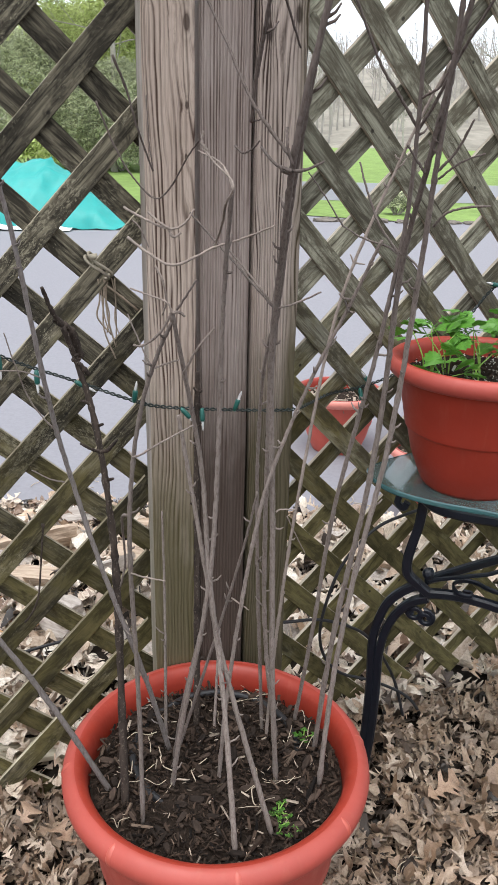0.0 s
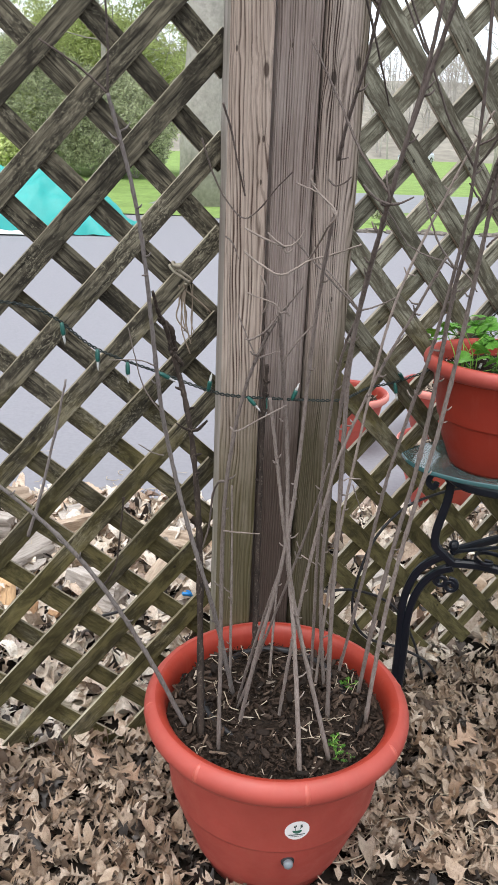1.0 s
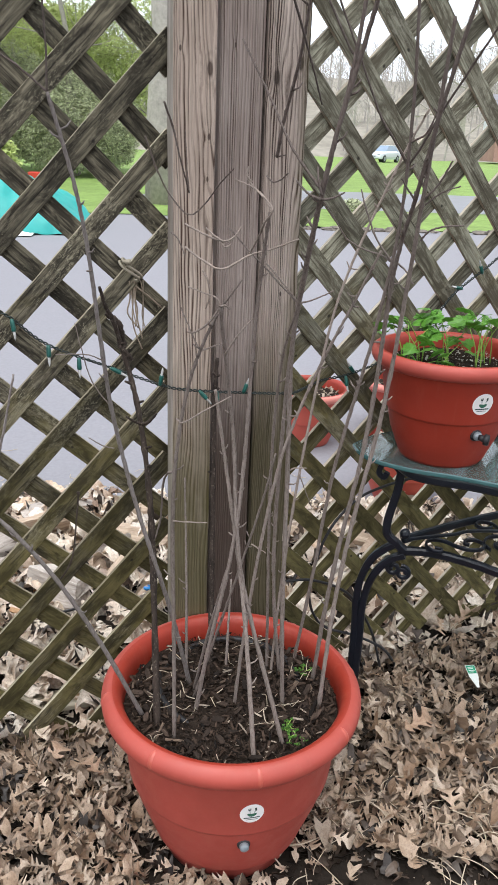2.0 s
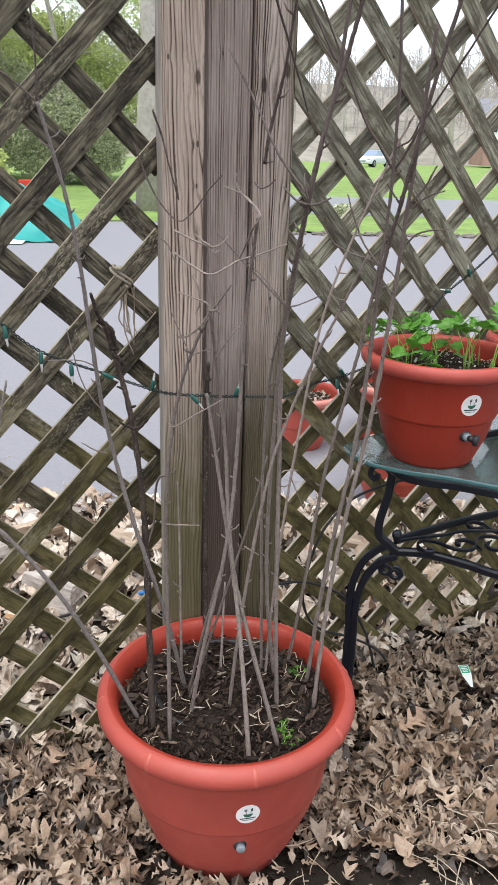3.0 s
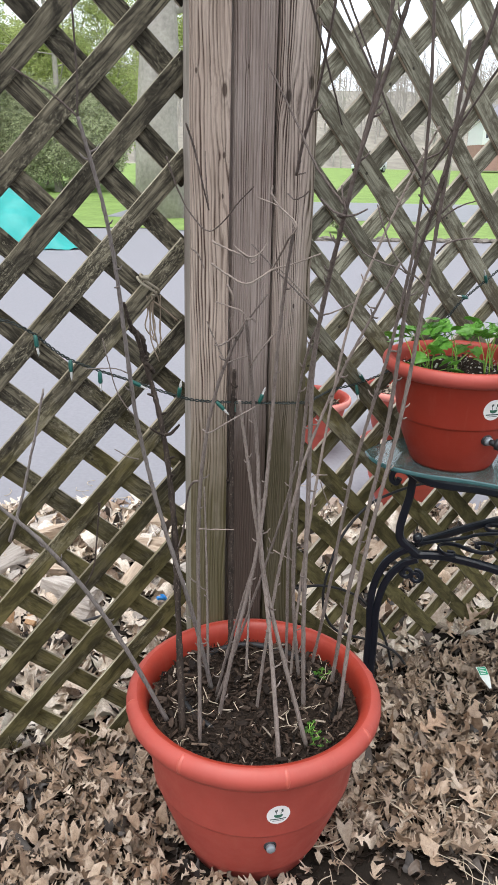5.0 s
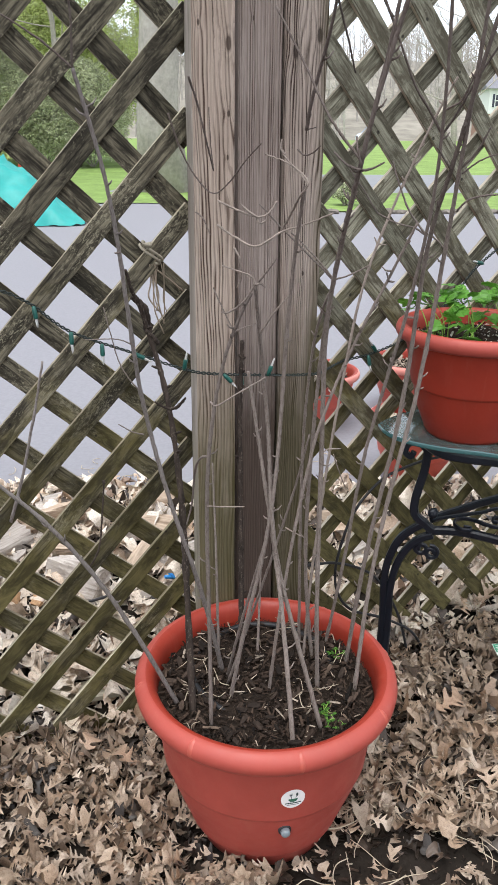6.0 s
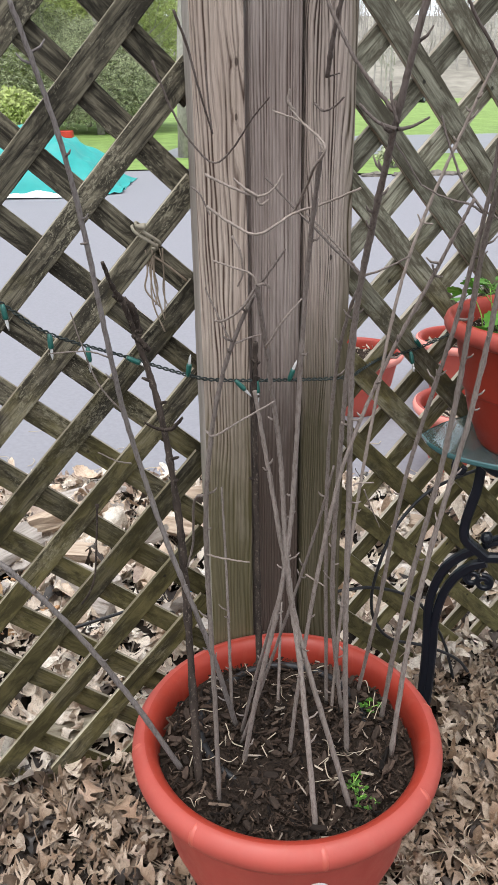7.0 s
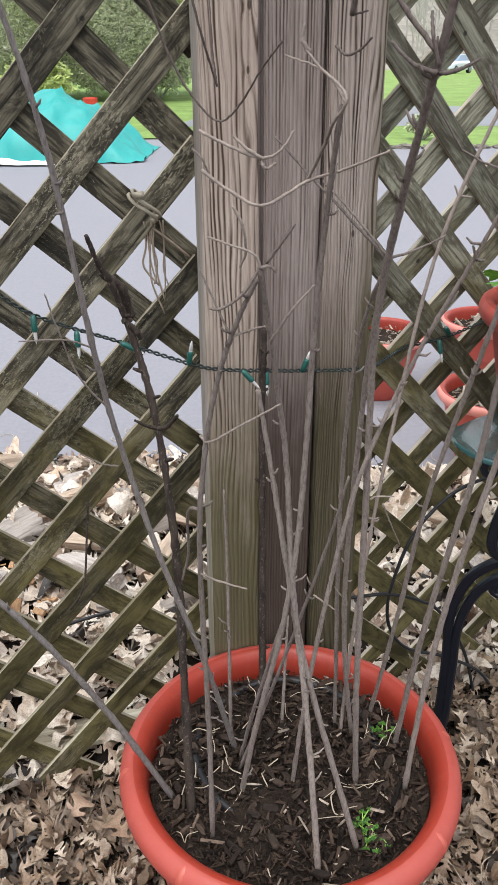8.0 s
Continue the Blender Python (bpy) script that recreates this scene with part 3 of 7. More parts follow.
# Blue-grey base colour stands in for the sky reflected in the glass.
M_CARGLASS = simple("sky_lit_car_glass", (0.20, 0.27, 0.36), 0.1, 0, 0.6, 2, 0.1, 0.0, 0.001)
M_TAG_GREEN = simple("green_tag_print", (0.03, 0.36, 0.19), 0.45, 0, 0.4, 50, 0.08, 0.05, 0.0002)
M_BLUE = simple("blue_plastic", (0.03, 0.25, 0.62), 0.4, 0, 0.5, 50, 0.1, 0.05, 0.0003)
M_BRICK = simple("red_brick_wall", (0.36, 0.22, 0.19), 0.9, 0, 0.2, 3, 0.2, 0.3, 0.01)
M_SIDING = simple("white_siding", (0.72, 0.73, 0.75), 0.7, 0, 0.3, 2, 0.04, 0.2, 0.01)
M_ROOF = simple("grey_shingles", (0.20, 0.20, 0.22), 0.9, 0, 0.2, 3, 0.15, 0.3, 0.01)
M_DARK_GLASS = simple("dark_window_glass", (0.04, 0.045, 0.06), 0.1, 0, 0.5, 2, 0.1, 0.0, 0.001)
M_SHUTTER = simple("dark_blue_shutter", (0.05, 0.055, 0.09), 0.6, 0, 0.4, 3, 0.1, 0.1, 0.002)
M_CARPAINT = simple("pale_car_paint", (0.62, 0.66, 0.72), 0.25, 0.2, 0.5, 3, 0.04, 0.0, 0.001)
M_TYRE = simple("tyre_rubber", (0.02, 0.02, 0.022), 0.8, 0, 0.3, 10, 0.2, 0.2, 0.004)
M_RED = simple("red_plastic", (0.55, 0.05, 0.03), 0.5, 0, 0.4, 6, 0.1, 0.1, 0.002)
# Distance haze is painted into the paler greys of woods and slope.
M_FARWOOD = simple("far_bare_twigs", (0.36, 0.34, 0.31), 0.95, 0, 0.1, 1, 0.3, 0.0, 0.01)
M_HILL = simple("far_wooded_slope", (0.275, 0.255, 0.215), 1.0, 0, 0.05, 0.5, 0.4, 0.3, 0.3)
M_TRUNK = simple("grey_tree_bark", (0.34, 0.315, 0.28), 0.95, 0, 0.15, 12, 0.35, 0.8, 0.02)


def leafy(name, colour, spread_amount=0.35, rough=0.6, lit_through=0.25):
    """Leaves, each a little different, with some light coming through."""
    m, nt, b = material(name, rough, 0.0, 0.35)
    v = coords(nt)
    n1 = noise_node(nt, v, 60, 4)
    c = ramp(nt, n1, (0.25, tuple(x * 0.7 for x in colour)), (0.75, tuple(min(1, x * 1.25) for x in colour)))
    c = vary(nt, c, spread_amount, True)
    nt.links.new(c, b.inputs["Base Color"])
    if lit_through:
        tr = nt.nodes.new("ShaderNodeBsdfTranslucent")
        nt.links.new(c, tr.inputs[0])
        ms = nt.nodes.new("ShaderNodeMixShader")
        ms.inputs[0].default_value = lit_through
        nt.links.new(b.outputs[0], ms.inputs[1])
        nt.links.new(tr.outputs[0], ms.inputs[2])
        nt.links.new(ms.outputs[0], nt.nodes["Material Output"].inputs[0])
    nt.links.new(bump(nt, n1, 0.3, 0.001), b.inputs["Normal"])
    return m


def dry_leaf(name, *colours, island=True):
    """Dead leaves: each its own tone, mottled and spotted."""
    m, nt, b = material(name, 0.48, 0.0, 0.5)
    src = nt.nodes.new("ShaderNodeNewGeometry" if island else "ShaderNodeObjectInfo")
    n = len(colours)
    c = ramp(nt, src.outputs["Random Per Island" if island else "Random"], *[((i + 0.5) / n, x) for i, x in enumerate(colours)])
    n1 = noise_node(nt, coords(nt), 75, 5, 0.7)
    n2 = noise_node(nt, coords(nt), 420, 3, 0.6)
    c = mix(nt, ramp(nt, n1, (0.40, (0.6, 0.6, 0.6)), (0.58, (0, 0, 0))), c, mix(nt, 1.0, c, (0.55, 0.48, 0.42), "MULTIPLY"))
    c = mix(nt, ramp(nt, n2, (0.34, (0.5, 0.5, 0.5)), (0.44, (0, 0, 0))), c, (0.06, 0.04, 0.03))
    nt.links.new(c, b.inputs["Base Color"])
    nt.links.new(bump(nt, n1, 0.5, 0.003), b.inputs["Normal"])
    return m


M_LEAF = dry_leaf("dry_oak_leaf", (0.20, 0.136, 0.090), (0.41, 0.312, 0.228), (0.060, 0.038, 0.025), (0.50, 0.395, 0.30), (0.25, 0.164, 0.104), (0.43, 0.328, 0.238), (0.10, 0.066, 0.044), (0.54, 0.44, 0.345))
M_LEAF_SINGLE = dry_leaf("dry_oak_leaf_on_top", (0.20, 0.136, 0.090), (0.41, 0.312, 0.228), (0.060, 0.038, 0.025), (0.50, 0.395, 0.30), (0.25, 0.164, 0.104), (0.43, 0.328, 0.238), (0.10, 0.066, 0.044), (0.54, 0.44, 0.345), island=False)
# Near-black under-leaves put the shade between the dry leaves into colour.
M_LEAF_GAP = dry_leaf("dark_gap_leaf", (0.022, 0.015, 0.011), (0.045, 0.032, 0.023), (0.015, 0.011, 0.008), (0.075, 0.053, 0.038))
# Mostly much paler tones than the leaves in front of the fence.
M_LEAF_PALE = dry_leaf("pale_oak_leaf", (0.66, 0.56, 0.45), (0.82, 0.74, 0.63), (0.24, 0.15, 0.10), (0.85, 0.79, 0.70), (0.60, 0.44, 0.31), (0.78, 0.69, 0.58), (0.42, 0.30, 0.21), (0.84, 0.77, 0.67))
M_LEAF_TAN = dry_leaf("tan_broad_leaf", (0.40, 0.27, 0.185), (0.38, 0.28, 0.21), (0.42, 0.31, 0.225), island=False)
M_PARSLEY = leafy("fresh_green_leaf", (0.070, 0.190, 0.024), 0.5, 0.38, 0.22)
M_STALK = simple("green_stalk", (0.24, 0.42, 0.08), 0.5, 0, 0.4, 90, 0.15, 0.1, 0.0005)
# Both foliage colours are lightened to put distance haze into them.
M_NEEDLE = leafy("conifer_sprays", (0.40, 0.43, 0.27), 0.7, 0.7, 0.35)
M_SPRING = leafy("young_spring_leaves", (0.42, 0.48, 0.18), 0.4, 0.6, 0.3)

M_GLASS, gnt, gb = material("green_table_glass", 0.12, 0.0, 0.5)
gb.inputs["Transmission Weight"].default_value = 0.82
gb.inputs["IOR"].default_value = 1.5
gb.inputs["Base Color"].default_value = (0.25, 0.34, 0.335, 1)
gn = noise_node(gnt, coords(gnt), 14, 6, 0.7)
gnt.links.new(ramp(gnt, gn, (0.40, (0.01, 0.01, 0.01)), (0.75, (0.22, 0.22, 0.22))), gb.inputs["Roughness"])


M_GLASS_EDGE = simple("teal_glass_edge", (0.045, 0.115, 0.118), 0.10, 0, 0.8, 30, 0.2, 0.05, 0.001)


def split_wood(name, pale, dark):
    m, nt, b = material(name, 0.9, 0, 0.2)
    tc, mp = nt.nodes.new("ShaderNodeTexCoord"), nt.nodes.new("ShaderNodeMapping")
    mp.inputs["Scale"].default_value = (1, 1, 0.08)
    nt.links.new(tc.outputs["Object"], mp.inputs[0])
    n1 = noise_node(nt, mp.outputs[0], 90, 5, 0.7, 0.3)
    n2 = noise_node(nt, coords(nt), 14, 4)
    c = mix(nt, n2, ramp(nt, n1, (0.35, dark), (0.6, pale)), pale)
    nt.links.new(vary(nt, c, 0.15), b.inputs["Base Color"])
    nt.links.new(bump(nt, n1, 0.8, 0.004), b.inputs["Normal"])
    return m


M_LOG = split_wood("bleached_split_wood", (0.47, 0.42, 0.375), (0.10, 0.075, 0.06))
M_LOG_TAN = split_wood("tan_split_wood", (0.48, 0.38, 0.29), (0.17, 0.11, 0.075))
M_LOG_WARM = split_wood("orange_split_wood", (0.55, 0.36, 0.20), (0.25, 0.14, 0.07))
M_BOARD = weathered_wood("pale_board", (0.50, 0.46, 0.36), (0.22, 0.19, 0.13), None, 0, 50)

# ---- big pot ----
class PotForm:
    """A pot's outer wall and rolled rim as (radius, height) pairs, and its scale."""

    def __init__(self, k, wall, rim):
        self.k, self.wall, self.rim = k, wall, rim

    def radius(self, z):
        return float(np.interp(z, [p[1] for p in self.wall], [p[0] for p in self.wall]))

    def profile(self):
        return [(r * self.k, z * self.k) for r, z in [(0.0, 0.006), (self.wall[0][0] - 0.014, 0.006), (self.wall[0][0] - 0.008, 0.0)] + self.wall + self.rim]

    def on_wall(self, angle, z, lift):
        r = self.radius(z) + lift
        return Vector((r * math.cos(angle), r * math.sin(angle), z)) * self.k


TABLE_WALL = [(0.132, 0.0), (0.140, 0.012), (0.172, 0.09), (0.188, 0.158), (0.1895, 0.1615), (0.1935, 0.163), (0.195, 0.168), (0.199, 0.19), (0.222, 0.305)]
TABLE_RIM = [(0.226, 0.311), (0.238, 0.309), (0.247, 0.314), (0.2535, 0.325), (0.2548, 0.338), (0.2505, 0.350), (0.242, 0.3565), (0.232, 0.357), (0.2235, 0.352), (0.2185, 0.343), (0.2155, 0.327), (0.211, 0.29), (0.206, 0.25)]
BIG_WALL = [(0.128, 0.0), (0.137, 0.012), (0.1545, 0.054), (0.1552, 0.0565), (0.1582, 0.058), (0.1592, 0.062), (0.1930, 0.160), (0.2015, 0.1935), (0.2022, 0.1965), (0.2055, 0.198), (0.2065, 0.2025), (0.2205, 0.334)]
BIG_RIM = [(0.2225, 0.344), (0.2310, 0.3420), (0.2430, 0.3435), (0.2515, 0.349), (0.2568, 0.358), (0.2580, 0.367), (0.2562, 0.376), (0.2510, 0.3835), (0.2440, 0.3885), (0.2365, 0.390), (0.2290, 0.388), (0.2230, 0.383), (0.2185, 0.375), (0.2165, 0.362), (0.2145, 0.340), (0.2110, 0.30)]


def patch(form, a0, z0, wide, high, lift, outline):
    """A flat shape lying on the pot's wall; outline in units of half its width and height."""
    pts = [form.on_wall(a0 + u * wide / form.radius(z0), z0 + v * high, lift) for u, v in outline]
    mid = form.on_wall(a0, z0, lift)
    n = len(pts)
    return [mid] + pts, [(0, 1 + i, 1 + (i + 1) % n) for i in range(n)]


OVAL = [(math.cos(2 * math.pi * i / 28), math.sin(2 * math.pi * i / 28)) for i in range(28)]
BIG_FORM, SMALL_FORM, FAR_FORM = PotForm(1.0, BIG_WALL, BIG_RIM), PotForm(0.656, TABLE_WALL, TABLE_RIM), PotForm(0.80, TABLE_WALL, TABLE_RIM)


def flower_pot(place, form, label, group="red planters", seams=True, segs=96, turn=0.0, plastic=None, rim=None):
    p = thing("flower_pot", label, "flower pot", group, "", place)
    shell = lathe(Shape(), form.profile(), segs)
    # Rings from here inward take the darker red, painting in the interior's shade.
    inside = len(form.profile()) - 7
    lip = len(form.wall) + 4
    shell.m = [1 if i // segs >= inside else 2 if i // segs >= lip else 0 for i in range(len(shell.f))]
    body = part("body", shell, [plastic or M_TERRA, M_TERRA_DARK, rim or M_TERRA], p, "", True)
    if seams:
        run = smooth_path(form.rim[3:10], 4)
        mids = []
        for j, (r, z) in enumerate(run):
            (r0, z0), (r1, z1) = run[max(0, j - 1)], run[min(len(run) - 1, j + 1)]
            size = math.hypot(r1 - r0, z1 - z0)
            sink = 0.0072 + 0.0035 * (abs(2 * j / (len(run) - 1) - 1)) ** 3
            mids.append((r - sink * (z1 - z0) / size, z + sink * (r1 - r0) / size))
        for i in range(8):
            a = radians(-81 + 45 * i) + turn
            pts = [(r * math.cos(a) * form.k, r * math.sin(a) * form.k, z * form.k) for r, z in mids]
            part("rim_seam", tube(Shape(), pts, 0.0083 * form.k, 20), M_TERRA_PALE, body, "moulding seam, its sheen painted as a paler red", True)
    return p


def sticker(pot, form, a0, z0, big=1.0):
    """White oval label: a small printed plant and bars in place of the writing."""
    s = part("sticker", Shape().add(*patch(form, a0, z0, 0.0225 * big, 0.0235 * big, 0.0008, OVAL)), M_STICKER, pot, "white oval paper sticker")
    bowl = [(math.cos(a), math.sin(a) if a > math.pi else 0.15 * math.sin(2 * a) * math.cos(a)) for a in np.linspace(0, 2 * math.pi, 26, endpoint=False)]
    fork = [(-0.16, -1), (0.16, -1), (0.16, 0.1), (0.75, 0.25), (0.75, 1.0), (0.45, 1.0), (0.45, 0.4), (0.15, 0.4), (0.15, 1.0), (-0.15, 1.0), (-0.15, 0.4), (-0.45, 0.4), (-0.45, 1.0), (-0.75, 1.0), (-0.75, 0.25), (-0.16, 0.1)]
    trowel = [(-0.16, -1), (0.16, -1), (0.16, -0.1), (0.7, 0.1), (0.6, 0.6), (0.0, 1.05), (-0.6, 0.6), (-0.7, 0.1), (-0.16, -0.1)]
    for name, outline, du, dv, w, h, tilt, ink in (("printed_fork", fork, -0.0042, 0.0075, 0.0034, 0.0066, 0.22, M_INK), ("printed_trowel", trowel, 0.0062, 0.0085, 0.0034, 0.0072, -0.55, M_INK), ("printed_leaf", bowl, 0.0, 0.0, 0.0088, 0.0075, 0.0, M_TAG_DARK)):
        shape = [(u * math.cos(tilt) - v * math.sin(tilt), u * math.sin(tilt) + v * math.cos(tilt)) for u, v in outline]
        part(name, Shape().add(*patch(form, a0 + du * big / form.radius(z0), z0 + dv * big, w * big, h * big, 0.0013, shape)), ink, s)
    box = [(-1, -1), (0, -1), (1, -1), (1, 1), (0, 1), (-1, 1)]
    for dv, w, h in ((-0.0105, 0.0150, 0.0013), (-0.0148, 0.0110, 0.0006)):
        part("print_bar", Shape().add(*patch(form, a0, z0 + dv * big, w * big, h * big, 0.0013, box)), M_INK, s)
    return s


def plug(pot, form, a0, z0, spigot=False):
    """Round drain plug, or a small tap, low on the wall."""
    c, out = form.on_wall(a0, z0, 0.0), Vector((math.cos(a0), math.sin(a0), 0))
    up = Vector((0, 0, 1))
    sh = tube(Shape(), [c - out * 0.006, c + out * 0.002, c + out * 0.0045], [0.0125, 0.0125, 0.0105], 16)
    g = part("drain_plug", sh, M_RUBBER, pot, "black rubber washer", True)
    part("cap", tube(Shape(), [c, c + out * 0.011, c + out * 0.014], [0.0092, 0.0088, 0.006], 14), M_STEEL, g, "grey plastic cap", True)
    if spigot:
        side = up.cross(out)
        a = c + out * 0.013
        tip = a + out * 0.006 + side * 0.006 - up * 0.002
        part("tap", tube(Shape(), [a, a + out * 0.004 + side * 0.002, tip, tip + side * 0.003], [0.006, 0.0065, 0.007, 0.006], 12), M_RUBBER, g, "black plastic tap", True)
        part("tap_knob", tube(Shape(), [tip, tip + out * 0.001 + side * 0.001, tip - up * 0.002 + out * 0.006 + side * 0.008, tip - up * 0.002 + out * 0.007 + side * 0.009], [0.007, 0.0115, 0.0115, 0.009], 12), M_RUBBER, g, "ridged black knob", True)


BIG = Vector((-0.034, 1.070, -0.055))
big_pot = flower_pot(BIG, BIG_FORM, "large red-orange plastic planter with rolled rim, holding bare stems")
sticker(big_pot, BIG_FORM, radians(-81.3), 0.257)
plug(big_pot, BIG_FORM, radians(-83.9), 0.166)


def soil_disc(name, centre, radius, z, label, bumps=0.012):
    n, rings = 72, 20
    vs, c = [], Vector(centre)
    for j in range(rings + 1):
        for i in range(n):
            a, r = 2 * math.pi * i / n, radius * max(j, 0.02) / rings
            q = Vector((r * math.cos(a), r * math.sin(a), 0)) + c * 3
            h = bumps * noise.noise(q * 10) + 0.6 * bumps * noise.noise(q * 33) + 0.5 * bumps * noise.noise(q * 70)
            vs.append((c.x + r * math.cos(a), c.y + r * math.sin(a), z + h))
    fs = [(j * n + i, j * n + (i + 1) % n, (j + 1) * n + (i + 1) % n, (j + 1) * n + i) for j in range(rings) for i in range(n)]
    fs.append(tuple(range(n - 1, -1, -1)))
    return tagged(part(name, Shape().add(vs, fs), M_SOIL, None, label, True), "", "soil", "", "stuff")


big_soil = soil_disc("potting_soil", (BIG.x, BIG.y, 0), 0.2135, 0.287, "dark crumbly potting soil filling the large planter")


def flakes(name, label, centre, radius, z, count, size, mat, seed, category="mulch", pile=0.012, thin=0.4):
    """Many small thin chips lying at all angles on the soil."""
    rng = np.random.default_rng(seed)
    sh = Shape()
    for _ in range(count):
        a, r = rng.uniform(0, 2 * math.pi), radius * math.sqrt(rng.uniform(0, 1))
        l = size * rng.lognormal(0, 0.5)
        w, t = l * rng.uniform(thin * 0.4, thin), l * rng.uniform(0.05, 0.14)
        m = Matrix.Translation((centre[0] + r * math.cos(a), centre[1] + r * math.sin(a), (z(centre[0] + r * math.cos(a), centre[1] + r * math.sin(a)) if callable(z) else z) + rng.uniform(0, pile))) @ Euler((rng.normal(0, 0.45), rng.normal(0, 0.45), rng.uniform(0, 6.3))).to_matrix().to_4x4()
        k = rng.uniform(0.5, 1.0, 4)
        vs = [m @ Vector((sx * l / 2 * k[i], sy * w / 2 * k[(i + 1) % 4], sz * t / 2)) for sz in (-1, 1) for i, (sx, sy) in enumerate(((-1, -1), (1, -1), (1, 1), (-1, 1)))]
        sh.add(vs, [(3, 2, 1, 0), (4, 5, 6, 7), (0, 1, 5, 4), (1, 2, 6, 5), (2, 3, 7, 6), (3, 0, 4, 7)])
    return tagged(part(name, sh, mat, None, label), "", category, "", "stuff")


def chip_material(name, colour, amount, island=True):
    m, nt, b = material(name, 0.9, 0, 0.25)
    c = ramp(nt, noise_node(nt, coords(nt, (1, 1, 1)), 120, 5), (0.3, tuple(x * 0.5 for x in colour)), (0.7, colour))
    nt.links.new(vary(nt, c, amount, island), b.inputs["Base Color"])
    return m


M_CHIPS = chip_material("bark_chips", (0.046, 0.030, 0.021), 0.9)
M_CHIPS_BROWN = chip_material("brown_wood_chips", (0.105, 0.075, 0.055), 0.85)
M_CHIPS_DARK = chip_material("dark_bark_chunks", (0.058, 0.040, 0.030), 0.7, False)
M_CHIPS_PALE = chip_material("pale_wood_bits", (0.40, 0.33, 0.26), 0.4)
flakes("bark_mulch", "dark brown shredded bark mulch on the soil", (BIG.x, BIG.y), 0.209, 0.289, 5200, 0.0095, M_CHIPS, 3, "mulch", 0.013, 0.3)
flakes("bark_shreds", "longer fibrous grey-brown bark shreds on the mulch", (BIG.x, BIG.y), 0.204, 0.292, 200, 0.012, M_CHIPS_BROWN, 8, "mulch", 0.012, 0.20)
chunk_rng = np.random.default_rng(9)
chunk_meshes = []
for k in range(10):
    l = 0.022 * chunk_rng.uniform(0.7, 1.3)
    w, t = l * chunk_rng.uniform(0.25, 0.5), l * chunk_rng.uniform(0.10, 0.2)
    ring = [(-0.5, -0.3), (-0.2, -0.5), (0.3, -0.42), (0.5, -0.1), (0.42, 0.35), (0.05, 0.5), (-0.4, 0.4)]
    ring = [(u * chunk_rng.uniform(0.8, 1.1), v * chunk_rng.uniform(0.7, 1.1)) for u, v in ring]
    vs = [(u * l * f, v * w * f, z * t + chunk_rng.normal(0, 0.0006)) for z, f in ((-0.5, 1.0), (0.3, 0.96), (0.5, 0.78)) for u, v in ring]
    fs = [(j * 7 + i, j * 7 + (i + 1) % 7, (j + 1) * 7 + (i + 1) % 7, (j + 1) * 7 + i) for j in range(2) for i in range(7)] + [tuple(range(6, -1, -1)), tuple(range(14, 21))]
    chunk_meshes.append(Shape().add(vs, fs).mesh("bark_chip", M_CHIPS_DARK))
for k in range(110):
    a, r = chunk_rng.uniform(0, 6.283), 0.198 * math.sqrt(chunk_rng.uniform(0, 1))
    ob = mesh_part("bark_chip", chunk_meshes[k % 10], big_soil)
    ob.matrix_local = Matrix.Translation((BIG.x + r * math.cos(a), BIG.y + r * math.sin(a), 0.294 + chunk_rng.uniform(0, 0.010))) @ Euler((chunk_rng.normal(0, 0.35), chunk_rng.normal(0, 0.35), chunk_rng.uniform(0, 6.283))).to_matrix().to_4x4()
flakes("wood_bits", "pale wood bits and dry stalk pieces on the mulch", (BIG.x, BIG.y), 0.204, 0.296, 110, 0.010, M_CHIPS_PALE, 4, "mulch", 0.012, 0.2)
for k in range(24):
    rr = random.Random(40 + k)
    a, r = rr.uniform(0, 6.3), 0.19 * math.sqrt(rr.uniform(0.05, 1))
    p0 = Vector((BIG.x + r * math.cos(a), BIG.y + r * math.sin(a), 0.303))
    pts, d = [], rr.uniform(0, 6.3)
    for i in range(5):
        pts.append(p0 + Vector((0, 0, rr.uniform(-0.006, 0.008))))
        d += rr.uniform(-0.8, 0.8)
        p0 = p0 + Vector((math.cos(d), math.sin(d), 0)) * rr.uniform(0.008, 0.022)
        off = Vector((p0.x - BIG.x, p0.y - BIG.y, 0))
        if off.length > 0.2:
            p0 -= off * (1 - 0.2 / off.length)
    straw = part("dry_straw", tube(Shape(), smooth_path(pts, 4), rr.uniform(0.0005, 0.0011), 5), M_STRAW, None, "thin pale dry root strand lying on the mulch", True)
    tagged(straw, "", "straw", "loose straws in the planter")
hose = [(BIG.x - 0.003 + 0.145 * math.cos(radians(a)), BIG.y + 0.045 + 0.145 * math.sin(radians(a)), h) for a, h in
        ((-10, 0.280), (10, 0.289), (35, 0.296), (60, 0.297), (85, 0.299), (110, 0.297), (135, 0.290), (155, 0.284), (175, 0.290), (195, 0.296), (215, 0.294), (235, 0.289), (255, 0.280))]
part("soaker_hose", tube(Shape(), smooth_path(hose, 6), 0.0065, 9), M_RUBBER, None, "black rubber soaker hose half sunk in the soil", True)["category"] = "hose"

# ---- bare shrub in the big pot ----
shrub = thing("shrub", "leafless shrub with many thin grey-brown upright stems and twigs", "shrub", "", "", (BIG.x, BIG.y, 0.285))
shoots = {}


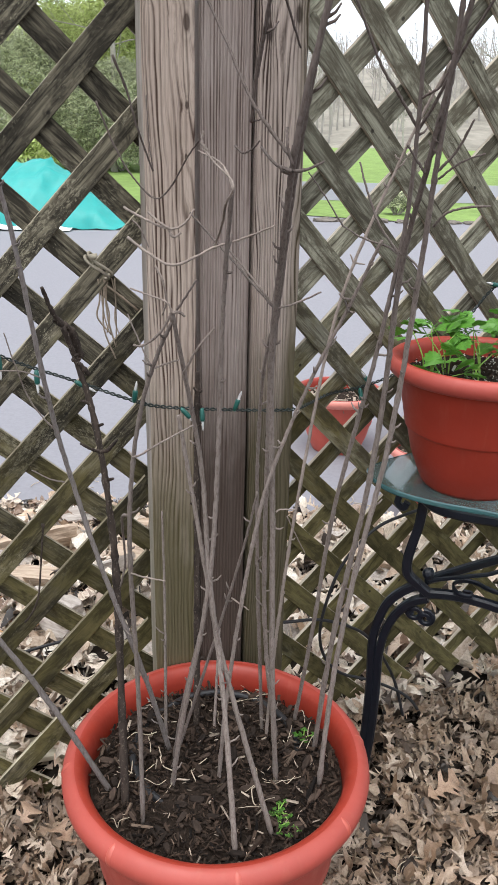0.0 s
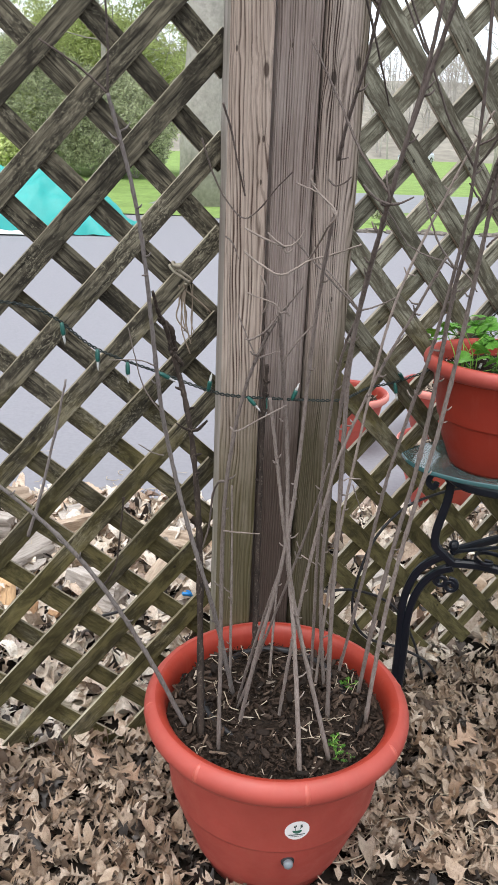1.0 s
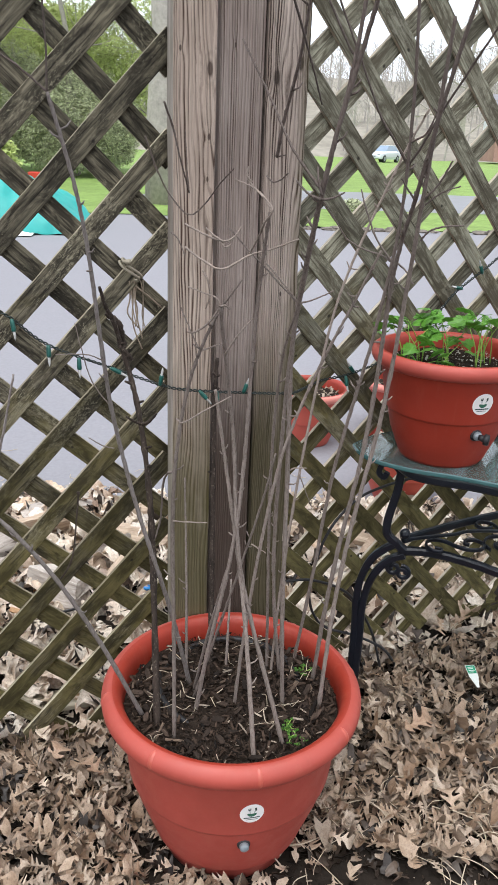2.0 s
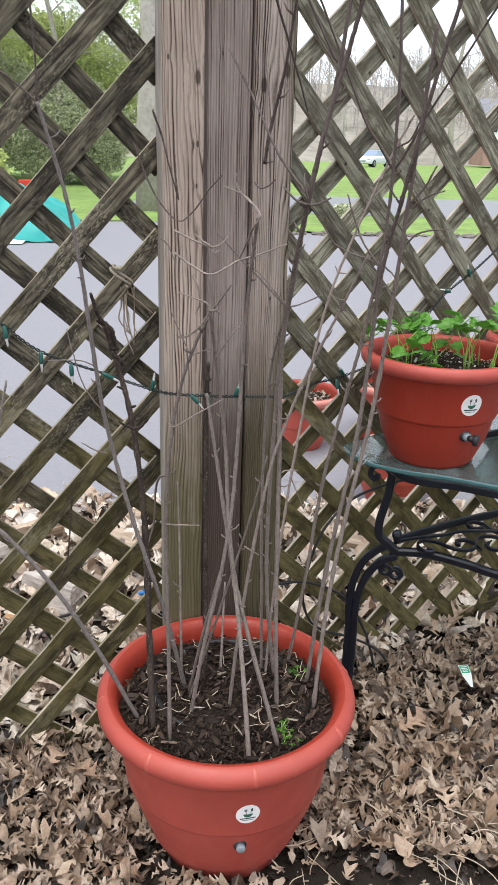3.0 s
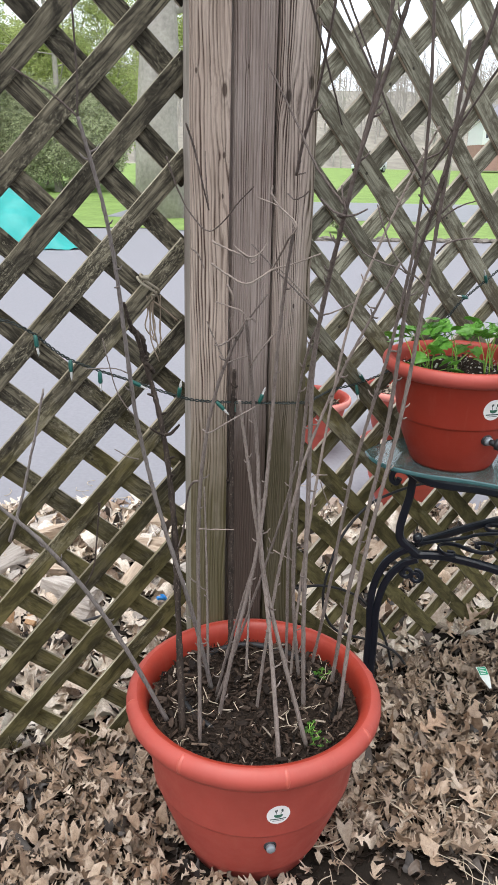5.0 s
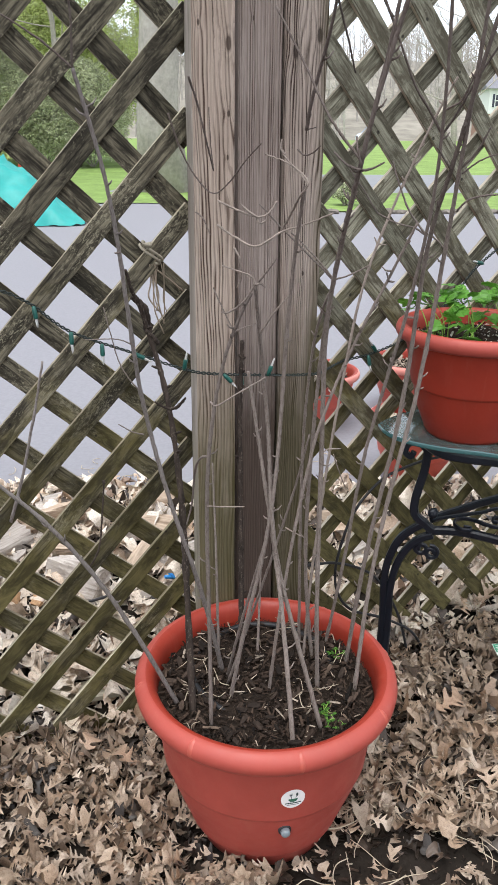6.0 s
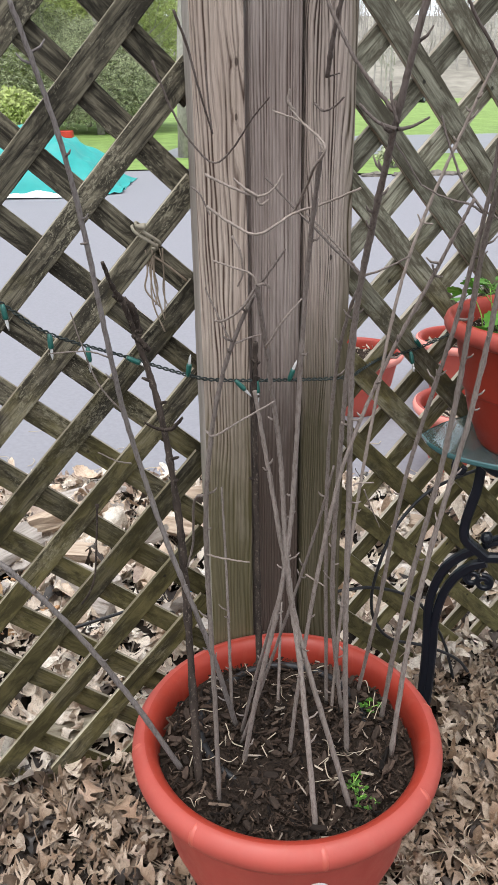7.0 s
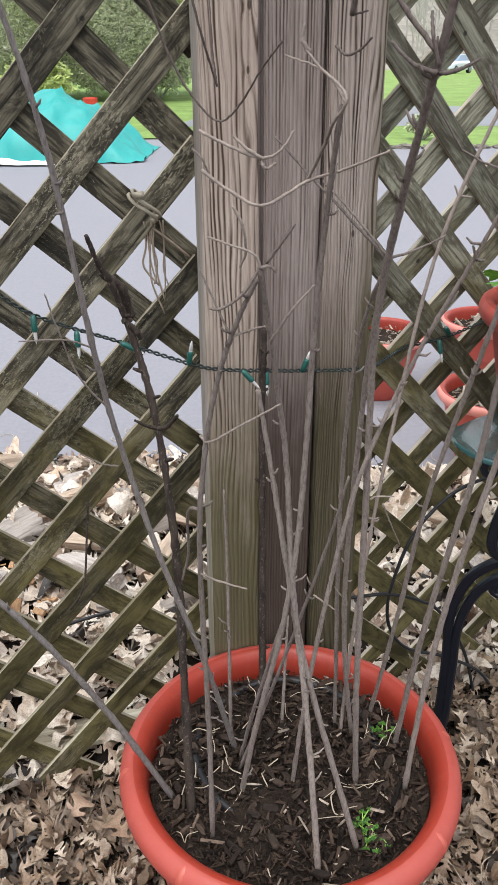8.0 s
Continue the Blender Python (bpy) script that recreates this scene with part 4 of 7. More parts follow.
def shoot(key, kind, points, r, mat, parent):
    """One stem or twig, tapered, a little crooked, thicker at its nodes."""
    rr = random.Random(key)
    q = [np.array(p, float) for p in points]
    for _ in range(2 if kind == "stem" else 0):
        q = [q[0]] + [q[i] * np.array((0.62, 0.5, 0.62)) + (q[i - 1] + q[i + 1]) * np.array((0.19, 0.25, 0.19)) for i in range(1, len(q) - 1)] + [q[-1]]
    path = smooth_path(q, 10)
    n = len(path)
    base = kind == "stem"
    length = sum(np.linalg.norm(path[i + 1] - path[i]) for i in range(n - 1))
    pts, rad = [], []
    for i, p in enumerate(path):
        u = i / (n - 1)
        k = (1 - 0.42 * u) if base else (1 - 0.35 * u)
        bulge = 1 + 0.22 * max(0.0, math.cos(u * length / 0.085 * 2 * math.pi + r * 900)) ** 30
        j = 0.00035
        pts.append((p[0] + rr.uniform(-j, j) - shrub.location.x, p[1] + rr.uniform(-j, j) - shrub.location.y, p[2] + rr.uniform(-j, j) - shrub.location.z))
        rad.append(r * (1.0 if mat is M_BARK_DARK else 0.76 if base else 0.56) * k * bulge * (rr.uniform(0.82, 1.22) if mat is M_BARK_DARK else rr.uniform(0.94, 1.06)))
    sh = tube(Shape(), pts, rad, 8 if r > 0.004 else 6)
    if base and length > 0.3:
        stubby = mat is M_BARK_DARK
        for _ in range(int(length / (0.09 if stubby else 0.10))):
            i = rr.randrange(3, n - 3)
            a, out = Vector(pts[i]), Vector((rr.uniform(-1, 1), rr.uniform(-1, 0.3), rr.uniform(0.1, 0.7))).normalized()
            l = rr.uniform(0.003, 0.012) if stubby else rr.uniform(0.005, 0.016)
            tube(sh, [a, a + out * (rad[i] + l * 0.6), a + out * (rad[i] + l) + Vector((0, 0, 0 if stubby else l * 0.3))], [0.0030, 0.0024, 0.0016] if stubby else [0.0017, 0.0014, 0.0008], 5)
    ob = part(kind, sh, mat, shoots.get(parent, shrub), "", True)
    shoots[key] = ob
    return ob


shoot("long_left", "stem", [(-0.205, 1.017, 0.285), (-0.278, 0.990, 0.483), (-0.338, 0.970, 0.613), (-0.402, 0.950, 0.722), (-0.473, 0.940, 0.796), (-0.541, 0.930, 0.857)], 0.0062, M_BARK_OLD, None)
shoot("stub", "stem", [(-0.178, 0.990, 0.285), (-0.185, 1.030, 0.470), (-0.187, 1.060, 0.619), (-0.191, 1.080, 0.701), (-0.199, 1.080, 0.789), (-0.208, 1.080, 0.874), (-0.222, 1.110, 0.935), (-0.244, 1.140, 0.990), (-0.254, 1.090, 1.052)], 0.0066, M_BARK_DARK, None)
shoot("left_tall", "stem", [(-0.117, 1.114, 0.285), (-0.152, 1.060, 0.506), (-0.181, 1.050, 0.590), (-0.192, 1.050, 0.640), (-0.209, 1.040, 0.698), (-0.227, 1.040, 0.772), (-0.241, 1.030, 0.851), (-0.256, 1.020, 0.922), (-0.260, 0.980, 1.009), (-0.269, 0.963, 1.151), (-0.278, 0.950, 1.228), (-0.286, 0.940, 1.277), (-0.303, 0.930, 1.344), (-0.315, 0.920, 1.391)], 0.0058, M_BARK_OLD, None)
shoot("third", "stem", [(-0.145, 0.951, 0.285), (-0.145, 0.980, 0.502), (-0.149, 0.960, 0.629), (-0.150, 0.940, 0.746), (-0.147, 0.930, 0.830), (-0.142, 0.920, 0.890), (-0.131, 0.910, 0.966), (-0.119, 0.900, 1.020), (-0.107, 0.896, 1.048), (-0.095, 0.890, 1.084), (-0.083, 0.885, 1.105)], 0.0048, M_BARK, None)
shoot("U", "stem", [(0.001, 0.899, 0.285), (-0.014, 0.930, 0.473), (-0.023, 0.950, 0.575), (-0.033, 0.960, 0.647), (-0.046, 0.960, 0.733), (-0.062, 0.955, 0.837), (-0.073, 0.950, 0.916), (-0.082, 0.950, 0.973)], 0.0056, M_BARK, None)
shoot("X", "stem", [(0.058, 0.935, 0.285), (0.013, 0.950, 0.457), (-0.015, 0.950, 0.564), (-0.036, 0.960, 0.642), (-0.045, 0.950, 0.738), (-0.047, 0.940, 0.843), (-0.051, 0.950, 0.906), (-0.059, 0.950, 0.952), (-0.070, 0.890, 1.046), (-0.080, 0.862, 1.121)], 0.0056, M_BARK, None)
shoot("W", "stem", [(-0.107, 1.027, 0.285), (-0.086, 0.980, 0.476), (-0.069, 0.970, 0.559), (-0.053, 0.960, 0.637), (-0.038, 0.950, 0.748), (-0.033, 0.940, 0.843), (-0.031, 0.930, 0.940), (-0.029, 0.920, 1.031), (-0.026, 0.900, 1.118), (-0.023, 0.880, 1.183), (-0.016, 0.860, 1.250)], 0.0052, M_BARK, None)
shoot("W2", "stem", [(-0.110, 1.099, 0.285), (-0.094, 1.020, 0.436), (-0.075, 1.000, 0.534), (-0.056, 0.980, 0.631), (-0.042, 0.970, 0.696)], 0.004, M_BARK, None)
shoot("Y", "stem", [(-0.030, 1.046, 0.285), (-0.023, 1.000, 0.459), (-0.010, 1.000, 0.567), (-0.001, 0.990, 0.652), (0.008, 0.980, 0.722), (0.019, 0.970, 0.799), (0.028, 0.960, 0.872), (0.045, 0.960, 0.910), (0.066, 0.950, 0.987), (0.095, 0.940, 1.060), (0.120, 0.920, 1.115), (0.138, 0.910, 1.171), (0.149, 0.900, 1.199)], 0.0044, M_BARK, None)
shoot("Z", "stem", [(-0.112, 1.074, 0.283), (-0.052, 1.030, 0.526), (-0.025, 1.010, 0.636), (-0.004, 1.000, 0.723), (0.012, 0.990, 0.796), (0.021, 0.980, 0.855)], 0.0036, M_BARK, None)
shoot("palR", "stem", [(0.052, 1.150, 0.283), (0.054, 1.150, 0.338), (0.059, 1.150, 0.459), (0.068, 1.150, 0.575), (0.080, 1.150, 0.696), (0.093, 1.160, 0.796), (0.109, 1.160, 0.906), (0.119, 1.160, 1.000), (0.135, 1.160, 1.080), (0.154, 1.162, 1.136), (0.176, 1.160, 1.199), (0.206, 1.150, 1.272), (0.225, 1.150, 1.324), (0.238, 1.140, 1.354), (0.248, 1.133, 1.376), (0.257, 1.125, 1.398)], 0.004, M_BARK_PALE, None)
shoot("E", "stem", [(0.067, 1.050, 0.285), (0.053, 1.020, 0.467), (0.049, 1.010, 0.594), (0.046, 1.000, 0.711), (0.043, 0.980, 0.825), (0.038, 0.960, 0.929), (0.031, 0.940, 1.008), (0.031, 0.920, 1.073), (0.033, 0.896, 1.122), (0.038, 0.860, 1.193), (0.038, 0.800, 1.248), (0.041, 0.780, 1.275), (0.046, 0.770, 1.335), (0.062, 0.760, 1.394), (0.076, 0.750, 1.453), (0.079, 0.740, 1.473), (0.100, 0.669, 1.615), (0.122, 0.598, 1.757)], 0.0056, M_BARK, None)
shoot("E2", "stem", [(0.071, 1.154, 0.283), (0.061, 1.140, 0.358), (0.046, 1.120, 0.466), (0.037, 1.100, 0.591), (0.036, 1.070, 0.711), (0.035, 1.040, 0.800), (0.033, 1.000, 0.916), (0.031, 0.960, 1.020), (0.035, 0.920, 1.089), (0.038, 0.900, 1.141), (0.042, 0.860, 1.207), (0.044, 0.820, 1.260), (0.051, 0.800, 1.313), (0.057, 0.780, 1.369), (0.069, 0.770, 1.421), (0.072, 0.760, 1.470), (0.082, 0.728, 1.626), (0.091, 0.696, 1.783)], 0.005, M_BARK, None)
shoot("E3", "stem", [(0.045, 1.167, 0.283), (0.036, 1.130, 0.460), (0.029, 1.100, 0.603), (0.024, 1.080, 0.729), (0.020, 1.050, 0.849), (0.021, 1.020, 0.929), (0.021, 0.980, 1.025), (0.028, 0.950, 1.066), (0.034, 0.930, 1.096)], 0.0042, M_BARK, None)
shoot("pale_up", "stem", [(0.003, 1.000, 1.319), (0.003, 0.980, 1.356), (0.014, 0.950, 1.404), (0.022, 0.920, 1.442), (0.024, 0.900, 1.478), (0.032, 0.822, 1.618), (0.040, 0.745, 1.757)], 0.0036, M_BARK, None)
shoot("dark_back", "stem", [(-0.075, 1.183, 0.283), (-0.075, 1.190, 0.332), (-0.076, 1.210, 0.481), (-0.076, 1.225, 0.603), (-0.077, 1.235, 0.723), (-0.078, 1.240, 0.798), (-0.077, 1.236, 0.880), (-0.074, 1.230, 0.950)], 0.0062, M_BARK_DARK, None)
shoot("back1", "stem", [(-0.043, 1.167, 0.283), (-0.040, 1.180, 0.362), (-0.038, 1.190, 0.424), (-0.035, 1.200, 0.486)], 0.004, M_BARK, None)
shoot("back2", "stem", [(-0.125, 1.116, 0.283), (-0.127, 1.150, 0.440), (-0.128, 1.170, 0.532), (-0.130, 1.190, 0.622), (-0.133, 1.200, 0.715)], 0.004, M_BARK, None)
shoot("g", "stem", [(0.137, 1.125, 0.285), (0.141, 1.080, 0.487), (0.153, 1.060, 0.621), (0.166, 1.040, 0.744), (0.178, 1.030, 0.817), (0.184, 1.010, 0.930), (0.188, 1.000, 1.045), (0.184, 0.980, 1.103), (0.183, 0.960, 1.165), (0.187, 0.940, 1.223), (0.191, 0.900, 1.263), (0.194, 0.870, 1.324), (0.198, 0.850, 1.393), (0.208, 0.830, 1.453), (0.233, 0.780, 1.603), (0.258, 0.730, 1.753)], 0.0058, M_BARK, None)
shoot("h", "stem", [(0.138, 1.036, 0.285), (0.142, 1.020, 0.489), (0.150, 1.010, 0.590), (0.163, 1.000, 0.730), (0.177, 0.980, 0.822), (0.189, 0.970, 0.905), (0.194, 0.950, 1.004), (0.196, 0.930, 1.095), (0.199, 0.920, 1.170), (0.198, 0.900, 1.218), (0.197, 0.890, 1.264), (0.200, 0.880, 1.324), (0.201, 0.870, 1.375), (0.202, 0.858, 1.434), (0.203, 0.847, 1.493)], 0.0056, M_BARK, None)
shoot("i", "stem", [(0.104, 1.190, 0.285), (0.117, 1.140, 0.464), (0.129, 1.120, 0.589), (0.130, 1.100, 0.695), (0.136, 1.080, 0.793), (0.154, 1.040, 0.911), (0.162, 1.000, 1.000), (0.170, 0.995, 1.045), (0.175, 0.980, 1.103), (0.182, 0.970, 1.167), (0.189, 0.960, 1.221), (0.187, 0.950, 1.298), (0.186, 0.940, 1.356), (0.182, 0.930, 1.438), (0.175, 0.920, 1.496), (0.156, 0.893, 1.653), (0.137, 0.866, 1.809)], 0.0048, M_BARK, None)
shoot("farleft", "stem", [(-0.473, 0.980, 0.709), (-0.445, 0.970, 0.779), (-0.415, 0.960, 0.899), (-0.392, 0.950, 0.992)], 0.004, M_BARK_OLD, None)
shoot("stub_tip", "twig", [(-0.254, 1.090, 1.052), (-0.264, 1.080, 1.073), (-0.271, 1.060, 1.110)], 0.004, M_BARK_DARK, "stub")
shoot("stub_fork", "twig", [(-0.244, 1.140, 0.996), (-0.247, 1.115, 1.036), (-0.258, 1.102, 1.052), (-0.265, 1.095, 1.060)], 0.0068, M_BARK_DARK, "stub")
shoot("stub_snag", "twig", [(-0.226, 1.115, 0.975), (-0.235, 1.108, 0.990), (-0.246, 1.104, 1.001)], 0.0042, M_BARK_DARK, "stub")
shoot("stub_right", "twig", [(-0.208, 1.080, 0.868), (-0.196, 1.072, 0.874), (-0.188, 1.068, 0.883), (-0.180, 1.065, 0.893)], 0.0032, M_BARK_DARK, "stub")
shoot("stub_left", "twig", [(-0.207, 1.080, 0.868), (-0.219, 1.070, 0.876), (-0.232, 1.060, 0.888)], 0.0028, M_BARK_DARK, "stub")
shoot("lt_twig1", "twig", [(-0.260, 0.980, 1.009), (-0.283, 0.970, 1.020), (-0.329, 0.960, 1.022)], 0.0022, M_BARK, "left_tall")
shoot("lt_twig2", "twig", [(-0.256, 1.020, 0.922), (-0.280, 1.000, 0.968), (-0.292, 0.980, 1.027), (-0.299, 0.970, 1.069)], 0.0022, M_BARK, "left_tall")
shoot("lt_twig3", "twig", [(-0.269, 0.960, 1.151), (-0.277, 0.960, 1.150)], 0.003, M_BARK, "left_tall")
shoot("lt_fork", "twig", [(-0.315, 0.920, 1.391), (-0.350, 0.900, 1.421), (-0.392, 0.880, 1.447)], 0.003, M_BARK, "left_tall")
shoot("lt_fork2", "twig", [(-0.315, 0.920, 1.391), (-0.312, 0.910, 1.442), (-0.312, 0.900, 1.490), (-0.312, 0.867, 1.647), (-0.312, 0.835, 1.803)], 0.003, M_BARK, "left_tall")
shoot("lt_low", "twig", [(-0.251, 1.030, 0.841), (-0.269, 1.020, 0.850), (-0.290, 1.010, 0.867)], 0.0025, M_BARK, "left_tall")
shoot("third_tw", "twig", [(-0.107, 0.896, 1.048), (-0.091, 0.890, 1.056), (-0.075, 0.880, 1.064)], 0.0026, M_BARK, "third")
shoot("third_tw2", "twig", [(-0.107, 0.896, 1.048), (-0.118, 0.900, 1.070), (-0.136, 0.910, 1.109)], 0.0024, M_BARK, "third")
shoot("third_hz", "twig", [(-0.148, 0.940, 0.749), (-0.124, 0.900, 0.767), (-0.093, 0.860, 0.786)], 0.0026, M_BARK_PALE, "third")
shoot("third_arc", "twig", [(-0.142, 0.920, 0.934), (-0.131, 0.910, 0.932), (-0.102, 0.900, 0.953), (-0.060, 0.900, 0.978)], 0.0028, M_BARK, "third")
shoot("third_stub", "twig", [(-0.147, 0.930, 0.841), (-0.158, 0.950, 0.829), (-0.167, 1.000, 0.785), (-0.173, 1.050, 0.703), (-0.184, 1.060, 0.654)], 0.004, M_BARK, "third")
shoot("X_tw", "twig", [(-0.070, 0.890, 1.046), (-0.053, 0.870, 1.080), (-0.033, 0.860, 1.107)], 0.0028, M_BARK_PALE, "X")
shoot("X_a", "twig", [(-0.080, 0.862, 1.121), (-0.096, 0.870, 1.096), (-0.115, 0.880, 1.080), (-0.126, 0.880, 1.080)], 0.003, M_BARK, "X")
shoot("X_b", "twig", [(-0.080, 0.862, 1.121), (-0.085, 0.860, 1.133), (-0.105, 0.860, 1.141), (-0.125, 0.860, 1.148)], 0.0026, M_BARK_PALE, "X")
shoot("X_c", "twig", [(-0.080, 0.860, 1.122), (-0.072, 0.860, 1.123), (-0.066, 0.860, 1.118)], 0.0035, M_BARK, "X")
shoot("X_d", "twig", [(-0.075, 0.862, 1.125), (-0.063, 0.850, 1.144), (-0.052, 0.840, 1.162)], 0.0026, M_BARK, "X")
shoot("Y_tw", "twig", [(0.120, 0.920, 1.115), (0.115, 0.920, 1.128)], 0.003, M_BARK, "Y")
shoot("Y_tw2", "twig", [(0.120, 0.920, 1.115), (0.128, 0.920, 1.114)], 0.003, M_BARK, "Y")
shoot("palR_t", "twig", [(0.154, 1.160, 1.136), (0.148, 1.160, 1.148)], 0.0028, M_BARK_PALE, "palR")
shoot("palR_t2", "twig", [(0.154, 1.160, 1.136), (0.170, 1.160, 1.134)], 0.0028, M_BARK_PALE, "palR")
shoot("E_diag", "twig", [(0.033, 0.896, 1.122), (0.010, 0.910, 1.144), (-0.012, 0.930, 1.165), (-0.035, 0.950, 1.186), (-0.067, 0.960, 1.219)], 0.003, M_BARK, "E")
shoot("E_diag2", "twig", [(0.032, 0.896, 1.125), (0.013, 0.900, 1.147), (-0.005, 0.920, 1.166), (-0.023, 0.940, 1.182)], 0.0026, M_BARK, "E")
shoot("E_tw", "twig", [(0.033, 0.896, 1.121), (0.058, 0.900, 1.128), (0.085, 0.900, 1.141)], 0.0028, M_BARK, "E")
shoot("fork_L", "twig", [(0.041, 0.780, 1.274), (0.025, 0.790, 1.280), (0.012, 0.810, 1.294)], 0.0034, M_BARK, "E")
shoot("fork_R", "twig", [(0.042, 0.780, 1.274), (0.056, 0.785, 1.276), (0.071, 0.790, 1.283)], 0.0032, M_BARK, "E")
shoot("fork_up", "twig", [(0.041, 0.780, 1.279), (0.036, 0.780, 1.295), (0.035, 0.790, 1.312)], 0.003, M_BARK, "E")
shoot("fork_long", "twig", [(0.038, 0.780, 1.288), (0.013, 0.790, 1.318), (-0.004, 0.800, 1.345), (-0.026, 0.820, 1.392), (-0.060, 0.840, 1.456)], 0.0034, M_BARK, "E")
shoot("top_a", "twig", [(-0.076, 0.735, 1.667), (0.016, 0.850, 1.465), (0.032, 0.870, 1.430), (0.051, 0.900, 1.388)], 0.003, M_BARK, "E")
shoot("top_b", "twig", [(0.066, 0.770, 1.438), (0.061, 0.770, 1.444), (0.053, 0.770, 1.458), (-0.026, 0.770, 1.597), (-0.106, 0.770, 1.736)], 0.003, M_BARK, "E")
shoot("paleV", "twig", [(-0.130, 0.890, 1.198), (-0.104, 0.880, 1.181), (-0.077, 0.877, 1.171), (-0.039, 0.930, 1.183), (-0.006, 0.920, 1.195), (0.030, 0.900, 1.212)], 0.0032, M_BARK_PALE, "W")
shoot("paleV_up", "twig", [(-0.038, 0.940, 1.182), (-0.027, 0.900, 1.214), (-0.023, 0.860, 1.236), (-0.015, 0.840, 1.253), (-0.018, 0.850, 1.263), (-0.032, 0.860, 1.275), (-0.046, 0.870, 1.290)], 0.003, M_BARK_PALE, "W")
shoot("pale_tip", "twig", [(-0.015, 0.840, 1.253), (-0.022, 0.880, 1.267), (-0.033, 0.930, 1.277), (-0.058, 0.980, 1.286)], 0.0024, M_BARK_PALE, "W")
shoot("pale_tip2", "twig", [(-0.042, 0.870, 1.288), (-0.048, 0.870, 1.297), (-0.046, 0.870, 1.307)], 0.0035, M_BARK_PALE, "W")
shoot("pale2", "twig", [(-0.130, 0.870, 1.231), (-0.105, 0.850, 1.221), (-0.080, 0.842, 1.213), (-0.065, 0.842, 1.218), (-0.054, 0.842, 1.233)], 0.0028, M_BARK_PALE, "W")
shoot("pale2b", "twig", [(-0.080, 0.842, 1.213), (-0.091, 0.842, 1.220), (-0.102, 0.842, 1.230)], 0.003, M_BARK_PALE, "W")
shoot("pale2c", "twig", [(-0.080, 0.842, 1.211), (-0.076, 0.842, 1.205), (-0.068, 0.842, 1.209)], 0.003, M_BARK_PALE, "W")
shoot("V", "twig", [(-0.199, 1.120, 1.341), (-0.180, 1.140, 1.287), (-0.158, 1.150, 1.247), (-0.129, 1.158, 1.219), (-0.104, 1.130, 1.237), (-0.080, 1.080, 1.273), (-0.059, 1.040, 1.299)], 0.0028, M_BARK, "third")
shoot("V2", "twig", [(-0.166, 1.060, 1.390), (-0.153, 1.080, 1.353), (-0.142, 1.090, 1.309), (-0.128, 1.130, 1.256)], 0.0032, M_BARK, "third")
shoot("V3", "twig", [(-0.128, 1.130, 1.256), (-0.132, 1.130, 1.290), (-0.135, 1.130, 1.350)], 0.002, M_BARK, "third")
shoot("sm1", "twig", [(-0.158, 1.130, 1.192), (-0.146, 1.120, 1.182), (-0.135, 1.120, 1.157)], 0.0026, M_BARK, "W")
shoot("cork", "twig", [(-0.105, 0.930, 1.161), (-0.097, 0.930, 1.145), (-0.094, 0.940, 1.119), (-0.100, 0.950, 1.101)], 0.003, M_BARK_PALE, "X")
shoot("sm2", "twig", [(-0.015, 0.950, 1.293), (-0.007, 0.940, 1.286), (0.004, 0.930, 1.290), (0.012, 0.920, 1.299)], 0.0024, M_BARK, "W")
shoot("sm3", "twig", [(0.003, 1.000, 1.319), (0.009, 1.000, 1.320), (0.017, 1.000, 1.322)], 0.002, M_BARK, "W")
shoot("i_tw", "twig", [(0.184, 0.970, 1.173), (0.168, 0.980, 1.183), (0.143, 1.000, 1.189), (0.119, 1.020, 1.201)], 0.0028, M_BARK, "i")
shoot("i_arc", "twig", [(0.184, 0.970, 1.173), (0.157, 0.980, 1.209), (0.140, 0.990, 1.250), (0.132, 1.000, 1.277)], 0.003, M_BARK, "i")
shoot("i_tw2", "twig", [(0.188, 0.970, 1.176), (0.203, 0.960, 1.163), (0.214, 0.950, 1.145)], 0.003, M_BARK, "i")
shoot("g_fork", "twig", [(0.188, 0.950, 1.314), (0.163, 0.940, 1.346), (0.138, 0.930, 1.377), (0.115, 0.920, 1.420), (0.041, 0.888, 1.558), (-0.033, 0.856, 1.696)], 0.0034, M_BARK, "g")
shoot("g_fork2", "twig", [(0.188, 0.950, 1.314), (0.200, 0.930, 1.342), (0.213, 0.900, 1.383), (0.225, 0.880, 1.412), (0.277, 0.794, 1.537), (0.328, 0.708, 1.661)], 0.0036, M_BARK, "g")
shoot("g_arc", "twig", [(0.187, 0.940, 1.346), (0.203, 0.920, 1.360), (0.214, 0.900, 1.403)], 0.003, M_BARK, "g")
shoot("r_tw", "twig", [(0.199, 0.890, 1.271), (0.216, 0.880, 1.294), (0.228, 0.870, 1.324)], 0.003, M_BARK, "h")
shoot("r_tw2", "twig", [(0.202, 0.890, 1.265), (0.221, 0.880, 1.282), (0.243, 0.870, 1.292)], 0.0026, M_BARK, "h")
shoot("r_tw3", "twig", [(0.206, 0.910, 1.214), (0.218, 0.900, 1.230), (0.238, 0.890, 1.237), (0.258, 0.880, 1.239)], 0.003, M_BARK, "h")
shoot("r_tw4", "twig", [(0.190, 0.900, 1.270), (0.181, 0.900, 1.281), (0.168, 0.900, 1.298)], 0.003, M_BARK, "h")
shoot("rnode_tw", "twig", [(0.170, 0.995, 1.045), (0.180, 0.995, 1.044), (0.189, 0.995, 1.046)], 0.0035, M_BARK, "i")
shoot("cross_tw", "twig", [(0.119, 1.020, 1.201), (0.092, 1.020, 1.240), (0.073, 1.020, 1.264)], 0.002, M_BARK, "i")
